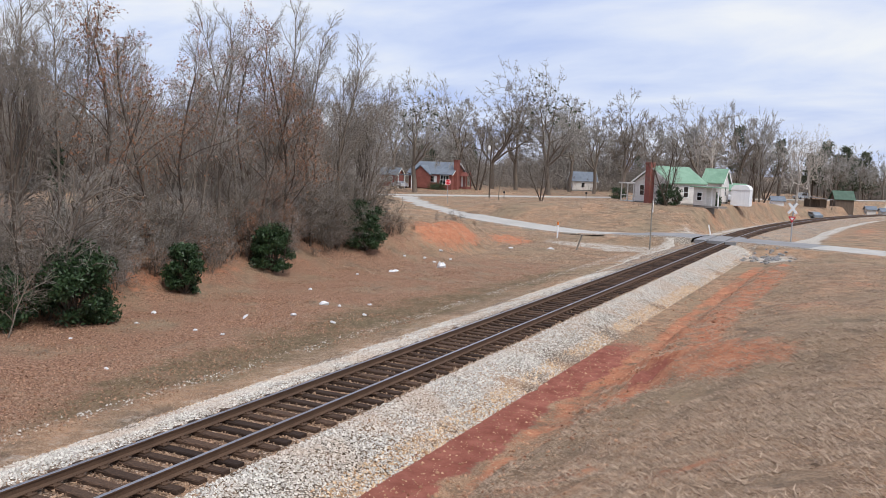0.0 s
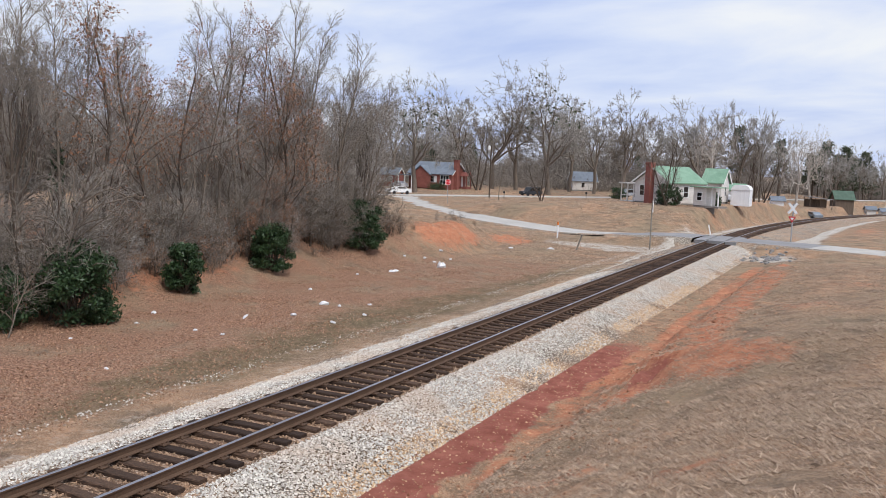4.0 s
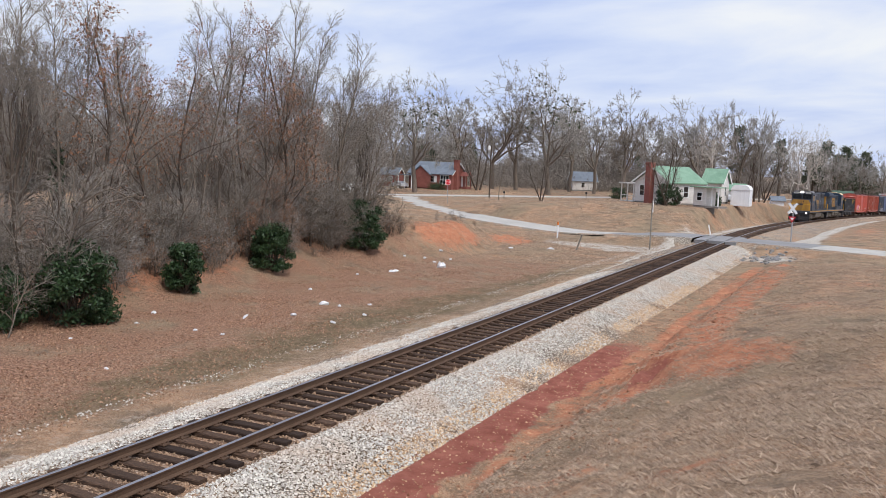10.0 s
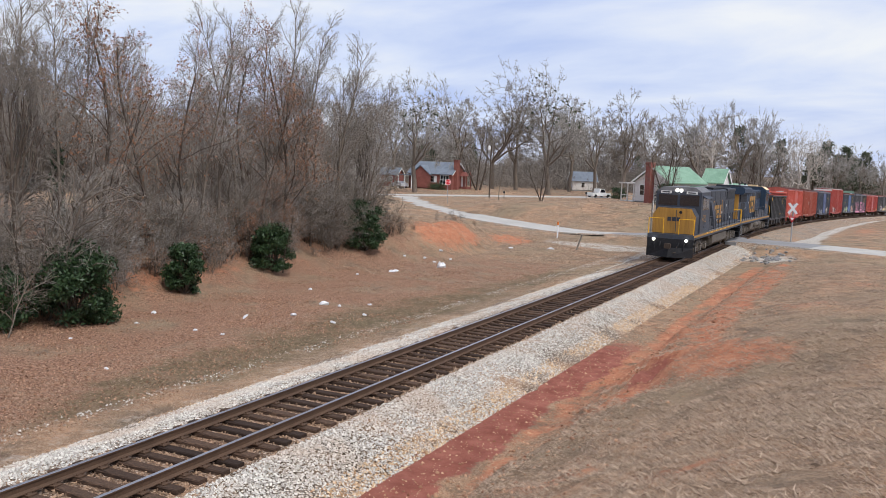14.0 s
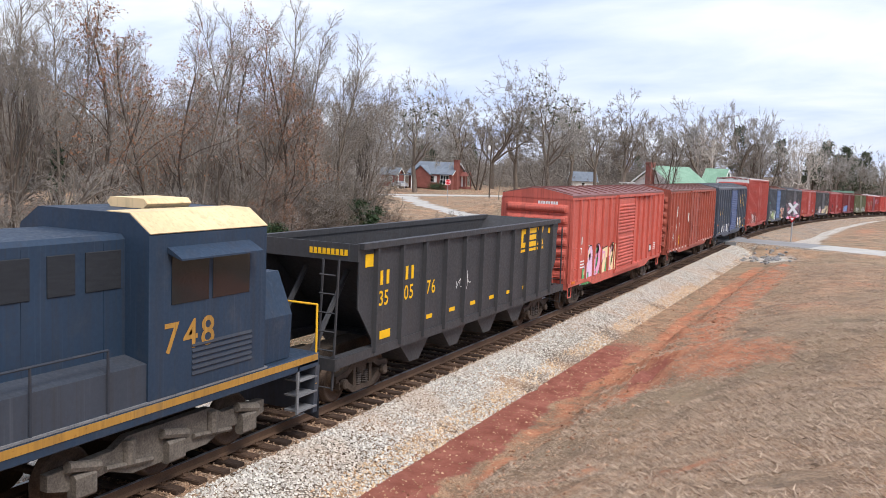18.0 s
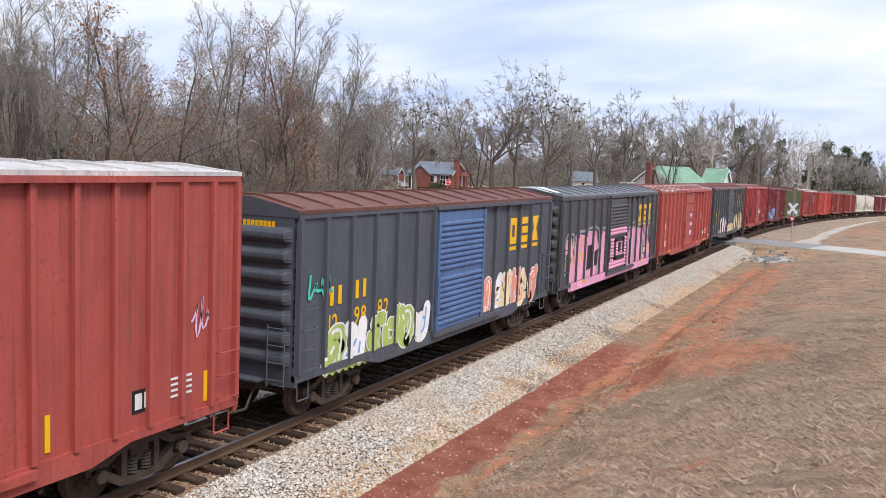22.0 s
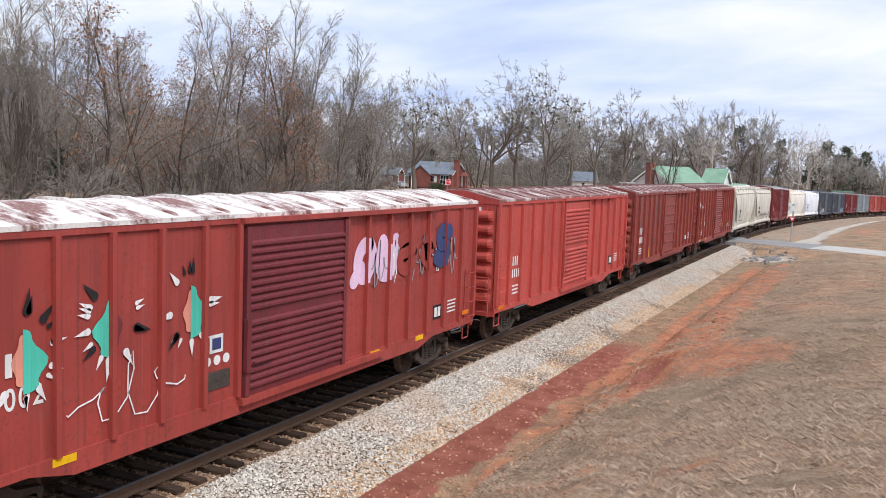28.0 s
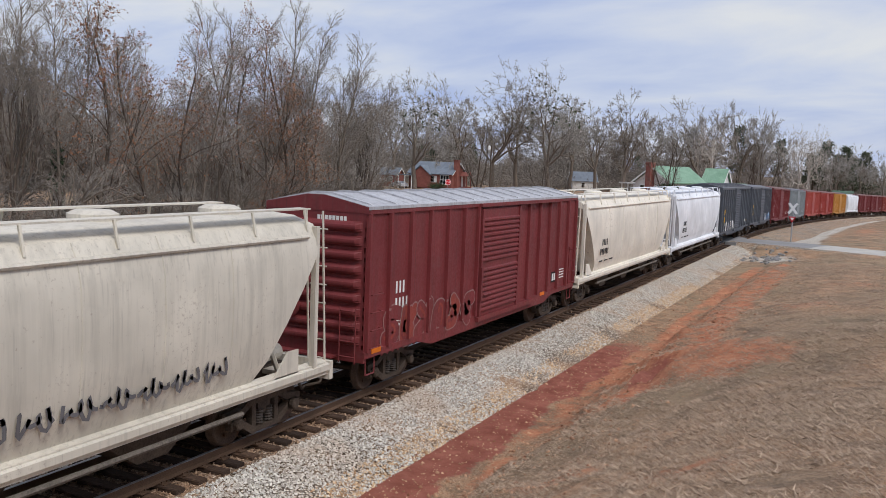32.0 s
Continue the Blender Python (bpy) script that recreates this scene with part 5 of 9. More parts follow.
    if lead:
        for x in (-0.13, 0.13):
            part("headlight", Mesh().lathe([(0, 0.09), (-0.05, 0.09)], (x, wy, 4.42), "y", 12), M_LAMP, car, "lit headlight")
        for x in (-1.05, 1.05):
            part("ditch_light", Mesh().lathe([(0, 0.09), (-0.06, 0.09)], (x, -L + 0.08, 1.22), "y", 12), M_LAMP2, car, "lit ditch light")
        block = Mesh()
        for i in range(3):
            block.box(-0.42 + i * 0.3, -0.18 + i * 0.3, nf - 0.05, nf - 0.03, 2.42, 2.68)
        part("logo", block, M_BLUE, car, "brand mark in plain blue blocks")
        part("nose_door", Mesh().box(0.12, 0.16, nf - 0.045, nf - 0.03, 1.7, 3.15), M_GREYB, car)
        block_logo(car, -0.4, 2.25, 3.3, 1.0, M_GOLD, hw + 0.028, False)
        for pr in ([(-0.6, 2.0), (-0.95, 2.0), (-0.95, 3.6), (-0.6, 3.6), (-0.6, 3.5), (-0.85, 3.5), (-0.85, 2.1), (-0.6, 2.1)], [(3.0, 2.0), (3.35, 2.0), (3.35, 3.6), (3.0, 3.6), (3.0, 3.5), (3.25, 3.5), (3.25, 2.1), (3.0, 2.1)]):
            part("marking", Mesh().prism(pr, hw + 0.026, hw + 0.034, "x"), M_GOLD, car, "gold bracket frame")
    else:
        block_logo(car, -2.4, 2.15, 4.1, 1.55, M_GOLD, hw + 0.032, False)
    # ends: pilots, steps, rails
    for sd in (-1, 1):
        pl = Mesh()
        pl.prism([(-1.45, 0.28), (1.45, 0.28), (1.5, 1.3), (-1.5, 1.3)], min(sd * (L - 0.25), sd * (L - 0.1)), max(sd * (L - 0.25), sd * (L - 0.1)))
        if (sd < 0) == lead:
            k = pl.add([(-1.5, sd * (L - 0.1), 0.12), (1.5, sd * (L - 0.1), 0.12), (0, sd * (L + 0.5), 0.12), (-1.5, sd * (L - 0.1), 0.75), (1.5, sd * (L - 0.1), 0.75), (0, sd * (L + 0.3), 0.75)])
            pl.face((k, k + 2, k + 5, k + 3)); pl.face((k + 2, k + 1, k + 4, k + 5))
        part("pilot", pl, M_BLACK if lead else M_GREYB, car, "black pilot with plow")
        coupler(car, sd * (L - 0.2), sd)
        for ss in (-1, 1):
            st = Mesh()
            for i in range(4):
                z = 0.42 + i * 0.32
                st.box(min(ss * 1.12, ss * 1.5), max(ss * 1.12, ss * 1.5), sd * (L - 0.5) - 0.32, sd * (L - 0.5) + 0.32, z, z + 0.035)
            st.box(min(ss * 1.46, ss * 1.5), max(ss * 1.46, ss * 1.5), sd * (L - 0.86) - 0.03, sd * (L - 0.86) + 0.03, 0.4, 1.5)
            part("step", st, M_BLACK if lead else M_PLATFORM, car)
            hr = Mesh().path([(ss * 1.46, sd * (L - 0.2), 0.9), (ss * 1.46, sd * (L - 0.2), 2.6), (ss * 0.5, sd * (L - 0.2), 2.6), (ss * 0.5, sd * (L - 0.2), 1.6)], 0.025, 6)
            part("handrail", hr, M_YELLOW, car, "yellow end handrail")
    a, b = Y(-5.2, L - 1.0)
    n = 11
    for sd in (-1, 1):
        handrail(car, [a + (b - a) * i / n for i in range(n + 1)], 1.5, 2.62, sd * 1.47, M_BLUE)
    for i in range(-2, 4):
        pa = Y(1.0, 1.2)[0] + i * 2.1
        patch("placard", car, [(pa, pa + 0.16, 2.05 + (i % 3) * 0.5, 2.2 + (i % 3) * 0.5)], M_WHITE, hw + 0.03)
    loco_truck(car, -6.9); loco_truck(car, 6.9)
    return car, L

def open_hopper(u0, u1):
    """A black four-bay coal hopper."""
    body = paint("black_hopper_paint", C(58, 58, 60), 0.15, 0.4)
    L = (u1 - u0) / 2
    car = thing("hopper_car", None, "black open-top steel coal hopper with yellow marks", "hopper car", "freight cars of the train")
    TRAIN.append((car, (u0 + u1) / 2, L - 1.9))
    w, top, sill = 1.42, 3.75, 1.15
    for sd in (-1, 1):
        a, b = sorted((sd * (w - 0.04), sd * w))
        s = Mesh().prism([(-L, top), (L, top), (L, 2.25), (L - 0.9, sill), (-L + 0.9, sill), (-L, 2.25)], a, b, "x")
        part("side_sheet", s, body, car)
        a, b = sorted((sd * (w - 0.08), sd * (w + 0.12)))
        part("top_chord", Mesh().box(a, b, -L, L, top - 0.12, top + 0.02), body, car)
        part("side_sill", Mesh().box(min(sd * 1.2, sd * 1.46), max(sd * 1.2, sd * 1.46), -L - 0.9, L + 0.9, sill - 0.1, sill + 0.12), body, car)
        pm = Mesh().prism([(w, -0.07), (w + 0.11, -0.04), (w + 0.11, 0.04), (w, 0.07)], sill, top - 0.1, "z").data("side_post", body)
        for i in range(11):
            part("side_post", pm, None, car).matrix_basis = pose(0, -L + 0.7 + (2 * L - 1.4) * i / 10, 0, 0, 0, 0 if sd > 0 else 180)
        for e in (-1, 1):
            ld = Mesh()
            for x in (0.95, 1.36):
                ld.tube((sd * x, e * (L + 0.9), 0.55), (sd * x, e * (L + 0.75), top - 0.3), 0.03, n=5)
            for i in range(7):
                ld.tube((sd * 0.95, e * (L + 0.88), 0.6 + i * 0.42), (sd * 1.36, e * (L + 0.88), 0.6 + i * 0.42), 0.018, n=4)
            part("end_ladder", ld, body, car)
    for e in (-1, 1):
        part("slope_sheet", Mesh().quad((-w, e * L, top), (w, e * L, top), (w, e * (L - 2.9), 1.15), (-w, e * (L - 2.9), 1.15)).quad((-w, e * (L - 0.05), top), (w, e * (L - 0.05), top), (w, e * (L - 2.95), 1.15), (-w, e * (L - 2.95), 1.15)).box(-w, w, min(e * L, e * (L + 0.06)), max(e * L, e * (L + 0.06)), top - 0.4, top), body, car)
        st = Mesh()
        for x in (-0.6, 0.6):
            st.tube((x, e * (L + 0.7), sill), (x, e * (L - 0.8), 3.0), 0.07, n=6)
        st.box(-1.45, 1.45, min(e * (L + 0.75), e * (L + 0.95)), max(e * (L + 0.75), e * (L + 0.95)), sill - 0.15, sill + 0.12)
        part("end_frame", st, body, car)
        coupler(car, e * (L + 0.75), e)
    for y in (-3.6, -1.2, 1.2, 3.6):
        part("hopper_bay", Mesh().prism([(y - 1.05, 1.2), (y + 1.05, 1.2), (y + 0.25, 0.45), (y - 0.25, 0.45)], -1.2, 1.2, "x"), body, car)
    part("centre_sill", Mesh().cbox(-0.3, 0.3, -L - 0.7, L + 0.7, 0.72, 1.15, 0.03), M_TRUCK, car)
    part("load_floor", Mesh().quad((-w + 0.05, -L + 2.9, 1.3), (w - 0.05, -L + 2.9, 1.3), (w - 0.05, L - 2.9, 1.3), (-w + 0.05, L - 2.9, 1.3)), M_TRUCK, car)
    patch("marking", car, char_bars(-L + 0.95, 2.72, 2, 0.22, 0.34) + char_bars(-L + 2.2, 2.72, 2, 0.22, 0.34), M_REFLECT, w + 0.006)
    for i, group in enumerate(("35", "05", "76")):
        lettering(car, group, -L + 0.92 + 1.23 * i, 2.22, 0.37, M_REFLECT, w + 0.010, 0.9)
    patch("marking", car, [(-L + 0.25, -L + 0.6, 3.2, 3.5), (-L + 1.0, -L + 1.5, 1.4, 1.6), (L - 1.0, L - 0.8, 3.3, 3.5)], M_REFLECT, w + 0.006)
    block_logo(car, L - 3.6, 2.95, 2.2, 0.62, M_REFLECT, w + 0.002)
    patch("marking", car, [(-L + 3.4 + i * 1.4, -L + 3.75 + i * 1.4, 1.55, 1.66) for i in range(6)], M_REFLECT, w + 0.006)
    scrawl(car, -L + 5.2, 1.9, 0.9, 0.9, M_WHITE, 3, w + 0.01, 0.012)
    end_patch("marking", car, [(0.1 + i * 0.12, 0.18 + i * 0.12, top - 0.28, top - 0.14) for i in range(9)], M_REFLECT, -L - 0.07)
    truck(car, -L + 0.9); truck(car, L - 0.9)
    return car, L

def covered_hopper(u0, u1, body, label, bays=2, mark=True, top=4.45, num=""):
    """A rounded covered hopper: bellied sides, sloped ends, running boards."""
    L = (u1 - u0) / 2
    car = thing("covered_hopper", None, label, "hopper car", "freight cars of the train")
    TRAIN.append((car, (u0 + u1) / 2, L - 1.7))
    bot = 1.25
    side = [(1.28, bot), (1.46, bot + 0.45), (1.53, bot + 1.1), (1.55, bot + 1.8), (1.52, bot + 2.4), (1.45, bot + 2.75), (1.30, top - 0.16), (0.8, top), (0, top + 0.05)]
    prof = side + [(-x, z) for x, z in reversed(side[:-1])]
    ms = Mesh()
    n = len(prof)
    # end slope: long at the bottom, short under the eave
    def ycut(z):
        t = (z - bot) / (top - bot)
        return (L - 2.6) + 2.0 * min(1.0, t / 0.8)
    stations = 7
    rows = []
    for i in range(stations + 1):
        t = -1 + 2 * i / stations
        rows.append(ms.add([(x, ycut(z) * t, z) for x, z in prof]))
    for a, b in zip(rows, rows[1:]):
        for i in range(n - 1):
            ms.face((a + i, a + i + 1, b + i + 1, b + i))
    shell = part("shell", ms, body, car, "", True)
    for e, r0 in ((-1, rows[0]), (1, rows[-1])):
        es = Mesh(); k = es.add([ms.v[r0 + i] for i in range(n)]); es.face(range(k, k + n))
        part("slope_sheet", es, body, car)
    sill = Mesh()
    for sd in (-1, 1):
        a, b = sorted((sd * 1.22, sd * 1.44))
        sill.box(a, b, -L + 0.2, L - 0.2, bot - 0.22, bot + 0.04)
    part("side_sill", sill, body, car)
    part("centre_sill", Mesh().cbox(-0.3, 0.3, -L + 0.1, L - 0.1, 0.72, 1.15, 0.03), M_TRUCK, car)
    for sd in (-1, 1):                      # weld seams and the roof-side rail
        for i in range(1, 6):
            sm = Mesh()
            y = -L + 1.7 + (2 * L - 3.4) * i / 6
            for (x, z), (x2, z2) in zip(side[1:6], side[2:7]):
                sm.tube((sd * (x + 0.004), y, z), (sd * (x2 + 0.004), y, z2), 0.012, n=4)
            part("seam", sm, body, car)
        rb = Mesh()
        rb.box(min(sd * 1.0, sd * 1.30), max(sd * 1.0, sd * 1.30), -L + 0.7, L - 0.7, top + 0.14, top + 0.17)
        part("running_board", rb, body, car)
        for i in range(8):
            y = -L + 0.9 + (2 * L - 1.8) * i / 7
            part("board_bracket", Mesh().tube((sd * 1.38, y, top - 0.30), (sd * 1.28, y, top + 0.15), 0.03, n=5), body, car)
        part("side_sill", Mesh().prism([(sd * 1.20, 1.06), (sd * 1.46, 1.06), (sd * 1.50, 1.12), (sd * 1.50, 1.24), (sd * 1.26, 1.34)], -L + 0.1, L - 0.1), body, car)
        part("tow_rail", Mesh().tube((sd * 1.40, -L + 2.9, 0.80), (sd * 1.40, L - 2.9, 0.80), 0.05, n=6), M_LTRUCK, car)
        rl = Mesh().tube((sd * 1.47, -L + 1.0, top - 0.40), (sd * 1.47, L - 1.0, top - 0.40), 0.045, n=6)
        part("side_rail", rl, body, car)
    hatch = Mesh().lathe([(top + 0.02, 0.42), (top + 0.14, 0.42), (top + 0.2, 0.3)], (0, 0, 0), "z", 16).data("roof_hatch", body)
    for i in range(4):
        part("roof_hatch", hatch, None, car).location = (0, -L + 2.0 + (2 * L - 4.0) * i / 3, 0)
    for e in (-1, 1):
        pf = Mesh()
        pf.box(-1.45, 1.45, min(e * (L - 0.9), e * L), max(e * (L - 0.9), e * L), 1.02, 1.12)
        pf.box(-1.5, 1.5, min(e * (L - 0.12), e * L), max(e * (L - 0.12), e * L), 0.9, 1.3)
        part("end_platform", pf, body, car)
        for sd in (-1, 1):
            part("corner_post", Mesh().box(min(sd * 1.36, sd * 1.48), max(sd * 1.36, sd * 1.48), e * (L - 0.65) - 0.06, e * (L - 0.65) + 0.06, 1.1, top - 0.2), body, car)
            ld = Mesh()
            for x in (0.92, 1.34):
                ld.tube((sd * x, e * (L - 0.08), 1.1), (sd * x, e * (L - 0.3), top + 0.1), 0.025, n=5)
            for i in range(8):
                z = 1.35 + i * 0.4
                ld.tube((sd * 0.92, e * (L - 0.1), z), (sd * 1.34, e * (L - 0.1), z), 0.016, n=4)
            part("end_ladder", ld, body, car)
            gs = Mesh().prism([(e * (L - 2.2), 1.05), (e * (L - 1.2), 1.05), (e * (L - 1.2), 1.75), (e * (L - 1.55), 1.75)], min(sd * 1.4, sd * 1.44), max(sd * 1.4, sd * 1.44), "x")
            part("gusset", gs, body, car)
        br = Mesh()
        br.tube((0.7, e * (L - 0.9), 1.15), (0.7, e * (L - 1.6), 2.4), 0.06, n=6)
        br.lathe([(-0.35, 0.1), (-0.3, 0.18), (0.3, 0.18), (0.35, 0.1)], (0.2, e * (L - 0.6), 1.4), "y", 12)
        br.tube((-0.7, e * (L - 0.9), 1.15), (-0.7, e * (L - 1.6), 2.4), 0.06, n=6)
        part("brake_gear", br, body, car)
        coupler(car, e * (L - 0.1), e)
    for i in range(bays):
        y = (i - (bays - 1) / 2) * (2 * L - 6.0) / max(1, bays) * 1.0
        part("hopper_bay", Mesh().prism([(y - 1.5, bot), (y + 1.5, bot), (y + 0.35, 0.45), (y - 0.35, 0.45)], -1.1, 1.1, "x"), M_TRUCK, car)
    if mark:
        patch("marking", car, char_bars(-L + 3.0, 2.42, 4, 0.16, 0.26) + ([] if num else char_bars(-L + 2.75, 2.02, 6, 0.16, 0.26)), M_BLACK, 1.548)
        if num:
            lettering(car, num, -L + 2.75, 2.02, 0.28, M_BLACK, 1.553, 0.85)
        patch("marking", car, [(-L + 2.7 + i * 0.8, -L + 3.2 + i * 0.8, 1.72, 1.77) for i in range(3)], M_BLACK, 1.515)
    truck(car, -L + 1.75); truck(car, L - 1.75)
    return car, L

# ---- the train, in its order ----
def mk(name, r, g, b, **k):
    grey = (r + g + b) / 3
    return paint(name, C(*(v * 0.89 + grey * 0.11 - 5 for v in (r, g, b))), **k)

BOX = dict(
    # roofred, roofbrown and roofdark are lightened: sky sheen is put into the colour
    bright=mk("bright_red_paint", 206, 96, 80), roofred=mk("red_brown_roof", 136, 88, 82, rust=0.5), brown=mk("brown_red_paint", 172, 86, 68), roofbrown=mk("brown_roof", 122, 84, 76, rust=0.4),
    navy=mk("navy_paint", 78, 84, 97), navydoor=mk("blue_door_paint", 82, 98, 138), roofdark=mk("dark_grey_roof", 112, 114, 120), red=mk("dull_red_paint", 180, 80, 71),
    char=mk("charcoal_paint", 84, 89, 98), bluedoor=mk("mid_blue_door_paint", 84, 114, 160), rustroof=mk("rusty_roof", 118, 72, 58, rust=0.7), black=mk("blackened_paint", 84, 84, 88),
    crimson=mk("crimson_paint", 166, 64, 62), maroon=mk("maroon_paint", 128, 50, 52), olive=mk("olive_green_paint", 106, 108, 78, rust=0.4), brick=mk("brick_red_paint", 170, 66, 58), scarlet=mk("scarlet_paint", 196, 76, 66), oxide=mk("oxide_red_paint", 148, 61, 51), winedoor=mk("wine_door_paint", 124, 48, 54),
    chalkroof=patchy("chalky_patched_roof", C(118, 66, 60), C(226, 220, 214), 0.46), whiteroof=patchy("pale_patched_roof", C(118, 66, 60), C(206, 200, 194), 0.55), redpatch=patchy("white_flecked_roof", C(140, 66, 62), C(220, 214, 208), 0.56), tallroof=mk("white_car_roof", 206, 200, 196, rust=0.5), darkpatch=patchy("flaking_dark_roof", C(84, 78, 80), C(168, 112, 100), 0.5), greyish=mk("faded_grey_spray", 150, 112, 108), soot=mk("dark_grey_spray", 104, 102, 104), grey=mk("grey_car_paint", 140, 148, 152), amber=mk("amber_car_paint", 200, 140, 62), greyroof=mk("pale_grey_roof", 182, 182, 186, rust=0.3), cream=mk("cream_hopper_paint", 210, 202, 186, rust=0.3, grime=0.26), ivory=mk("ivory_hopper_paint", 232, 224, 208, rust=0.5, grime=0.15), snow=mk("white_hopper_paint", 232, 234, 238, rust=0.1, grime=0.12), )
SP = dict(
    white=paint("white_spray", C(232, 230, 228), 0.3, 0.3), black=paint("black_spray", C(34, 32, 34), 0.3, 0.3), pink=paint("pink_spray", C(226, 158, 188), 0.3, 0.3), lilac=paint("lilac_spray", C(222, 190, 214), 0.3, 0.3), cream=paint("cream_spray", C(240, 214, 168), 0.3, 0.3),
    green=paint("green_spray", C(100, 170, 110), 0.3, 0.3), teal=paint("turquoise_spray", C(80, 196, 172), 0.3, 0.3), blue=paint("blue_spray", C(110, 160, 214), 0.3, 0.3), gold=paint("gold_spray", C(186, 150, 74), 0.3, 0.3), lime=paint("lime_spray", C(170, 190, 104), 0.3, 0.3), salmon=paint("salmon_spray", C(226, 150, 128), 0.3, 0.3), grey=paint("silver_spray", C(150, 150, 156), 0.3, 0.3), navy=paint("navy_spray", C(54, 66, 110), 0.3, 0.3))

def pink_mural(c, L):
    """Pink fields over most of the near side, posts and door, with grey outlines and dark gaps."""
    def field(pts, mat, x, name="spray_paint"):
        ms = Mesh(); k = ms.add([(x, a, b) for a, b in pts]); ms.face(range(k, k + len(pts)))
        return part(name, ms, mat, c, "pink sprayed mural field" if mat is SP["pink"] else "")
    left = [(-6.5, 0.86), (-1.75, 0.86), (-1.75, 2.95), (-2.2, 3.05), (-2.5, 3.1), (-2.75, 2.45), (-3.1, 3.08), (-4.4, 3.12), (-4.55, 2.95), (-5.4, 3.05), (-5.9, 2.9), (-6.05, 2.2), (-6.4, 2.95), (-7.0, 2.9), (-7.1, 2.35), (-6.5, 2.3), (-6.3, 2.1), (-6.6, 1.5)]
    field(left, SP["pink"], 1.408)
    right = [(2.15, 1.0), (6.9, 1.0), (6.9, 1.7), (6.2, 2.2), (6.3, 2.9), (5.4, 2.95), (5.2, 1.9), (4.7, 2.8), (3.6, 2.9), (2.9, 3.0), (2.15, 2.7)]
    field(right, SP["pink"], 1.408)
    part("spray_paint", Mesh().box(1.40, 1.453, -6.3, 6.6, 0.86, 1.19), SP["pink"], c, "pink sprayed sill")
    for p in POSTS:
        for lo, hi in ((-6.4, -1.7), (2.2, 6.4)):
            if lo < p < hi:
                part("spray_paint", Mesh().box(1.499, 1.503, p - 0.053, p + 0.053, 1.2, 2.9), SP["pink"], c)
    zb, zt, rows = 1.16, 4.36, 20
    hgt = (zt - zb - 0.2) / rows
    for i in range(12):
        z = zb + 0.1 + hgt * i
        if i % 10 == 9:
            continue
        part("sprayed_rib", Mesh().prism([(1.50, z), (1.553, z + hgt * 0.28), (1.553, z + hgt * 0.64), (1.50, z + hgt * 0.92), (1.504, z + hgt * 0.95), (1.557, z + hgt * 0.66), (1.557, z + hgt * 0.26), (1.504, z - 0.01)], -1.34, 1.44), SP["pink"], c, "pink sprayed door rib")
    for a, b, z0, z1 in ((-0.7, 1.1, 1.62, 1.82), (-0.7, -0.4, 1.62, 2.6), (-0.7, 0.9, 2.45, 2.65), (0.7, 1.0, 1.9, 2.6), (0.0, 0.4, 1.95, 2.4)):
        patch("spray_paint", c, [(a, b, z0, z1)], SP["black"], 1.561)
    for pts in ([(-4.35, 1.5), (-3.55, 1.55), (-3.5, 2.55), (-4.35, 2.5)], [(-3.3, 1.6), (-2.85, 1.6), (-2.7, 2.3), (-3.25, 2.2)], [(2.5, 1.2), (3.0, 1.2), (2.95, 2.3), (2.45, 2.4)], [(4.6, 1.3), (5.2, 1.25), (4.9, 1.8)], [(5.7, 1.3), (6.2, 1.25), (6.1, 2.0), (5.75, 2.1)]):
        field(pts, SP["black"], 1.416)
    for line in ([(-7.05, 1.5), (-7.15, 2.9), (-6.9, 3.12), (-6.2, 3.1), (-6.0, 2.2)], [(-6.0, 2.95), (-5.4, 3.15), (-4.5, 3.15), (-4.3, 2.7), (-4.4, 1.45)], [(-4.4, 3.0), (-4.2, 3.22), (-3.2, 3.25), (-2.75, 3.1), (-2.6, 2.2), (-2.9, 1.2), (-2.75, 0.95)], [(-2.5, 1.0), (-2.3, 3.1), (-1.8, 3.15)], [(2.2, 1.1), (2.3, 2.9), (3.3, 3.2), (3.6, 2.6), (3.4, 1.2)], [(3.6, 1.2), (4.2, 3.05), (5.0, 3.0), (5.3, 1.6), (5.6, 3.0), (6.5, 3.05), (6.9, 1.6)], [(-6.4, 0.95), (-6.6, 1.5)]):
        ms = Mesh()
        for p, q in zip(line, line[1:]):
            d = Vector((q[0] - p[0], q[1] - p[1])).normalized() * 0.055
            ms.quad((1.421, p[0] - d.y, p[1] + d.x), (1.421, p[0] + d.y, p[1] - d.x), (1.421, q[0] + d.y, q[1] - d.x), (1.421, q[0] - d.y, q[1] + d.x))
        part("sprayed_outline", ms, SP["grey"], c)

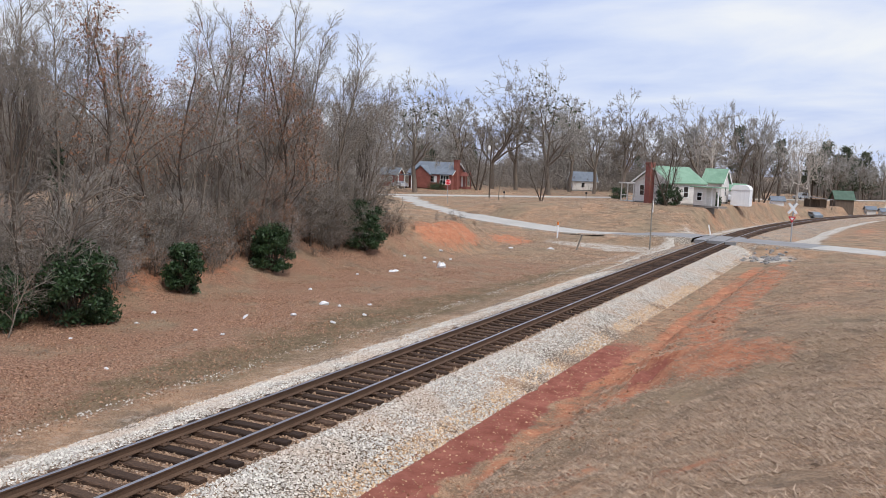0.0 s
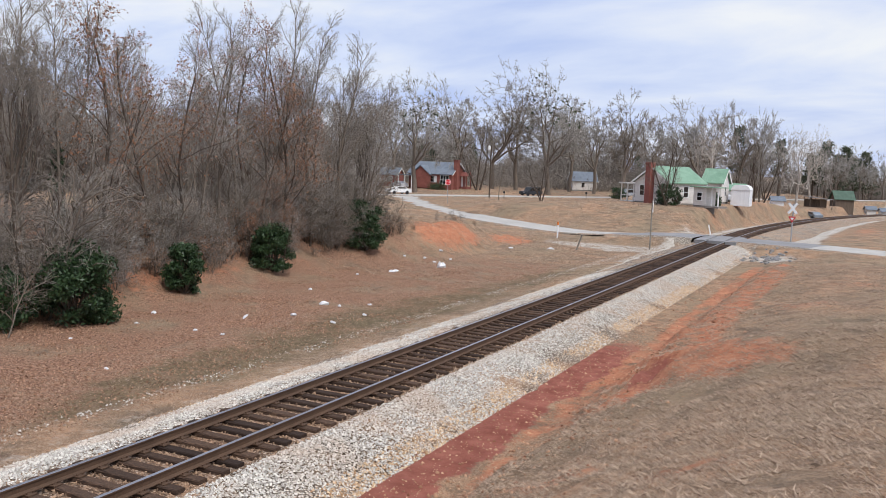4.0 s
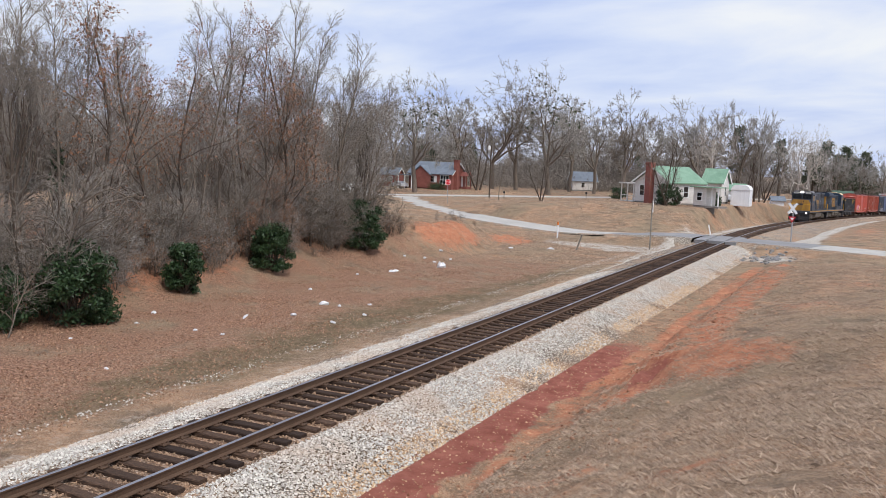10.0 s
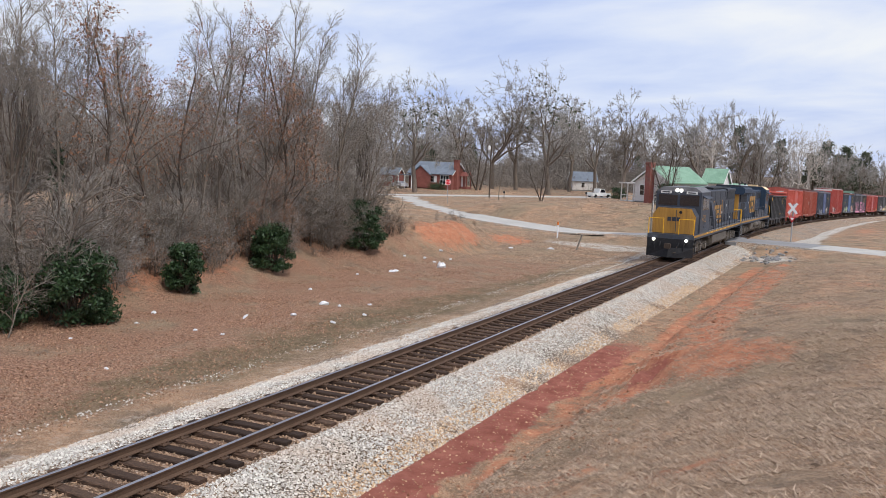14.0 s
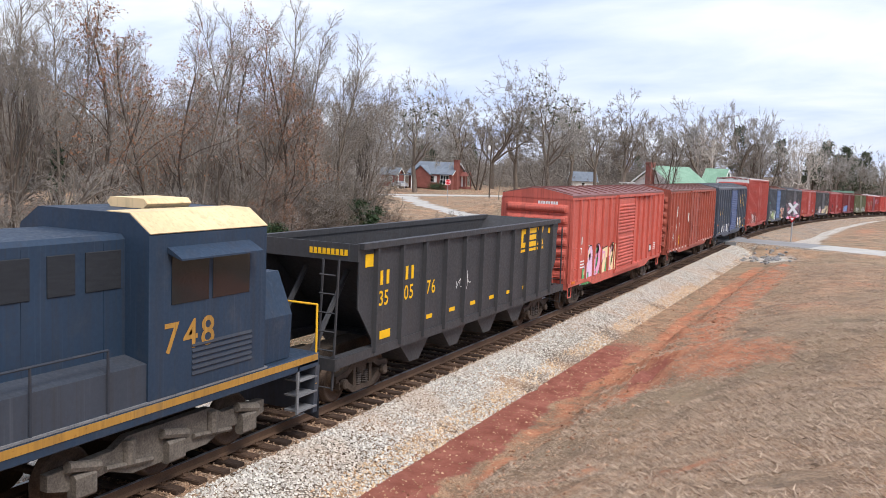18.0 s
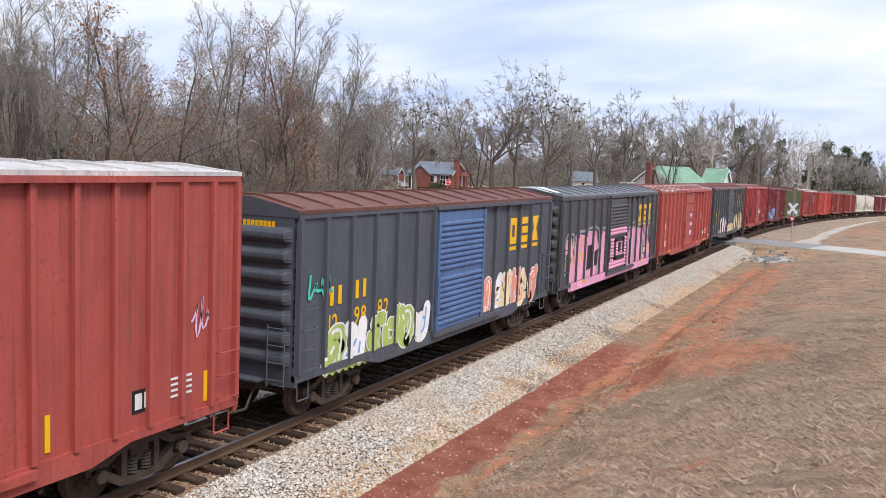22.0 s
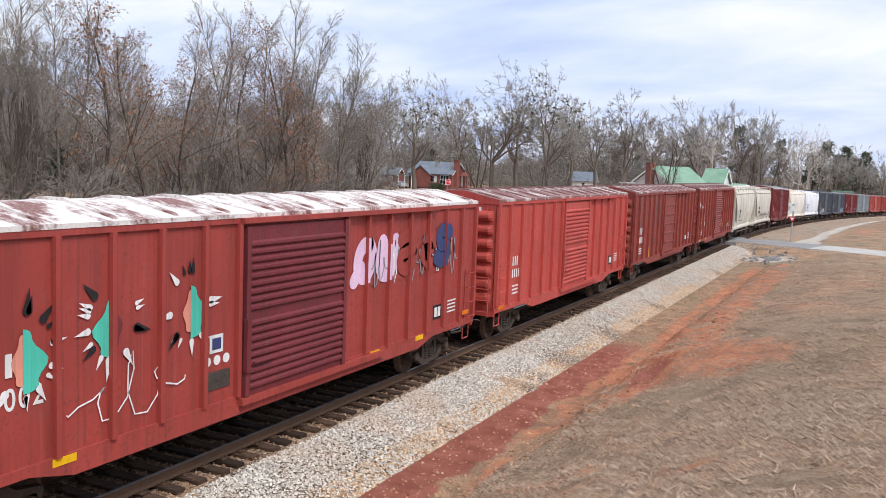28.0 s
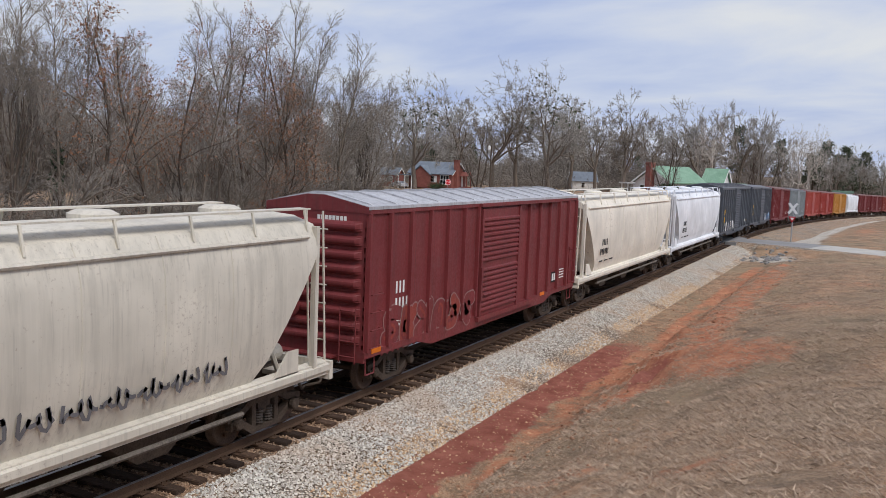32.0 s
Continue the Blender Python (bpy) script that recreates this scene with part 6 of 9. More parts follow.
def curl(c, y, z, seed, other):
    """A turquoise pear with an edge cut straight, white drops and dark leaf shapes round it."""
    r = random.Random(seed)
    sg = -1 if seed % 2 == 0 else 1
    ms = Mesh()
    half = [(y + sg * abs(0.46 * math.sin(t) * (0.45 + 0.55 * math.sin(t * 0.5) ** 2) * (1 + 0.25 * math.sin(5 * t))), z + 0.46 * math.cos(t) - 0.1) for t in [math.pi * i / 14 for i in range(15)]]
    sheet(ms, half, 1.424, 0, 0, 9); ms2 = Mesh()
    sheet(ms2, [(y - (a - y) * 0.45, z + (b - z) * 0.8) for a, b in half], 1.420, 0, 0, 9)
    sp = part("spray_paint", ms, SP["teal"], c, "turquoise and white sprayed curl")
    part("sprayed_shape", ms2, other, sp)
    for i in range(14):
        a = r.uniform(0, 6.28)
        cy, cz, d = y + math.cos(a) * 0.5, z + math.sin(a) * 0.62, r.uniform(0.07, 0.15)
        dm = Mesh()
        tip = (cy + math.cos(a) * d * 2.2, cz + math.sin(a) * d * 2.2)
        pts = [(cy + 0.5 * d * math.cos(a + 1.57 + 3.14 * j / 6), cz + 0.5 * d * math.sin(a + 1.57 + 3.14 * j / 6)) for j in range(7)] + [tip]
        sheet(dm, pts, 1.427, 0, 0, 9)
        part("sprayed_drop", dm, SP["white"] if i % 4 else SP["black"], sp)

locomotive(-50.3, -28.3, True)
locomotive(-28.2, -6.2, False)
open_hopper(-4.7, 9.0)

c, L = boxcar(10.6, 26.5, BOX["bright"], BOX["roofred"], "bright red boxcar with ribbed door and cream mural", dw=3.05, dpos=0.05)
standard_marks(c, L, M_WHITE, lead=3, num=("77", "770"), z=2.2)
mural(c, -5.85, -1.3, 0.93, 2.5, [SP["black"], SP["lilac"], SP["cream"], SP["pink"], SP["green"]], 5, letters="AOTO", fills=(1, 3, 2, 2), lean=0.22)
patch("spray_paint", c, [(-6.15, -5.5, 0.95, 1.6), (-1.8, -1.35, 0.95, 1.7)], SP["green"], 1.414)
reflectors(c, L, [-L + 0.35], 1.12, M_ORANGE)
c, L = boxcar(28.4, 43.7, BOX["brown"], BOX["roofbrown"], "brown-red boxcar with barred plug door", doorkind="plug", dw=3.1, dpos=-0.2, posts=14)
patch("marking", c, char_bars(-L + 1.0, 3.0, 3, 0.42, 0.62, 0.55), M_WHITE, 1.412)
standard_marks(c, L, M_WHITE, lead=0, z=2.2, num=("11", "74", "39"), k=1.25)
patch("marking", c, [(-L + 5.5, -L + 5.8, 2.6, 3.15)] + [(i * 0.9 - L + 0.6, i * 0.9 - L + 0.72, 1.06, 1.16) for i in range(16)], M_WHITE, 1.462)
reflectors(c, L, [-L + 0.3, -L + 3.2, L - 2.4], 1.35, None, True, 1.416)
scrawl(c, -L + 1.0, 1.3, 2.0, 1.3, SP["white"], 9)
c, L = boxcar(45.2, 60.6, BOX["navy"], BOX["roofdark"], "navy boxcar with blue ribbed door and yellow marks", door=BOX["navydoor"], dpos=0.05, ends=BOX["navy"])
standard_marks(c, L, M_REFLECT, num=("13", "06", "75"))
block_logo(c, L - 3.35, 3.14, 2.35, 0.84, M_REFLECT, 1.404)
mural(c, 1.7, 4.9, 0.98, 2.2, [SP["black"], SP["white"], SP["gold"], SP["white"]], 12, 5)
mural(c, -5.3, -1.8, 1.02, 1.8, [SP["navy"], SP["white"], SP["grey"]], 13, 5)
reflectors(c, L, [-L + 0.3, L - 0.7], 1.75, M_ORANGE); reflectors(c, L, [-L + 1.0, L - 1.5], 1.15)
c, L = boxcar(62.1, 77.3, BOX["red"], BOX["tallroof"], "tall red boxcar with white-topped end and plug door", doorkind="plug", dw=2.6, dpos=0.4, rise=0.09, eave=5.34, posts=16, cap=M_WHITE)
standard_marks(c, L, M_WHITE, z=2.1)
mural(c, -L + 2.4, -1.1, 1.1, 2.15, [SP["black"], SP["grey"], SP["black"], SP["white"]], 17, 6)
scrawl(c, L - 1.2, 2.4, 0.5, 0.9, SP["lilac"], 5)
reflectors(c, L, [-L + 0.3, L - 4.2, L - 0.9], 1.3, None, True, 1.416)
c, L = boxcar(79.1, 94.4, BOX["char"], BOX["rustroof"], "charcoal boxcar with blue door, rusty roof and murals", door=BOX["bluedoor"], dpos=0.05)
standard_marks(c, L, M_REFLECT, num=("12", "98", "82"))
block_logo(c, L - 3.35, 3.14, 2.35, 0.84, M_REFLECT, 1.404)
mural(c, -6.6, -1.75, 0.95, 2.2, [SP["white"], SP["lime"], SP["white"], SP["blue"], SP["lime"]], 21, 6, outline=True)
mural(c, 1.8, 6.3, 1.0, 2.35, [SP["white"], SP["salmon"], SP["white"], SP["cream"]], 22, 6)
scrawl(c, -L + 0.4, 2.6, 0.9, 0.7, SP["teal"], 8, r=0.035)
reflectors(c, L, [-L + 0.12], 1.15, None, True, 1.416)
c, L = boxcar(95.6, 111.3, BOX["black"], BOX["roofdark"], "dark grey boxcar covered in a pink mural", dpos=0.05)
standard_marks(c, L, M_REFLECT, num=("124", "905"))
block_logo(c, L - 3.35, 3.14, 2.35, 0.84, M_REFLECT, 1.404)
pink_mural(c, L)
reflectors(c, L, [-L + 0.12], 1.2, None, True, 1.416); reflectors(c, L, [-L + 3.0, -1.2, 1.0, L - 3.0], 1.06)
# a white patch laid over the leading end of the roof
part("roof_patch", Mesh().prism([(-1.4, 4.61), (1.2, 4.63), (0.25, 4.87), (-0.25, 4.87)], -L + 0.1, -L + 1.2), M_WHITE, c, "pale paint patch on the roof")
c, L = boxcar(112.3, 128.2, BOX["red"], BOX["redpatch"], "dull red boxcar with panelled door, roof patched white", doorkind="panel", dw=3.0, dpos=0.05)
standard_marks(c, L, M_WHITE, lead=3, num=("63", "14"))
patch("marking", c, [(0.2, 0.8, 2.9, 3.1), (0.2, 0.9, 2.35, 2.55), (0.2, 0.8, 1.8, 2.05)], SP["lilac"], 1.506)
patch("marking", c, [(-1.4, -1.15, 2.2, 2.8)], M_WHITE, 1.412)
reflectors(c, L, [-L + 2.6, -0.6, 3.2, L - 2.2], 1.06); reflectors(c, L, [L - 0.7], 1.3)
scrawl(c, L - 3.8, 2.4, 0.8, 0.7, SP["lilac"], 15)
c, L = boxcar(129.5, 145.3, BOX["black"], BOX["darkpatch"], "blackened boxcar with white murals along the sill", door=BOX["black"], dpos=0.05, ends=BOX["char"])
standard_marks(c, L, M_REFLECT, num=("130", "171"))
block_logo(c, L - 3.35, 3.14, 2.35, 0.84, M_REFLECT, 1.404)
mural(c, -L + 3.1, -1.6, 0.95, 2.45, [SP["black"], SP["white"], SP["white"], SP["pink"], SP["grey"]], 41, 4, fills=(1, 2, 1, 3))
mural(c, 1.7, 7.2, 0.95, 2.45, [SP["black"], SP["white"], SP["cream"], SP["cream"], SP["cream"]], 42, 6)
mural(c, -1.4, 1.5, 1.15, 1.75, [SP["cream"], SP["grey"], SP["cream"]], 43, 6, x=1.55)
reflectors(c, L, [-L + 0.3, L - 1.6], 1.7, M_ORANGE); scrawl(c, L - 0.9, 2.2, 0.6, 1.6, SP["white"], 19)
c, L = boxcar(147.0, 163.0, BOX["crimson"], BOX["redpatch"], "crimson boxcar with white-flecked roof", dpos=0.05, ribs=6)
standard_marks(c, L, M_WHITE, lead=3, num=("11", "18"), y=0)
patch("marking", c, [(-L + 2.9, -L + 3.5, 1.95, 2.6), (2.2, 2.5, 1.9, 2.5), (-L + 0.8, -L + 1.4, 1.2, 1.9)], M_BLACK, 1.508)
patch("marking", c, [(0.2, 1.8, 2.2, 2.3), (0.3, 1.6, 2.05, 2.12), (0.3, 1.2, 2.42, 2.5)], M_WHITE, 1.552)
reflectors(c, L, [-L + 0.3], 1.25, M_ORANGE); reflectors(c, L, [-1.0, 3.0], 1.06); scrawl(c, -L + 1.2, 2.1, 0.8, 0.7, SP["lilac"], 23)
c, L = boxcar(164.6, 180.0, BOX["maroon"], BOX["roofbrown"], "maroon boxcar with a pale blue mural", dpos=0.05)
standard_marks(c, L, M_WHITE)
mural(c, -L + 0.8, -1.7, 1.02, 2.35, [SP["navy"], SP["blue"], SP["white"], SP["blue"]], 51, 6, x=1.43)
reflectors(c, L, [-L + 0.3, L - 0.7], 1.2, M_ORANGE)
c, L = boxcar(181.2, 196.9, BOX["olive"], BOX["rustroof"], "olive green boxcar with white scrawls along the sill", dpos=0.05, posts=14)
standard_marks(c, L, M_WHITE)
mural(c, 1.8, L - 0.8, 1.02, 2.1, [SP["black"], SP["white"], SP["grey"], SP["white"]], 61, 8)
mural(c, -L + 1.8, -1.8, 1.02, 2.0, [SP["black"], SP["grey"], SP["white"]], 62, 7)
reflectors(c, L, [-L + 0.3, L - 0.6], 1.2, None, True, 1.416)
c, L = boxcar(199.5, 217.2, BOX["brick"], BOX["chalkroof"], "long brick-red boxcar with turquoise murals and wine door", door=BOX["winedoor"], dpos=0.05, dw=3.4, posts=14)
standard_marks(c, L, M_WHITE, lead=3, num=("18", "002"), k=1.1)
for i, (a, b) in enumerate(((-7.6, 3.15), (-6.3, 2.8), (-4.7, 3.05), (-3.0, 3.05))):
    curl(c, a, b, i, SP["salmon"] if i % 2 else BOX["winedoor"])
mural(c, 2.2, 7.2, 2.75, 4.05, [BOX["brick"], SP["navy"], SP["lilac"], SP["navy"], BOX["brick"]], 73, 5, outline=False, holes=False)
for i in range(5):
    scrawl(c, 3.0 + i * 0.95, 2.55 + 0.1 * (i % 2), 0.75, 1.35, SP["white"] if i % 2 else SP["grey"], 74 + i, r=0.022)
scrawl(c, -L + 3.4, 1.25, 2.2, 1.3, SP["white"], 29, r=0.014)
for a in (-2.6, -2.35, -2.1):
    part("marking", Mesh().lathe([(1.405, 0.09), (1.412, 0.09)], (0, a + 0.05, 1.98), "x", 14), M_WHITE, c, "white dot")
patch("marking", c, [(-2.5, -2.15, 2.12, 2.45)], M_WHITE, 1.412); patch("marking", c, [(-2.44, -2.21, 2.18, 2.39)], SP["navy"], 1.416); patch("marking", c, [(-2.6, -1.95, 1.45, 1.78)], M_STEEL, 1.412)
reflectors(c, L, [-L + 3.0, -0.6, 3.0, L - 3.6], 1.06); reflectors(c, L, [L - 0.8], 1.35, M_ORANGE)
c, L = boxcar(218.8, 234.3, BOX["scarlet"], BOX["whiteroof"], "bright red boxcar with ribbed door and pale roof", dpos=0.05)
standard_marks(c, L, M_WHITE, lead=3, digits=5); reflectors(c, L, [-L + 0.3], 1.12, M_ORANGE)
c, L = boxcar(235.8, 251.4, BOX["oxide"], BOX["whiteroof"], "oxide red boxcar with streaked sides and panelled door", doorkind="panel", dw=3.0, dpos=0.05)
standard_marks(c, L, M_WHITE, lead=3, digits=5, k=1.1)
patch("stain", c, [(-L + 1.35, -L + 1.75, 2.6, 4.35), (-L + 3.1, -L + 3.4, 2.3, 4.35), (-L + 4.6, -L + 5.0, 2.6, 4.35), (-L + 5.6, -L + 5.9, 2.9, 4.35), (-L + 2.3, -L + 2.45, 2.9, 4.35)], BOX["roofbrown"], 1.402)
reflectors(c, L, [-L + 1.2, -L + 3.6, -0.9, L - 3.0, L - 1.0], 1.15, M_YELLOW, True, 1.416)
patch("marking", c, [(-L + 4.1, -L + 4.8, 1.75, 2.1)], M_STEEL, 1.412)
c, L = boxcar(252.9, 268.3, BOX["oxide"], BOX["whiteroof"], "dark oxide red boxcar with white-edged roof and tags", dpos=0.05, ribs=9)
standard_marks(c, L, M_WHITE, num=("77", "298"), k=1.1); scrawl(c, -L + 0.6, 3.2, 0.5, 0.6, SP["white"], 33, r=0.03); scrawl(c, -L + 1.5, 3.1, 1.0, 0.6, SP["white"], 34, r=0.03)
reflectors(c, L, [-L + 0.9, -L + 3.2, -0.8], 1.08, M_YELLOW); scrawl(c, 0.8, 1.6, 1.2, 0.7, SP["salmon"], 35, 1.56)
patch("marking", c, [(-2.0, -1.5, 2.0, 2.4)], M_STEEL, 1.412)
c, L = covered_hopper(268.9, 282.2, BOX["cream"], "cream rounded covered hopper with black marks", num="200897")
scrawl(c, 2.4, 1.9, 1.6, 0.6, SP["salmon"], 37, 1.56)
c, L = covered_hopper(282.4, 295.9, BOX["cream"], "cream covered hopper with grey scrawl along its belly")
for i in range(8):
    scrawl(c, -2.6 + i * 0.75, 1.62, 0.62, 0.42, BOX["soot"], 81 + i, 1.515, 0.035)
c, L = boxcar(297.3, 312.9, BOX["maroon"], BOX["greyroof"], "maroon boxcar with faded grey mural along the sill", dpos=0.05, ribs=9)
standard_marks(c, L, M_WHITE, lead=3, digits=4)
mural(c, -L + 0.8, -1.8, 1.0, 2.1, [BOX["greyish"], BOX["maroon"], BOX["oxide"], BOX["maroon"]], 91, 6)
reflectors(c, L, [-L + 0.3, -0.8, 4.0], 1.12, M_ORANGE)
c, L = covered_hopper(313.4, 330.6, BOX["ivory"], "ivory long covered hopper with rust streaks", 3)
c, L = covered_hopper(330.9, 348.0, BOX["snow"], "white long covered hopper", 3)
c, L = boxcar(348.8, 364.7, BOX["char"], BOX["roofdark"], "charcoal boxcar with yellow marks", dpos=0.05)
standard_marks(c, L, M_REFLECT); mural(c, -L + 2, 0, 1.05, 1.9, [SP["grey"], SP["white"], SP["grey"]], 95, 5)
c, L = boxcar(366.2, 382.2, BOX["char"], BOX["roofdark"], "charcoal boxcar with pale tags", dpos=0.05, near=False)
standard_marks(c, L, M_REFLECT); mural(c, 2.5, L - 1, 1.05, 1.9, [SP["grey"], SP["white"], SP["blue"]], 96, 5)
u = 383.8
for key, rf, lab in (("maroon", "roofbrown", "maroon boxcar far back in the train"), ("grey", "roofdark", "grey boxcar far back in the train"), ("red", "roofbrown", "dull red boxcar far back in the train"), ("brick", "roofbrown", "brick-red boxcar far back in the train"), ("amber", "roofbrown", "amber boxcar far back in the train")):
    c, L = boxcar(u, u + 16, BOX[key], BOX[rf], lab, near=False); standard_marks(c, L, M_WHITE); u += 17.6
c, L = covered_hopper(u, u + 16.4, BOX["snow"], "white covered hopper far back in the train", 3, False); u += 17.6
for key, rf, lab in (("maroon", "roofbrown", "maroon boxcar near the train's visible tail"), ("maroon", "roofbrown", "maroon boxcar near the train's visible tail"), ("oxide", "roofbrown", "oxide red boxcar near the train's visible tail")):
    c, L = boxcar(u, u + 16, BOX[key], BOX[rf], lab, near=False); standard_marks(c, L, M_WHITE); u += 17.6

# ---- trees ----
def tubes(segs, n):
    """Many tapered tubes at once: rows of x0 y0 z0 x1 y1 z1 r0 r1."""
    a = np.asarray(segs, float)
    p0, p1, r0, r1 = a[:, 0:3], a[:, 3:6], a[:, 6], a[:, 7]
    d = p1 - p0
    d /= np.maximum(1e-9, np.linalg.norm(d, axis=1))[:, None]
    ref = np.where(np.abs(d[:, 2:3]) < 0.9, [[0, 0, 1.0]], [[1.0, 0, 0]])
    u = np.cross(d, ref); u /= np.linalg.norm(u, axis=1)[:, None]
    w = np.cross(d, u)
    ang = np.arange(n) * 2 * np.pi / n
    ring = u[:, None] * np.cos(ang)[None, :, None] + w[:, None] * np.sin(ang)[None, :, None]
    v = np.concatenate([p0[:, None] + ring * r0[:, None, None], p1[:, None] + ring * r1[:, None, None]], 1)
    k = len(a)
    i = np.arange(n); j = (i + 1) % n
    f = np.stack([i, j, n + j, n + i], 1)[None] + (np.arange(k) * 2 * n)[:, None, None]
    return v.reshape(-1, 3), f.reshape(-1, 4)

def slivers(segs, seed=1):
    """The finest twigs: one narrow triangle each, turned at random."""
    a = np.asarray(segs, float)
    p0, p1, r0 = a[:, 0:3], a[:, 3:6], a[:, 6:7]
    s = np.cross(p1 - p0, np.random.default_rng(seed).normal(0, 1, p0.shape))
    s /= np.maximum(1e-9, np.linalg.norm(s, axis=1))[:, None]
    v = np.stack([p0 - s * r0, p0 + s * r0, p1], 1)
    return v.reshape(-1, 3), np.arange(len(a) * 3).reshape(-1, 3)

def spikes(segs):
    """Many thin twigs, three faces each, that end in a point."""
    a = np.asarray(segs, float)
    v, f = tubes(a[:, :8], 3)
    v = v.reshape(-1, 6, 3)
    tip = v[:, 3:6].mean(1, keepdims=True)
    v = np.concatenate([v[:, 0:3], tip], 1)
    f = np.array([(0, 1, 3), (1, 2, 3), (2, 0, 3)])[None] + (np.arange(len(v)) * 4)[:, None, None]
    return v.reshape(-1, 3), f.reshape(-1, 3)

def grow(seed, h, limbs=16, first=0.25, lift=0.9, reach=0.38, subs=7, twigs=6, thin=0.010, trunk=0.16, wander=0.10, stems=1, droop=0.0, fine=3, crook=0.18, leader=0.97, fall=0.62, splay=0.95):
    """A bare tree. Returns rows for the thick wood and for the twigs."""
    rng = random.Random(seed)
    thick, fin = [], []
    def wild(k=0.6):
        return Vector((rng.gauss(0, 1), rng.gauss(0, 1), rng.gauss(0, k)))
    def limb(p, d, length, r, level, end):
        n = (8, 5, 3)[level]
        pts, q = [p.copy()], p.copy()
        for i in range(n):
            rise = 0.06 if level == 0 else 0.16 * lift * (1 - i / n)
            d = (d + wild() * crook * (0.45 if level == 0 else 0.9) + Vector((0, 0, rise - droop * i / n))).normalized()
            q = q + d * (length / n)
            pts.append(q.copy())
        for i in range(n):
            ra, rb = r + (end - r) * i / n, r + (end - r) * (i + 1) / n
            (thick if level < 2 else fin).append((*pts[i], *pts[i + 1], ra, rb, level))
        return pts
    def spread(pts, count, lo, length, splay, fall=0.62):
        n = len(pts) - 1
        for c in range(count):
            u = lo + (1 - lo) * (c + rng.uniform(0.1, 0.9)) / count
            t = min(u * n, n - 1e-3)
            i = int(t); p = pts[i].lerp(pts[i + 1], t - i)
            along = (pts[i + 1] - pts[i]).normalized()
            side = wild(0.8); side -= along * side.dot(along); side.normalize()
            d = (along * rng.uniform(0.75, 1.15) + side * splay * rng.uniform(0.7, 1.2)).normalized()
            yield p, d, length * rng.uniform(0.7, 1.15) * (1.12 - fall * u), u
    for s in range(stems):
        base = Vector((0, 0, -0.15)) if stems == 1 else Vector((rng.uniform(-0.35, 0.35), rng.uniform(-0.35, 0.35), -0.15))
        lean = Vector((rng.gauss(0, 1), rng.gauss(0, 1), 0)).normalized() * (wander if stems == 1 else wander + rng.uniform(0.05, 0.35))
        hs = h * (1 if stems == 1 else rng.uniform(0.7, 1.0))
        pts = limb(base, (Vector((0, 0, 1)) + lean).normalized(), hs * leader, trunk, 0, thin * 1.2 if leader > 0.9 else trunk * 0.3)
        for p, d, ln, u in spread(pts, limbs, first, hs * reach, splay, fall):
            pr = max(thin * 1.8, trunk * 0.45 * (1.05 - u))
            lp = limb(p, d, ln, pr, 1, thin)
            for p2, d2, l2, u2 in spread(lp, subs, 0.15, ln * 0.55, 0.8):
                sp = limb(p2, d2, l2, max(thin * 1.1, pr * 0.4), 2, thin * 0.6)
                for p3, d3, l3, u3 in spread(sp, twigs, 0.15, l2 * 0.6, 0.75):
                    e = p3 + d3 * l3
                    fin.append((*p3, *e, thin * 0.8, thin * 0.4, 3))
                    for q in range(fine):
                        b = p3.lerp(e, rng.uniform(0.2, 0.95))
                        dd = (d3 * 0.8 + wild(0.8) * 0.5).normalized()
                        fin.append((*b, *(b + dd * l3 * rng.uniform(0.35, 0.7)), thin * 0.6, thin * 0.3, 4))
    return thick, fin

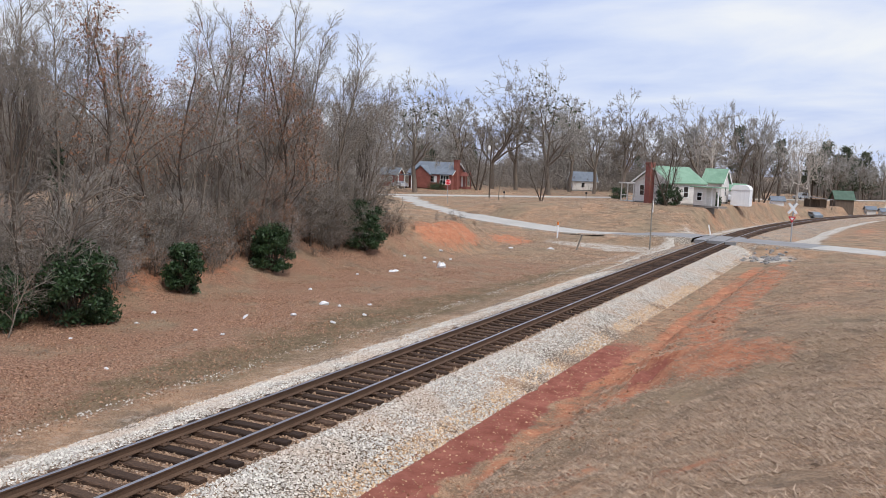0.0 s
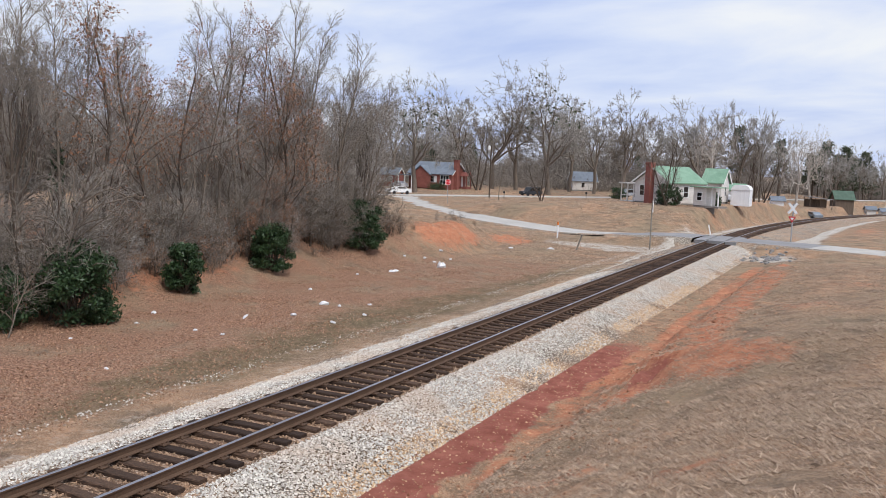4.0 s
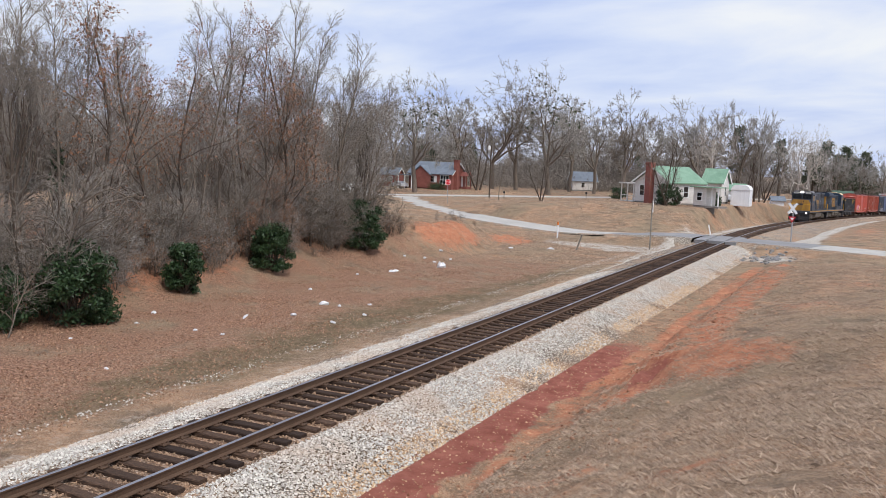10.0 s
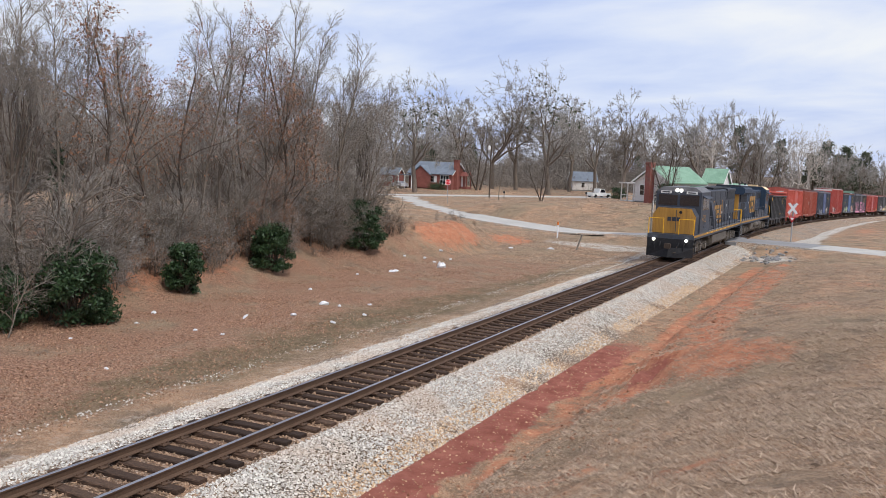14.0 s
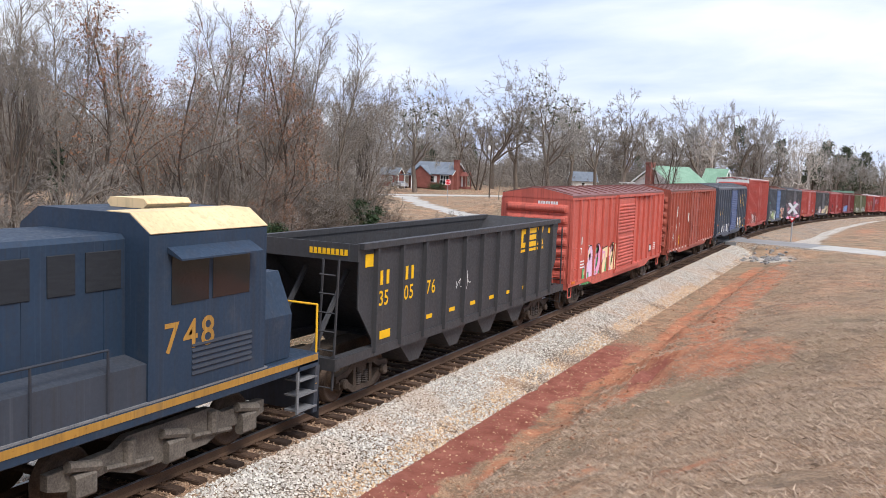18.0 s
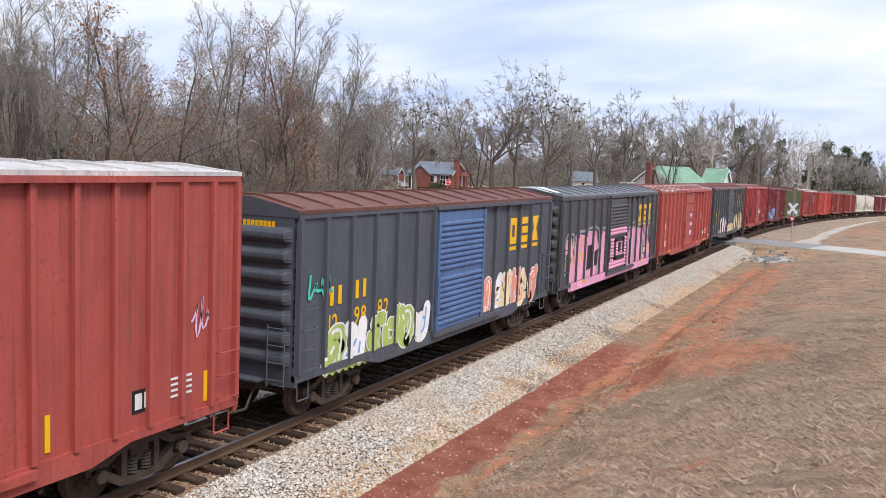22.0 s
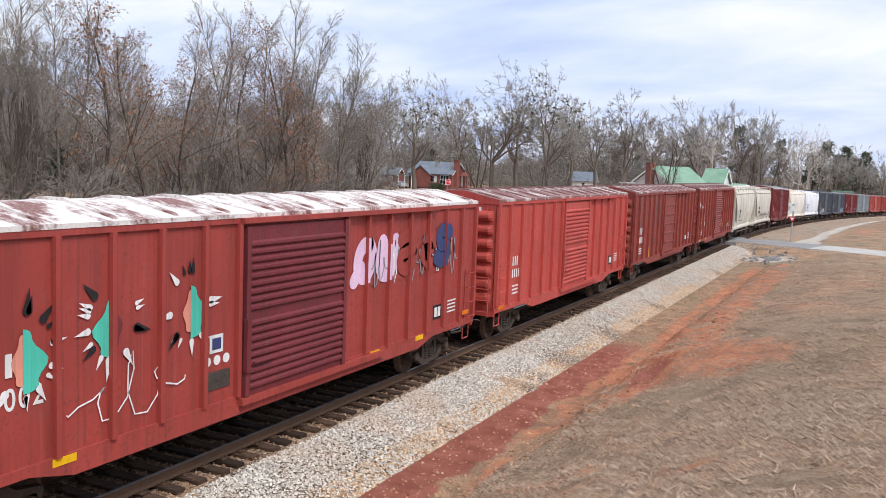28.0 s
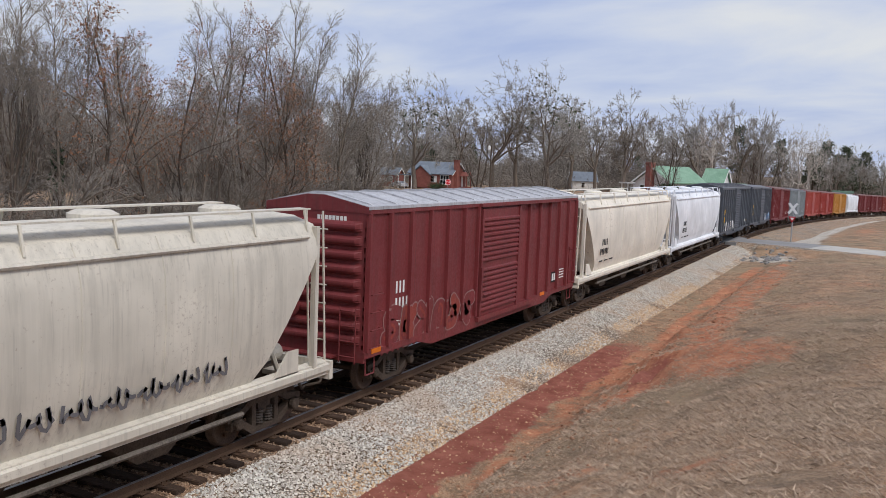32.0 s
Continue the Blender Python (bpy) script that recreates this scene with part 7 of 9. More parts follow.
def hardwood(seed, h, spread=0.62, levels=8, up=0.10, gnarl=0.16, thin=0.03, trunk=0.36, bole=0.9, wide=0.85, twigs=10):
    """A round-crowned bare tree by repeated forking. Rows for the thick wood and for the twigs."""
    r = np.random.default_rng(seed)
    p, d, ln, rad = np.array([[0, 0, 0.0]]), np.array([[0, 0, 1.0]]), np.array([bole]), np.array([trunk])
    thick, fin = [], []
    def unit(a):
        return a / np.maximum(1e-9, np.linalg.norm(a, axis=1))[:, None]
    for lv in range(levels):
        end = np.maximum(thin, rad * 0.78)
        for piece in range(3):
            d = unit(d + r.normal(0, gnarl * (0.5 if lv == 0 else 1.0), d.shape) + np.array([0, 0, up * (1.0 if lv < 3 else 0.4)]))
            e = p + d * (ln / 3)[:, None]
            ra, rb = rad + (end - rad) * piece / 3, rad + (end - rad) * (piece + 1) / 3
            (thick if lv < 4 else fin).append(np.column_stack([p, e, ra, rb, np.full(len(p), 1 if lv < 4 else 2)]))
            p = e
        if lv == levels - 1:
            break
        kids = 4 if lv == 0 else 3 if lv == 1 else 2
        out = []
        for k in range(kids + (1 if lv > 1 else 0)):
            pick = np.ones(len(p), bool) if k < kids else r.uniform(0, 1, len(p)) < 0.35
            side = r.normal(0, 1, d.shape); side -= d * (side * d).sum(1)[:, None]
            ang = (0.30 if k == 0 else wide) * r.uniform(0.6, 1.3, len(p))
            nd = unit(d * np.cos(ang)[:, None] + unit(side) * np.sin(ang)[:, None])
            out.append((p[pick], nd[pick], (ln * (0.84 if k == 0 else 0.72) * r.uniform(0.75, 1.2, len(p)))[pick], (end * (0.82 if k == 0 else 0.62))[pick]))
        p, d, ln, rad = [np.concatenate([o[q] for o in out]) for q in range(4)]
        rad = np.maximum(rad, thin)
    wood = np.concatenate(fin)
    size = float(np.mean(ln))
    for q in range(max(1, twigs // 3)):
        along = unit(wood[:, 3:6] - wood[:, 0:3])
        b = wood[:, 0:3] + (wood[:, 3:6] - wood[:, 0:3]) * r.uniform(0, 1, (len(wood), 1))
        e = b + unit(along + r.normal(0, 0.75, b.shape)) * (size * r.uniform(0.5, 1.3, len(b)))[:, None]
        k = len(b)
        fin.append(np.column_stack([b, e, np.full(k, thin * 0.75), np.full(k, thin * 0.3), np.full(k, 3)]))
    thick, fin = np.concatenate(thick), np.concatenate(fin)
    kz = h / np.percentile(fin[:, 5], 99.5)
    kx = spread * h / (2 * np.percentile(np.hypot(fin[:, 3], fin[:, 4]), 96))
    for rows in (thick, fin):
        rows[:, [0, 1, 3, 4]] *= kx; rows[:, [2, 5]] *= kz
    return [tuple(q) for q in thick], [tuple(q) for q in fin]

def leaf_cards(points, rng, size, spread):
    """Small folded leaves, two triangles each, strewn about the given points."""
    p = np.asarray(points, float)
    k = len(p)
    p = p + rng.normal(0, spread, (k, 3))
    a, b = rng.normal(0, 1, (k, 3)), rng.normal(0, 1, (k, 3))
    a /= np.linalg.norm(a, axis=1)[:, None]
    b -= (a * b).sum(1)[:, None] * a; b /= np.linalg.norm(b, axis=1)[:, None]
    s = size * rng.uniform(0.6, 1.25, (k, 1))
    v = np.stack([p - a * s, p + b * s * 0.45 + a * s * 0.1, p + a * s, p - b * s * 0.45 + a * s * 0.1], 1)
    f = np.array([(0, 1, 2), (0, 2, 3)])[None] + (np.arange(k) * 4)[:, None, None]
    return v.reshape(-1, 3), f.reshape(-1, 3)

def tree_thing(name, label, category, grown, bark, twig, leaves=None, leaf_mat=None, seed=0, leaf_size=0.07, leaf_n=0, low=0.0):
    thick, fin = grown
    ob = thing(name, pose(0, 0, 0), label, category)
    v, f = tubes([q[:8] for q in thick], 5)
    me = fast_mesh("trunk", v, f, bark); me.polygons.foreach_set("use_smooth", [True] * len(me.polygons))
    part("trunk", me, None, ob, "trunk with its main limbs")
    v, f = spikes([q[:8] for q in fin if q[8] < 3])
    v2, f2 = slivers([q[:8] for q in fin if q[8] >= 3], seed)
    part("crown", fast_mesh("crown", np.concatenate([v, v2]), np.concatenate([f, f2 + len(v)]), twig), None, ob)
    if leaf_n:
        rng = np.random.default_rng(seed)
        ends = np.array([q[3:6] for q in fin if q[8] >= 2 and q[5] > low])
        v, f = leaf_cards(ends[rng.integers(0, len(ends), leaf_n)], rng, leaf_size, 0.10)
        part("leaves", fast_mesh("leaves", v, f, leaf_mat), None, ob, "russet dead leaves still on the twigs")
    return ob

def place_copies(protos, spots):
    """First use of a kind moves the first build; later ones are copies."""
    used = set()
    for kind, x, y, s, turn, tilt in spots:
        m = pose(x, y, land(x, y) - 0.05, tilt, tilt * 0.6, turn) @ Matrix.Diagonal((s, s, s, 1))
        ob = protos[kind]
        if kind in used:
            copy_thing(ob, m)
        else:
            used.add(kind); ob.matrix_basis = m

G_WOOD, G_FAR, G_SHRUB = "bare trees of the wood", "bare trees behind the yards", "leafless brush along the bank"
SLIM = "tall slim leafless tree with grey ascending branches"
protos = {}
for i in range(4):
    protos[f"slim{i}"] = tagged(tree_thing("bare_tree", SLIM, "tree", grow(100 + i, 13.0, 30, 0.30, 0.62, 0.27, 7, 5, 0.011, 0.11, 0.05, fine=3, crook=0.14, splay=0.92, leader=0.93, fall=0.72), M_BARK, M_TWIGD if i % 2 else M_TWIG), group=G_WOOD)
for i in range(2):
    protos[f"fork{i}"] = tagged(tree_thing("bare_tree", "leafless tree with forking stems and a rounded crown", "tree", hardwood(120 + i, 12.8, 0.46, 8, 0.16, 0.13, 0.011, 0.13, 1.5, 0.6, 6), M_BARKD, M_TWIGD), group=G_WOOD)
for i in range(2):
    protos[f"oak{i}"] = tagged(tree_thing("oak_tree", "young oak with russet dead leaves still hanging", "tree", grow(140 + i, 12.0, 22, 0.20, 0.5, 0.36, 7, 6, 0.011, 0.12, 0.08, fine=3, fall=0.62, leader=0.9, splay=1.0), M_BARKD, M_TWIGD, True, M_LEAF_RUST, 5 + i, 0.075, 2000 - 500 * i, 3.0), group=G_WOOD)
for i in range(3):
    protos[f"brush{i}"] = tagged(tree_thing("bare_shrub", "tangled leafless brush with arching grey twigs", "shrub", grow(160 + i, 4.2, 8, 0.1, 0.75, 0.50, 5, 4, 0.010, 0.03, 0.25, stems=5, droop=0.30, fine=3), M_BARK, M_TWIGD if i else M_TWIG), group=G_SHRUB)
protos["brown_brush"] = tagged(tree_thing("bare_shrub", "low brown leafless brush with a few dead leaves", "shrub", grow(170, 3.2, 7, 0.1, 0.7, 0.50, 5, 4, 0.010, 0.03, 0.25, stems=5, droop=0.28, fine=4), M_BARKD, M_TWIGD, True, M_LEAF_RUST, 9, 0.06, 500), group=G_SHRUB)
for i in range(4):
    protos[f"far{i}"] = tagged(tree_thing("bare_tree", "large spreading leafless hardwood with pale grey limbs", "tree", hardwood(180 + i, 19, (0.86, 0.78, 0.94, 0.70)[i], 8, 0.07, 0.14, 0.030, 0.42, 0.75, 0.95, 9), M_BARK, M_TWIG if i % 2 else M_TWIGD), group=G_FAR)
protos["pale"] = tagged(tree_thing("bare_tree", "leafless tree with pale whitish limbs", "tree", hardwood(190, 19, 0.78, 8, 0.08, 0.2, 0.03, 0.34, 0.8, 0.95, 5), M_PALEBARK, M_PALEBARK), group=G_FAR)
protos["gumball"] = tagged(tree_thing("bare_tree", "leafless hardwood with dark clumps in its crown", "tree", hardwood(195, 19, 0.74, 8, 0.08, 0.18, 0.03, 0.44, 0.8, 0.95, 8), M_BARK, M_TWIG, True, M_LEAF_PINE, 12, 0.30, 170, 10), group=G_FAR)
protos["reddish"] = tagged(tree_thing("bare_tree", "small leafless tree with reddish-brown twigs", "tree", grow(197, 7, 10, 0.15, 0.9, 0.36, 6, 5, 0.014, 0.10, 0.1, stems=3, fine=2), M_BARKD, M_TWIGD), group=G_FAR)

rng = random.Random(77)
spots_ = []
def view_lim(x, y):
    return (11.8 - x) / max(1.0, y)
# the edge of the wood on top of the bank
for i in range(44):
    x = -19.5 - abs(rng.gauss(0, 1)) * 5.5 - rng.uniform(0, 6)
    y = rng.uniform(4, 62)
    if view_lim(x, y) < 0.585:
        continue
    kind = rng.choice(["slim0", "slim1", "slim2", "slim3", "slim0", "slim2", "fork0", "fork1", "slim1"])
    spots_.append((kind, x, y, rng.uniform(0.72, 1.08), rng.uniform(0, 360), rng.uniform(-4, 4)))
for i in range(30):
    x, y = rng.uniform(-58, -30), rng.uniform(8, 88)
    if view_lim(x, y) < 0.60:
        continue
    spots_.append((rng.choice(["slim0", "slim1", "slim2", "slim3", "fork0"]), x, y, rng.uniform(0.9, 1.25), rng.uniform(0, 360), rng.uniform(-3, 3)))
def at_px(px_, dist):
    """The place at a distance in front of the camera, so far to the side as seen from it."""
    a = -YAW + math.atan((px_ - 784) / 1547.0)
    return EYE[0] + math.sin(a) * dist, EYE[1] + math.cos(a) * dist
for px_, dist, k, s in ((185, 41, "oak0", 1.0), (262, 43, "oak1", 0.92), (318, 45, "oak0", 0.82), (455, 49, "oak1", 0.86), (505, 50, "oak0", 0.95), (548, 52, "oak1", 0.72), (468, 46.5, "oak0", 0.42), (500, 46.5, "oak1", 0.36), (430, 52, "oak0", 0.95),
                        (345, 46, "slim2", 1.08), (385, 47, "slim0", 1.14), (415, 50, "slim1", 1.2), (470, 52, "slim3", 1.22), (492, 54, "slim0", 1.3), (522, 53, "slim2", 1.28), (552, 54, "fork0", 1.12), (578, 55, "slim1", 1.2), (604, 55, "slim3", 1.05), (640, 57, "fork1", 0.86), (95, 40, "slim1", 1.1), (45, 39, "slim3", 1.12), (140, 42, "slim0", 1.0), (12, 37, "fork0", 1.1)):
    x, y = at_px(px_, dist)
    spots_.append((k, x, y, s, rng.uniform(0, 360), rng.uniform(-3, 3)))
spots_.append(("slim2", *at_px(630, 55), 0.9, 20, 16))
for px_, dist, k, s in ((30, 35, "brush1", 1.2), (150, 37.5, "brush0", 0.9), (10, 32.5, "brush2", 1.1), (300, 42.5, "brush1", 0.7), (345, 43.5, "brown_brush", 0.8), (440, 47, "brown_brush", 1.0), (510, 49, "brown_brush", 0.9), (590, 53, "brush2", 0.9), (630, 54.5, "brush0", 0.85), (215, 40, "brush2", 0.8)):
    x, y = at_px(px_, dist)
    spots_.append((k, x, y, s, rng.uniform(0, 360), rng.uniform(-8, 8)))
for i in range(36):
    y = rng.uniform(10, 50)
    x = -17.2 - abs(rng.gauss(0, 1)) * 3.6
    if view_lim(x, y) < 0.60:
        continue
    spots_.append((rng.choice(["brush0", "brush1", "brush2", "brown_brush"]), x, y, rng.uniform(0.65, 1.2), rng.uniform(0, 360), rng.uniform(-8, 8)))
for i in range(20):
    y = rng.uniform(17, 50)
    spots_.append((rng.choice(["brush0", "brown_brush", "brush2", "brown_brush"]), -17.6 - rng.uniform(0, 2.6), y, rng.uniform(0.6, 1.1), rng.uniform(0, 360), rng.uniform(-8, 8)))
# low twiggy undergrowth down the face of the bank
for i in range(44):
    y = rng.uniform(15, 52)
    spots_.append((rng.choice(["brush0", "brush2", "brown_brush", "brown_brush"]), -16.0 - rng.uniform(0, 2.4) - 0.02 * y, y, rng.uniform(0.34, 0.7), rng.uniform(0, 360), rng.uniform(-14, 14)))
for i in range(9):
    y = rng.uniform(50, 66)
    spots_.append((rng.choice(["brush0", "brown_brush"]), -16.5 - rng.uniform(0, 4), y, rng.uniform(0.16, 0.3), rng.uniform(0, 360), 0))
# thick grey brush near the bank's left end
for i in range(10):
    spots_.append((rng.choice(["brush0", "brush1", "brush2"]), -15.6 - rng.uniform(0, 6), rng.uniform(15, 23.5), rng.uniform(1.0, 1.6), rng.uniform(0, 360), rng.uniform(-6, 6)))
spots_.append(("fork1", -19.6, 49.5, 0.72, 40, 14))
for x, y, k, s in ((-16.2, 23.4, "brush1", 0.9), (-16.6, 26.5, "brush0", 0.8), (-17.4, 30.4, "brush2", 0.75), (-17.8, 33.6, "brown_brush", 0.9), (-17.6, 38.2, "brown_brush", 0.8), (-18.4, 41.6, "brush0", 0.8), (-18.0, 45.6, "brush1", 0.8), (-18.0, 48.0, "brush2", 0.7), (-16.6, 20.5, "brush2", 1.1)):
    spots_.append((k, x, y, s, rng.uniform(0, 360), rng.uniform(-10, 10)))
# behind the yards and along the line
def crown_top(px_, dist, up_):
    """How high a tree stands whose top shows so far up the picture's side, at a distance."""
    x, y = at_px(px_, dist)
    return x, y, EYE[2] + (287 + (px_ - 784) * 0.0402 - up_) * dist / 1547.0 - land(x, y)
for px_, dist, k, top in ((730, 172, "gumball", 134), (688, 196, "far3", 160), (650, 190, "far0", 165), (600, 200, "far1", 160), (560, 215, "far2", 160), (803, 222, "far1", 168), (866, 200, "far2", 152), (908, 222, "far0", 160), (966, 190, "gumball", 162), (1002, 225, "far3", 195), (1046, 215, "far1", 205), (1094, 188, "far0", 180), (1140, 232, "far3", 218), (1182, 244, "far2", 212), (1222, 232, "far1", 204), (1258, 240, "far0", 212), (1300, 246, "far3", 208), (1332, 250, "far2", 240), (1372, 250, "far1", 248), (1404, 235, "pale", 231), (1428, 240, "pale", 252), (1246, 215, "pale", 222), (1345, 235, "reddish", 275), (1322, 158, "reddish", 285), (1338, 172, "reddish", 292), (1176, 112, "reddish", 282), (955, 130, "reddish", 300), (842, 186, "reddish", 262), (878, 150, "slim1", 250), (1555, 300, "far1", 285), (1524, 320, "far2", 282)):
    x, y, tall = crown_top(px_, dist, top)
    spots_.append((k, x, y, tall / (7.0 if k == "reddish" else 13.0 if k == "slim1" else 19.0), rng.uniform(0, 360), rng.uniform(-2, 2)))
for i in range(30):
    px_ = rng.uniform(480, 1560)
    x, y, tall = crown_top(px_, rng.uniform(262, 330), (225 if px_ < 1100 else 250) + 25 * rng.random() + (15 if px_ > 1400 else 0))
    spots_.append((rng.choice(["far0", "far1", "far2", "far3"]), x, y, tall / 19.0, rng.uniform(0, 360), 0))
# a thick fringe of brush over the face of the bank
for i in range(70):
    y = rng.uniform(16, 52)
    spots_.append((rng.choice(["brush0", "brush1", "brush2", "brown_brush"]), -16.9 - rng.uniform(0, 2.6), y, rng.uniform(0.5, 0.95), rng.uniform(0, 360), rng.uniform(-14, 14)))
place_copies(protos, spots_)

# evergreen bushes at the foot of the bank
def evergreen(seed, w, h, leaves):
    r = random.Random(seed); rg = np.random.default_rng(seed)
    ob = thing("evergreen_bush", None, "dense dark green broadleaf evergreen bush on the bank", "bush", "evergreen bushes on the bank")
    st = []
    lobes = []
    for i in range(44):
        a, z = r.uniform(0, 6.28), r.uniform(0.06, 0.88)
        rad = w / 2 * 0.86 * math.sqrt(max(0.04, 1 - ((z - 0.32) / 0.68) ** 2)) * r.uniform(0.45, 1.0)
        c = (math.cos(a) * rad, math.sin(a) * rad, z * h)
        lobes.append((c, r.uniform(0.10, 0.26) * w * 0.62))
        st.append((0, 0, 0, *c, 0.04, 0.012))
    v, f = tubes(st, 5)
    part("stem_wood", fast_mesh("stems", v, f, M_BARKD), None, ob)
    pts = []
    for c, rad in lobes:
        k = leaves // len(lobes)
        d = rg.normal(0, 1, (k, 3)); d /= np.linalg.norm(d, axis=1)[:, None]
        q = np.array(c) + d * rad * rg.uniform(0.3, 1.25, (k, 1)) * np.array([1.15, 1.15, 0.85])
        q[:, 2] = np.abs(q[:, 2]) + 0.03
        pts.append(q)
    v, f = leaf_cards(np.concatenate(pts), rg, 0.085, 0.03)
    part("foliage", fast_mesh("foliage", v, f, M_LEAF_EVER), None, ob)
    return ob

# the last, tall and narrow one stands in for an ivy-clad trunk
for i, (x, y, w, h, n) in enumerate(((-14.2, 22.4, 3.5, 3.0, 13000), (-15.5, 29.6, 1.9, 2.4, 7000), (-16.2, 36.8, 2.5, 2.6, 8000), (-16.6, 46.6, 2.9, 3.4, 9000), (-15.4, 20.2, 2.6, 2.2, 6000), (-21.2, 27.6, 0.75, 4.6, 3000))):
    evergreen(300 + i, w, h, n).matrix_basis = pose(x, y, land(x, y) - 0.05, 0, 0, 50 * i)

for i, (px_, dist, w, h, n) in enumerate(((1170, 112.5, 2.6, 2.9, 3600), (1190, 113, 2.0, 2.6, 2600), (1259, 115.5, 2.3, 2.3, 3000), (1090, 128, 2.8, 1.6, 2400), (770, 184, 5.0, 1.3, 2600))):
    x, y = at_px(px_, dist)
    ob = evergreen(330 + i, w, h, n)
    tagged(ob, "clipped dark evergreen shrub against the house", "shrub", "shrubs round the houses")
    ob.matrix_basis = pose(x, y, land(x, y) - 0.05, 0, 0, 70 * i)

# pines and cedars far off
def pine(seed, h, w, n):
    r = random.Random(seed); rg = np.random.default_rng(seed)
    ob = thing("pine_tree", None, "dark green pine standing above the bare woods", "tree", "pines behind the line")
    v, f = tubes([(0, 0, -0.2, 0, 0, h * 0.95, 0.22, 0.04)], 7)
    part("trunk", fast_mesh("trunk", v, f, M_BARKD), None, ob)
    pts, st = [], []
    for i in range(n):
        z = h * r.uniform(0.35, 1.0)
        a = r.uniform(0, 6.28)
        ln = w / 2 * (1.15 - 0.85 * (z / h - 0.35) / 0.65) * r.uniform(0.5, 1.0)
        e = (math.cos(a) * ln, math.sin(a) * ln, z + ln * 0.25)
        st.append((0, 0, z, *e, 0.05, 0.02))
        pts += [(e[0] * t, e[1] * t, z + (e[2] - z) * t) for t in (0.5, 0.7, 0.85, 1.0) for _ in range(7)]
    v, f = tubes(st, 4)
    part("limb_wood", fast_mesh("limb_wood", v, f, M_BARKD), None, ob)
    v, f = leaf_cards(pts, rg, 0.30, 0.32)
    part("needles", fast_mesh("needles", v, f, M_LEAF_PINE), None, ob)
    return ob

pines = [pine(400, 15, 7, 60), pine(401, 15, 6, 55), pine(402, 8, 5, 45)]
rng = random.Random(5)
plan = [(1296, 262, 0, 1.28), (1452, 300, 0, 1.0), (1468, 310, 1, 1.05), (1485, 300, 0, 0.98), (1502, 320, 1, 1.0), (1520, 310, 0, 0.95), (1440, 330, 1, 1.0), (1475, 290, 1, 0.9), (1535, 330, 1, 0.9), (755, 272, 2, 1.2), (800, 288, 0, 0.72), (830, 290, 1, 0.8), (735, 285, 0, 0.7), (1120, 305, 1, 0.7), (1330, 275, 1, 0.95), (1370, 290, 0, 0.9), (1430, 300, 2, 1.5), (610, 260, 1, 0.9)]
for i, (px_, dist, k, s) in enumerate(plan):
    x, y = at_px(px_, dist)
    m = pose(x, y, land(x, y) - 0.05, 0, 0, rng.uniform(0, 360)) @ Matrix.Diagonal((s, s, s, 1))
    first = all(q[2] != k for q in plan[:i])
    if first:
        pines[k].matrix_basis = m
    else:
        copy_thing(pines[k], m)

# the grey-brown mass of far woods: countless stems and twigs
def far_woods():
    r = np.random.default_rng(6)
    segs = []
    for lo, hi, near, far, count, top in ((430, 1340, 262, 345, 15000, 12.5), (1300, 1600, 330, 420, 5000, 12.0), (-60, 480, 92, 130, 4500, 10.0), (380, 660, 150, 230, 3000, 10.0), (560, 1340, 236, 264, 5200, 4.4)):
        px_ = r.uniform(lo, hi, count); dist = r.uniform(near, far, count)
        a = -YAW + np.arctan((px_ - 784) / 1547.0)
        x, y = EYE[0] + np.sin(a) * dist, EYE[1] + np.cos(a) * dist
        hgt = top * r.uniform(0.35, 1.05, count) * (0.86 + 0.16 * np.sin(px_ / 37.0) + 0.12 * np.sin(px_ / 13.0 + 1))
        for i in range(count):
            z = -3.5 if px_[i] > 1250 else -0.8
            if lo < 0:
                z = 1.0
            lean = r.normal(0, 0.12, 2)
            segs.append((x[i], y[i], z, x[i] + lean[0] * hgt[i], y[i] + lean[1] * hgt[i], z + hgt[i], 0.13 * (hgt[i] / 12), 0.02))
            for q in range(9):
                t = r.uniform(0.15, 0.98); b = np.array([x[i] + lean[0] * hgt[i] * t, y[i] + lean[1] * hgt[i] * t, z + hgt[i] * t])
                d = r.normal(0, 1, 3); d[2] = abs(d[2]) * 0.7 + 0.05; d /= np.linalg.norm(d)
                e = b + d * hgt[i] * r.uniform(0.12, 0.32)
                segs.append((*b, *e, 0.06, 0.01))
    v, f = slivers(segs, 3)
    tagged(new("far_woods", fast_mesh("far_woods", v, f, M_TWIGD)), "grey-brown mass of leafless woods in the distance", "woods", kind="stuff")

far_woods()

# ---- fallen leaves and dead grass ----
def strew_leaves():
    r = np.random.default_rng(11)
    pts = []
    for count, x0, x1, y0, y1 in ((30000, -17, -4.4, 8, 32), (15000, -18, -5.5, 30, 52), (8000, -20, -13.5, 12, 50)):
        x, y = r.uniform(x0, x1, count), r.uniform(y0, y1, count)
        keep = r.uniform(0, 1, count)
        pts += [(a, b, land(a, b) + 0.025) for a, b, k in zip(x, y, keep) if k < 0.55 + 1.1 * lumps(a, b, 0.45) + 0.7 * lumps(a, b, 1.5)]
    v, f = leaf_cards(pts, r, 0.04, 0.008)
    tagged(new("fallen_leaves", fast_mesh("fallen_leaves", v, f, M_LEAF_LITTER)), "brown fallen leaves scattered over the verge", "leaves", kind="stuff")

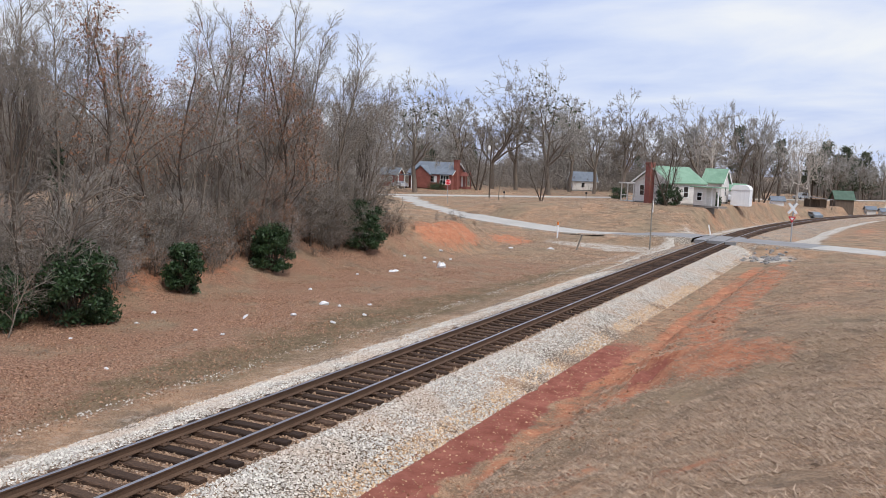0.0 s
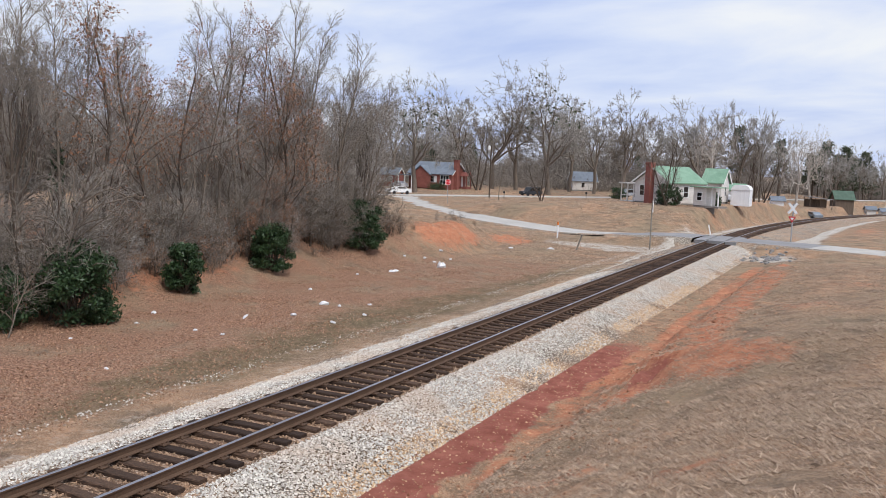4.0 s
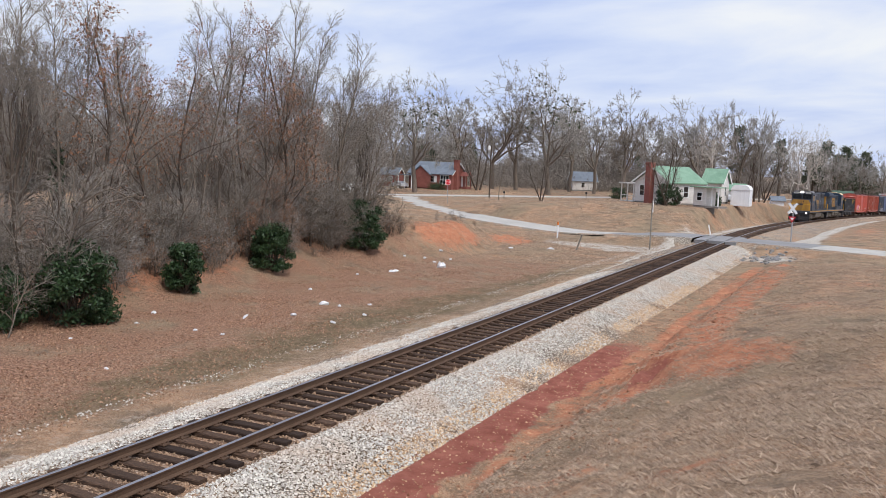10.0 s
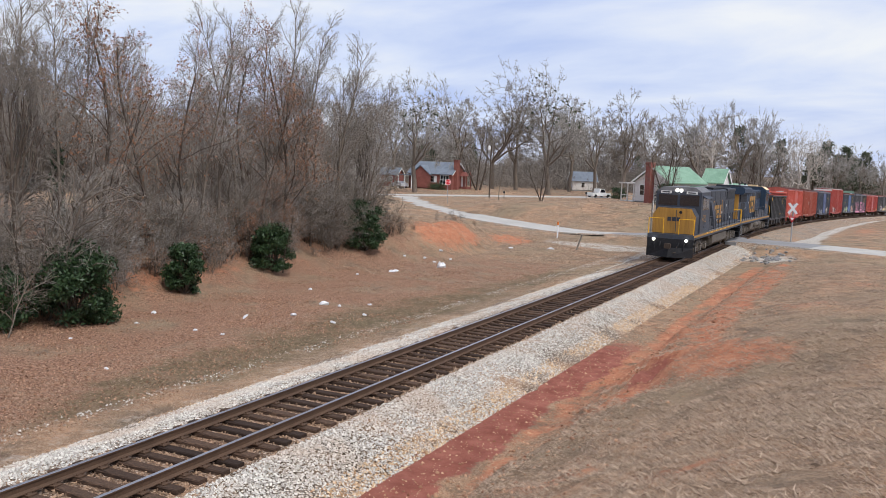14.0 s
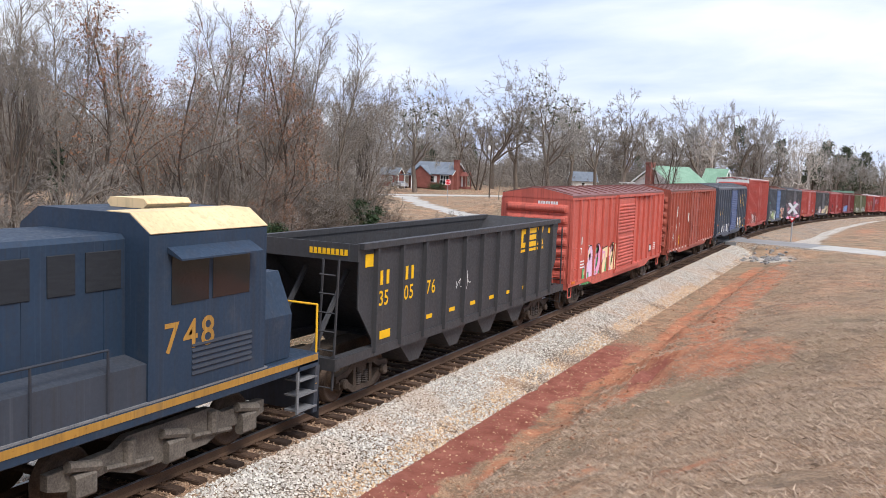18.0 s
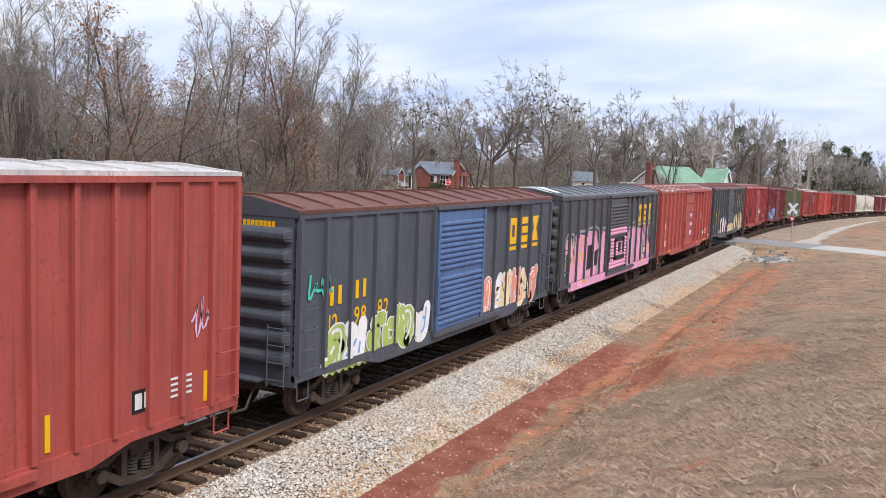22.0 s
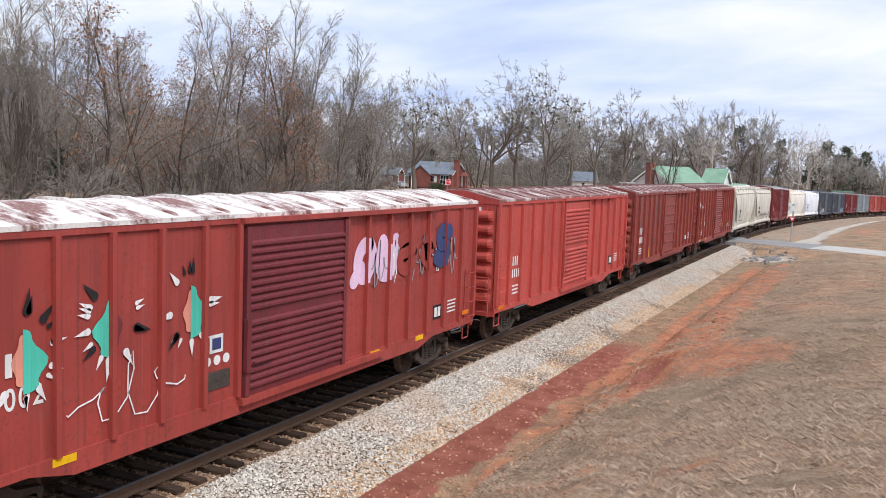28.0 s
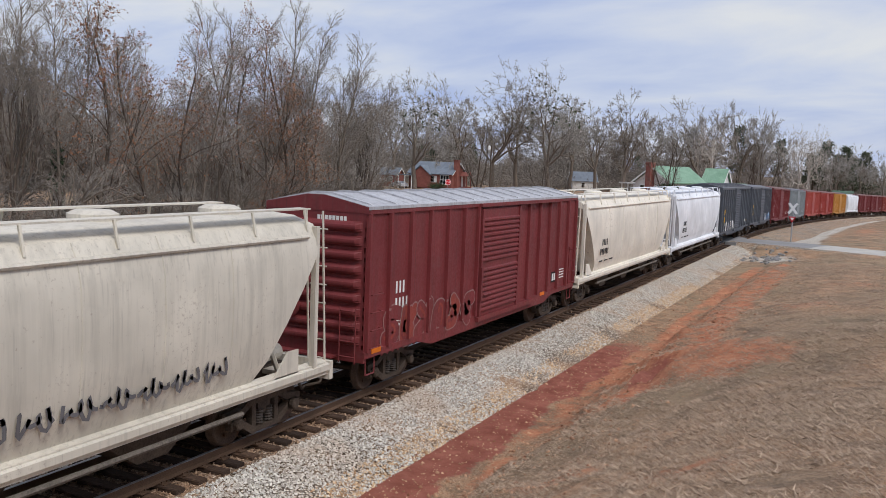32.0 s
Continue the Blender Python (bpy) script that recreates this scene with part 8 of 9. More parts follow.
def strew_grass():
    r = np.random.default_rng(12)
    base, tip = [], []
    def patch_(count, x0, x1, y0, y1, hgt, flat):
        x, y = r.uniform(x0, x1, count), r.uniform(y0, y1, count)
        for a, b in zip(x, y):
            if a > 0 and (a < 6.1 + 0.5 * lumps(a, b, 0.8) or lumps(a, b, 0.9) + 0.5 * lumps(a, b, 2.5) < -0.58 or r.uniform() < 0.95 * spot(a, b, 8.4, 23.8, 2.0, 4.4) + spot(a, b, 6.9, 22, 0.7, 2.4)):
                continue
            z = land(a, b)
            an = r.uniform(0, 6.28)
            for q in range(4):
                an2 = an + r.uniform(-3.1, 3.1)
                l = hgt * r.uniform(0.5, 1.3)
                ba = (a + r.normal(0, 0.03), b + r.normal(0, 0.03), z - 0.01)
                base.append(ba)
                tip.append((ba[0] + math.cos(an2) * l * flat, ba[1] + math.sin(an2) * l * flat, z + l * (1.05 - flat * 0.8)))
    patch_(66000, 5.6, 15.5, 4.5, 24, 0.080, 0.9)
    patch_(9000, 5.2, 14.5, 6, 24, 0.14, 0.93)
    patch_(3000, 5.0, 7.5, 17, 60, 0.14, 0.9)
    patch_(26000, 5.6, 20, 24, 58, 0.13, 0.85)
    patch_(16000, -9, -3.5, 7, 44, 0.09, 0.85)
    patch_(15000, -18, -3.6, 42, 76, 0.15, 0.75)
    patch_(5000, -46, -6, 84, 128, 0.26, 0.75)
    patch_(1500, 5, 22, 58, 76, 0.2, 0.75)
    b, t = np.array(base), np.array(tip)
    side = np.cross(t - b, r.normal(0, 1, b.shape)); side /= np.linalg.norm(side, axis=1)[:, None]
    side *= np.maximum(0.0038, 0.055 * np.linalg.norm(t - b, axis=1))[:, None]
    v = np.stack([b - side, b + side, t], 1).reshape(-1, 3)
    f = np.arange(len(v)).reshape(-1, 3)
    tagged(new("dead_grass", fast_mesh("dead_grass", v, f, M_STRAW)), "short matted dead winter grass", "grass", kind="stuff")

strew_leaves()
strew_grass()

# ---- houses and sheds ----
M_SIDING = rough_stuff("white_clapboard", C(196, 192, 186), C(226, 222, 216), 1.2, 20, 0.75, 0.006, stretch=(0.4, 0.4, 6))
M_GREENROOF = rough_stuff("green_metal_roof", C(104, 142, 116), C(138, 168, 144), 1.0, 14, 0.55, 0.006)
M_DARKROOF = rough_stuff("dark_green_roof", C(62, 82, 70), C(90, 112, 96), 1.0, 14, 0.6, 0.006)
M_SHINGLE = rough_stuff("grey_shingle_roof", C(98, 106, 116), C(128, 136, 146), 1.2, 14, 0.9, 0.01)
M_BRICK = rough_stuff("red_brick", C(124, 76, 68), C(152, 96, 86), 1.5, 16, 0.9, 0.01)
M_TRIM = plain("white_trim", C(236, 236, 234), 0.6)
M_FOUND = rough_stuff("grey_foundation", C(120, 116, 112), C(150, 146, 140), 1.5, 14, 0.9, 0.01)
M_OLDWOOD = rough_stuff("weathered_boards", C(86, 74, 64), C(116, 102, 90), 1.2, 18, 0.95, 0.01, stretch=(3, 3, 0.5))
M_LIGHTWOOD = rough_stuff("tan_boards", C(150, 128, 84), C(186, 164, 116), 1.2, 18, 0.9, 0.01)
M_VINYL = rough_stuff("pale_shed_metal", C(222, 222, 224), C(240, 240, 242), 1.2, 18, 0.6, 0.004, stretch=(5, 5, 0.3))
M_SIGNRED = plain("sign_red", C(206, 40, 48), 0.45)
M_SIGNWHITE = plain("sign_white", C(242, 242, 242), 0.45, var=0.04)
M_POST = rough_stuff("grey_post_wood", C(112, 106, 98), C(150, 144, 134), 2, 30, 0.9, 0.004, stretch=(3, 3, 0.5))
M_GALV = plain("galvanised_steel", C(168, 170, 172), 0.5, 0.5)

def window(parent, axis, at, u0, u1, z0, z1, out, trim):
    """A framed pane standing a little proud of a wall. axis: the wall's normal."""
    def bar(ms, a, b, c, d, t):
        lo, hi = sorted((at, at + out * t))
        return ms.box(lo, hi, a, b, c, d) if axis == "x" else ms.box(a, b, lo, hi, c, d)
    f = Mesh()
    for a, b, c, d in ((u0 - 0.09, u0, z0 - 0.09, z1 + 0.09), (u1, u1 + 0.09, z0 - 0.09, z1 + 0.09), (u0, u1, z0 - 0.09, z0), (u0, u1, z1, z1 + 0.09), (u0, u1, (z0 + z1) / 2 - 0.025, (z0 + z1) / 2 + 0.025)):
        bar(f, a, b, c, d, 0.06)
    w = part("window", f, trim, parent, "white window frame")
    part("pane", bar(Mesh(), u0, u1, z0, z1, 0.025), M_GLASS, w)

def gabled(parent, L, W, h, rise, wall, roof, base=0.5, over=0.35, trim=None, foundation=None):
    """Walls on a foundation and a gable roof whose ridge runs along local x."""
    part("foundation", Mesh().box(0.05, L - 0.05, 0.05, W - 0.05, -0.6, base), foundation or M_FOUND, parent)
    for y0, y1 in ((0, 0.18), (W - 0.18, W)):
        part("wall", Mesh().box(0, L, y0, y1, base, h), wall, parent)
    for x0, x1 in ((0, 0.18), (L - 0.18, L)):
        part("wall", Mesh().prism([(0.18, base), (W - 0.18, base), (W - 0.18, h), (W / 2, h + rise * (1 - 0.36 / W)), (0.18, h)], x0, x1, "x"), wall, parent)
    t = 0.14
    k = rise / (W / 2)
    for sgn in (0, 1):
        pr = [(-over, h - over * k), (W / 2, h + rise), (W / 2, h + rise + t), (-over, h - over * k + t)]
        if sgn:
            pr = [(W - a, b) for a, b in pr]
        part("roof", Mesh().prism(pr, -over, L + over, "x"), roof, parent)
    if trim:
        for x0, x1 in ((-over - 0.03, -over + 0.06), (L + over - 0.06, L + over + 0.03)):
            for sgn in (0, 1):
                pr = [(-over, h - over * k - 0.14), (W / 2, h + rise - 0.14), (W / 2, h + rise + 0.08), (-over, h - over * k + 0.08)]
                if sgn:
                    pr = [(W - a, b) for a, b in pr]
                part("verge_board", Mesh().prism(pr, x0, x1, "x"), trim, parent)

def spot_at(px_, dist):
    x, y = at_px(px_, dist)
    return x, y, land(x, y)

def white_house():
    x, y, z = spot_at(1178, 115)
    h = thing("house", pose(x, y, 1.1, 0, 0, 56.8), "white clapboard farmhouse with green metal roof and brick chimney", "house")
    gabled(h, 6.2, 6.2, 3.2, 1.85, M_SIDING, M_GREENROOF, trim=M_TRIM)
    part("chimney", Mesh().cbox(-0.75, 0.02, 2.7, 3.6, -0.5, 5.6, 0.02).box(-0.8, 0.07, 2.65, 3.65, 5.35, 5.5), M_BRICK, h, "tall red brick chimney on the gable end")
    window(h, "x", 0.0, 1.0, 1.8, 1.3, 2.6, -1, M_TRIM); window(h, "x", 0.0, 4.4, 5.2, 1.3, 2.6, -1, M_TRIM)
    window(h, "y", 0.0, 2.6, 3.4, 1.3, 2.6, -1, M_TRIM); window(h, "y", 0.0, 4.8, 5.5, 1.3, 2.6, -1, M_TRIM)
    por = Mesh()
    for a in (6.4, 7.6, 8.8):
        por.box(0.0, 0.14, a, a + 0.14, 0.4, 2.7)
    por.box(-0.1, 2.6, 6.2, 9.1, 0.25, 0.42); por.box(-0.2, 2.7, 6.2, 9.2, 2.7, 2.85); por.box(0.02, 0.1, 6.4, 8.9, 1.1, 1.2)
    part("side_porch", por, M_SIDING, h, "white side porch with posts")
    x, y, z = spot_at(1222, 112.5)
    f = thing("house_porch", pose(x, y, 1.1, 0, 0, -20), "white enclosed porch with green lean-to roof", "porch")
    part("wall", Mesh().box(0, 1.7, 0, 2.4, 0.55, 2.75), M_SIDING, f); part("foundation", Mesh().box(0.04, 1.66, 0.04, 2.36, -0.6, 0.55), M_FOUND, f)
    window(f, "y", 0.0, 0.55, 1.15, 1.2, 2.1, -1, M_TRIM)
    part("roof", Mesh().prism([(-0.35, 2.75), (3.6, 2.75), (3.6, 2.85), (-0.35, 2.85)], -0.4, 2.6), M_GREENROOF, f)
    part("porch_floor", Mesh().box(1.7, 3.4, 0.05, 2.3, 0.3, 0.5), M_FOUND, f)
    for a in (2.4, 3.25):
        part("porch_post", Mesh().box(a, a + 0.12, 0.05, 0.17, 0.5, 2.75), M_TRIM, f)
    x, y, z = spot_at(1238, 127)
    w = thing("house", pose(x, y, 1.15, 0, 0, -4), "white gabled rear wing with green metal roof", "house")
    gabled(w, 2.5, 4.6, 3.3, 1.7, M_SIDING, M_GREENROOF, trim=M_TRIM)
    window(w, "x", 2.5, 2.0, 2.8, 1.4, 2.6, 1, M_TRIM)

white_house()

def brick_house():
    x, y, z = spot_at(719, 188)
    h = thing("house", pose(x, y, land(x + 4, y + 2) + 0.05, 0, 0, 2), "red brick bungalow with grey shingle roof and white windows", "house")
    gabled(h, 10.0, 7.5, 3.1, 2.3, M_BRICK, M_SHINGLE, base=0.4, trim=M_TRIM, foundation=M_BRICK)
    for a in (1.2, 4.2):
        window(h, "y", 0.0, a, a + 1.7, 1.3, 2.5, -1, M_TRIM)
        part("shutter", Mesh().box(a - 0.65, a - 0.1, -0.05, 0, 1.2, 2.6), M_TRIM, h); part("shutter", Mesh().box(a + 1.8, a + 2.35, -0.05, 0, 1.2, 2.6), M_TRIM, h)
    window(h, "y", 0.0, 7.4, 9.3, 0.95, 2.75, -1, M_TRIM)
    part("mullion", Mesh().box(7.98, 8.08, -0.07, 0, 0.95, 2.75).box(8.6, 8.7, -0.07, 0, 0.95, 2.75), M_TRIM, h)
    part("chimney", Mesh().cbox(9.9, 10.75, 1.1, 2.4, -0.5, 6.1, 0.02).box(9.85, 10.8, 1.05, 2.45, 5.9, 6.02), M_BRICK, h, "broad red brick chimney")
    dr = part("door", Mesh().box(10.0, 10.05, 5.0, 6.0, 0.4, 2.6), M_TRIM, h, "white side door")
    part("side_porch", Mesh().box(10.0, 11.7, 4.2, 6.8, 0.0, 0.45).box(11.5, 11.65, 4.3, 4.45, 0.45, 2.7).box(11.5, 11.65, 6.5, 6.65, 0.45, 2.7).prism([(4.1, 2.7), (6.9, 2.7), (5.5, 3.6)], 10.0, 11.9, "x"), M_BRICK, h, "brick side stoop with a gabled hood")
    x, y, z = spot_at(715, 184.5)
    p = thing("house_porch", pose(x, y, land(x + 4, y + 5) + 0.05, 0, 0, 2), "brick front gable with flat white porch roof", "porch")
    part("gable", Mesh().prism([(0, 0.0), (4.0, 0.0), (4.0, 2.9), (2.0, 4.5), (0, 2.9)], 2.4, 3.4), M_BRICK, p)
    part("roof", Mesh().prism([(-0.3, 2.75), (2.0, 4.6), (4.3, 2.75), (4.3, 2.92), (2.0, 4.8), (-0.3, 2.92)], 2.2, 6.0), M_SHINGLE, p)
    part("porch_roof", Mesh().box(-2.4, 1.0, 0.4, 4.0, 2.5, 2.66), M_SHINGLE, p)
    for a in (-2.3, -0.8, 0.8):
        part("porch_post", Mesh().box(a, a + 0.14, 0.45, 0.59, -0.3, 2.5), M_TRIM, p)
    x, y, z = spot_at(628, 196)
    b = thing("house", pose(x, y, land(x + 4, y + 2), 0, 0, 14), "low red brick house half hidden by trees", "house")
    gabled(b, 9.0, 6.0, 2.6, 1.4, M_BRICK, M_SHINGLE, trim=M_TRIM, foundation=M_BRICK)
    for a in (1.0, 4.2, 6.8):
        window(b, "y", 0.0, a, a + 1.2, 1.1, 2.1, -1, M_TRIM)

brick_house()

def far_white_house():
    x, y, z = spot_at(1008, 236)
    h = thing("house", pose(x, y, z - 0.2, 0, 0, 30), "old white gabled house among trees", "house")
    gabled(h, 6.5, 5.5, 3.0, 2.2, M_SIDING, M_SHINGLE, trim=M_TRIM)
    window(h, "x", 0.0, 1.2, 2.0, 1.2, 2.4, -1, M_TRIM); window(h, "x", 0.0, 3.4, 4.2, 1.2, 2.4, -1, M_TRIM); window(h, "y", 0.0, 2.4, 3.2, 1.2, 2.4, -1, M_TRIM)

far_white_house()

def sheds():
    x, y, z = spot_at(1288, 129)
    s = thing("garden_shed", pose(x, y, z + 0.1, 0, 0, 0), "white ribbed metal garden shed with rounded roof", "shed")
    part("wall", Mesh().box(0, 2.5, 0, 3.0, -0.3, 2.0), M_VINYL, s)
    part("roof", Mesh().prism([(-0.08, 1.95), (2.58, 1.95), (2.3, 2.45), (1.9, 2.62), (0.6, 2.62), (0.2, 2.45)], -0.1, 3.1), M_VINYL, s)
    for i in range(6):
        part("wall_rib", Mesh().box(0.2 + i * 0.42, 0.24 + i * 0.42, -0.03, 0.0, -0.3, 1.95), M_VINYL, s)
    x, y, z = spot_at(1268, 138)
    g = thing("garage", pose(x, y, z, 0, 0, 5), "white outbuilding with green roof behind the shed", "garage")
    gabled(g, 3.4, 3.6, 1.9, 0.8, M_SIDING, M_GREENROOF)
    x, y, z = spot_at(1473, 236)
    b = thing("wooden_shed", pose(x, y, min(z - 0.1, -3.3), 0, 0, 20), "tall weathered board shed with green metal roof", "shed")
    gabled(b, 4.4, 4.2, 3.9, 1.8, M_OLDWOOD, M_DARKROOF, base=0.1)
    part("door", Mesh().box(4.4, 4.44, 1.2, 2.9, 0.1, 2.9), M_LIGHTWOOD, b, "tan board door")
    x, y, z = spot_at(1428, 214)
    c = thing("carport", pose(x, y, z - 0.1, 0, 0, 22), "low open carport with a sagging dark roof", "carport")
    part("roof", Mesh().prism([(-0.3, 2.5), (5.2, 1.9), (5.2, 2.05), (-0.3, 2.65)], -0.3, 4.0), M_GALV, c)
    for a in (0.0, 2.4, 4.9):
        part("carport_post", Mesh().box(a, a + 0.13, 0.0, 0.13, -0.3, 2.55 - a * 0.12), M_OLDWOOD, c)
        part("carport_post", Mesh().box(a, a + 0.13, 3.7, 3.83, -0.3, 2.55 - a * 0.12), M_OLDWOOD, c)
    part("back_wall", Mesh().box(0.0, 5.0, 3.84, 3.92, -0.3, 1.9), M_OLDWOOD, c)
    for px_, dist in ((1362, 196), (1530, 262), (1556, 258)):
        x, y, z = spot_at(px_, dist)
        q = thing("outbuilding", pose(x, y, z - 0.1, 0, 0, 20), "small pale outbuilding among the trees", "shed")
        gabled(q, 2.4, 2.2, 1.6, 0.7, M_VINYL if px_ < 1500 else M_SIDING, M_SHINGLE, base=0.1)

sheds()

# ---- signs, posts, poles ----
def crossbuck(x, y, z, top, turn, label, thin=False):
    s = thing("crossbuck_sign", pose(x, y, z, 0, 0, turn), label, "railway sign", "crossbuck signs at the crossing")
    part("post", Mesh().tube((0, 0, -0.3), (0.04, 0, top), 0.06, 0.055, 10), M_GALV if not thin else M_POST, s)
    for a in (52, -52):
        m = Mesh()
        c, q = math.cos(radians(a)), math.sin(radians(a))
        k = m.add([(u * c - v * q, -0.07 - (0.012 if a > 0 else 0), top - 0.42 + u * q + v * c) for u, v in ((-0.6, -0.11), (0.6, -0.11), (0.6, 0.11), (-0.6, 0.11))] + [(u * c - v * q, -0.06 - (0.012 if a > 0 else 0), top - 0.42 + u * q + v * c) for u, v in ((-0.6, -0.11), (0.6, -0.11), (0.6, 0.11), (-0.6, 0.11))])
        for f in ((0, 1, 2, 3), (7, 6, 5, 4), (0, 4, 5, 1), (1, 5, 6, 2), (2, 6, 7, 3), (3, 7, 4, 0)):
            m.face([k + i for i in f])
        part("blade", m, M_SIGNWHITE, s, "white crossbuck blade")
    if not thin:
        part("yield_sign", Mesh().prism([(-0.34, top - 1.15), (0.34, top - 1.15), (0, top - 1.72)], -0.085, -0.075), M_SIGNRED, s, "red and white yield triangle")
        part("yield_field", Mesh().prism([(-0.17, top - 1.25), (0.17, top - 1.25), (0, top - 1.53)], -0.092, -0.087), M_SIGNWHITE, s)
    return s

crossbuck(5.25, 84.3, land(5.25, 84.3), 3.95, -12, "white crossbuck with yield sign on a steel post")
crossbuck(-4.5, 71.7, land(-4.5, 71.7), 4.0, 98, "white crossbuck seen edge-on on a grey post", True)

def stop_sign():
    x, y = at_px(788, 128)
    s = thing("stop_sign", pose(x, y, land(x, y), 0, 0, 27), "red octagonal stop sign on a thin steel post", "road sign")
    hz = 5.684 - (326 - 291) * 128 / 1547 - land(x, y)
    part("post", Mesh().tube((0, 0, -0.3), (0, 0, hz + 0.3), 0.035, n=8), M_GALV, s)
    oc = [(0.45 * math.cos(radians(22.5 + 45 * i)), hz + 0.45 * math.sin(radians(22.5 + 45 * i))) for i in range(8)]
    part("plate", Mesh().prism(oc, -0.05, -0.04), M_SIGNWHITE, s, "white rim of the sign")
    oc = [(0.415 * math.cos(radians(22.5 + 45 * i)), hz + 0.415 * math.sin(radians(22.5 + 45 * i))) for i in range(8)]
    part("face", Mesh().prism(oc, -0.056, -0.051), M_SIGNRED, s, "red face of the sign")
    cu = bpy.data.curves.new("lettering", "FONT")
    cu.body, cu.size, cu.align_x, cu.align_y, cu.extrude = "STOP", 0.34, "CENTER", "CENTER", 0.002
    cu.materials.append(M_SIGNWHITE)
    tmp = new("lettering", cu)
    me = bpy.data.meshes.new_from_object(tmp.evaluated_get(bpy.context.evaluated_depsgraph_get()))
    bpy.data.objects.remove(tmp)
    ob = part("lettering", me, None, s, "white word STOP")
    ob.matrix_basis = pose(0, -0.06, hz, 90, 0, 0)

stop_sign()

def marker_post(x, y, h, lean, label, mats, cap=None):
    p = thing("marker_post", pose(x, y, land(x, y), 0, lean, 0), label, "post")
    part("shaft", Mesh().cbox(-0.05, 0.05, -0.05, 0.05, -0.3, h, 0.012), mats, p)
    if cap:
        part("cap", Mesh().cbox(-0.055, 0.055, -0.055, 0.055, h - 0.28, h + 0.01, 0.012), cap, p, "orange top band")

marker_post(*at_px(986, 80), 1.45, 0, "white marker post with orange band", M_SIGNWHITE, M_ORANGE)
marker_post(*at_px(1021, 70), 1.3, 18, "leaning grey wooden post", M_POST)
marker_post(*at_px(1257, 98), 1.1, -14, "short white leaning post", M_SIGNWHITE)

def utility_pole(px_, dist, h):
    x, y = at_px(px_, dist)
    p = thing("utility_pole", pose(x, y, land(x, y)), "wooden utility pole with a white yard lamp", "pole")
    part("shaft", Mesh().tube((0, 0, -0.5), (0, 0, h), 0.15, 0.10, 10), M_BARKD, p)
    part("yard_lamp", Mesh().lathe([(h - 0.9, 0.12), (h - 0.7, 0.28), (h - 0.2, 0.22), (h, 0.1)], (-0.35, -0.2, 0), "z", 12), M_TRIM, p, "white lamp head")
    part("lamp_arm", Mesh().tube((0, 0, h - 0.3), (-0.35, -0.2, h - 0.1), 0.04), M_GALV, p)

utility_pole(862, 166, 9.8)

def mailbox(px_, dist):
    x, y = at_px(px_, dist)
    b = thing("mailbox", pose(x, y, land(x, y), 0, 0, 30), "black mailbox on a wooden post", "mailbox")
    part("post", Mesh().box(-0.06, 0.06, -0.06, 0.06, -0.3, 1.05), M_POST, b)
    part("box", Mesh().prism([(-0.14, 1.05), (0.14, 1.05), (0.14, 1.25), (0.09, 1.35), (-0.09, 1.35), (-0.14, 1.25)], -0.3, 0.3), M_BLACK, b)

mailbox(888, 158); mailbox(1033, 176)

# ---- road vehicles ----
def vehicle(kind, colour, label):
    m = paint("car_paint_" + kind, colour, 0.02, 0.1, 0.3)
    L, W, H = {"sedan": (4.7, 1.8, 1.42), "suv": (4.8, 1.9, 1.8), "pickup": (5.6, 1.95, 1.85)}[kind]
    v = thing("pickup_truck" if kind == "pickup" else "car", None, label, "truck" if kind == "pickup" else "car", "vehicles on the road")
    low = [(0, 0.35), (L, 0.35), (L, 0.62), (L - 0.08, 0.9), (L - 1.25, 1.0), (0.1, 1.02), (0, 0.85)]
    part("body", Mesh().prism([(a, b) for a, b in low], -W / 2, W / 2, "x"), m, v)
    c0, c1 = {"sedan": (0.7, 3.6), "suv": (0.15, 3.6), "pickup": (2.0, 4.2)}[kind]
    part("cabin", Mesh().prism([(c0, 0.98), (c1, 0.98), (c1 - 0.65, H - 0.05), (c1 - 0.8, H), (c0 + (0.55 if kind == "sedan" else 0.2), H)], -W / 2 + 0.12, W / 2 - 0.12, "x"), m, v)
    for sd in (-1, 1):
        a, b = sorted((sd * (W / 2 - 0.12), sd * (W / 2 - 0.105)))
        part("side_window", Mesh().prism([(c0 + 0.35, 1.05), (c1 - 0.25, 1.05), (c1 - 0.78, H - 0.12), (c0 + 0.6, H - 0.12)], a, b, "x"), M_GLASS, v)
        for y in (0.95, L - 0.95):
            part("wheel", Mesh().lathe([(0, 0.34), (sd * 0.2, 0.34), (sd * 0.22, 0.2)], (sd * (W / 2 - 0.2), y, 0.34), "x", 14), M_BLACK, v)
        part("headlight", Mesh().box(min(sd * 0.5, sd * 0.85), max(sd * 0.5, sd * 0.85), L, L + 0.02, 0.65, 0.82), M_GALV, v)
    if kind == "pickup":
        part("cargo_bed", Mesh().box(-W / 2 + 0.1, W / 2 - 0.1, 0.1, 1.9, 0.95, 1.02), M_BLACK, v)
    return v

def road_tau(px_):
    """How far along the through road a direction from the camera meets it."""
    a = -YAW + math.atan((px_ - 784) / 1547.0)
    dx, dy = math.sin(a), math.cos(a)
    # eye + d*(dx,dy) = (-65+19t, 141+36t)
    det = dx * 36 - dy * 19
    ex, ey = -65 - EYE[0], 141 - EYE[1]
    return (dy * ex - dx * ey) / det

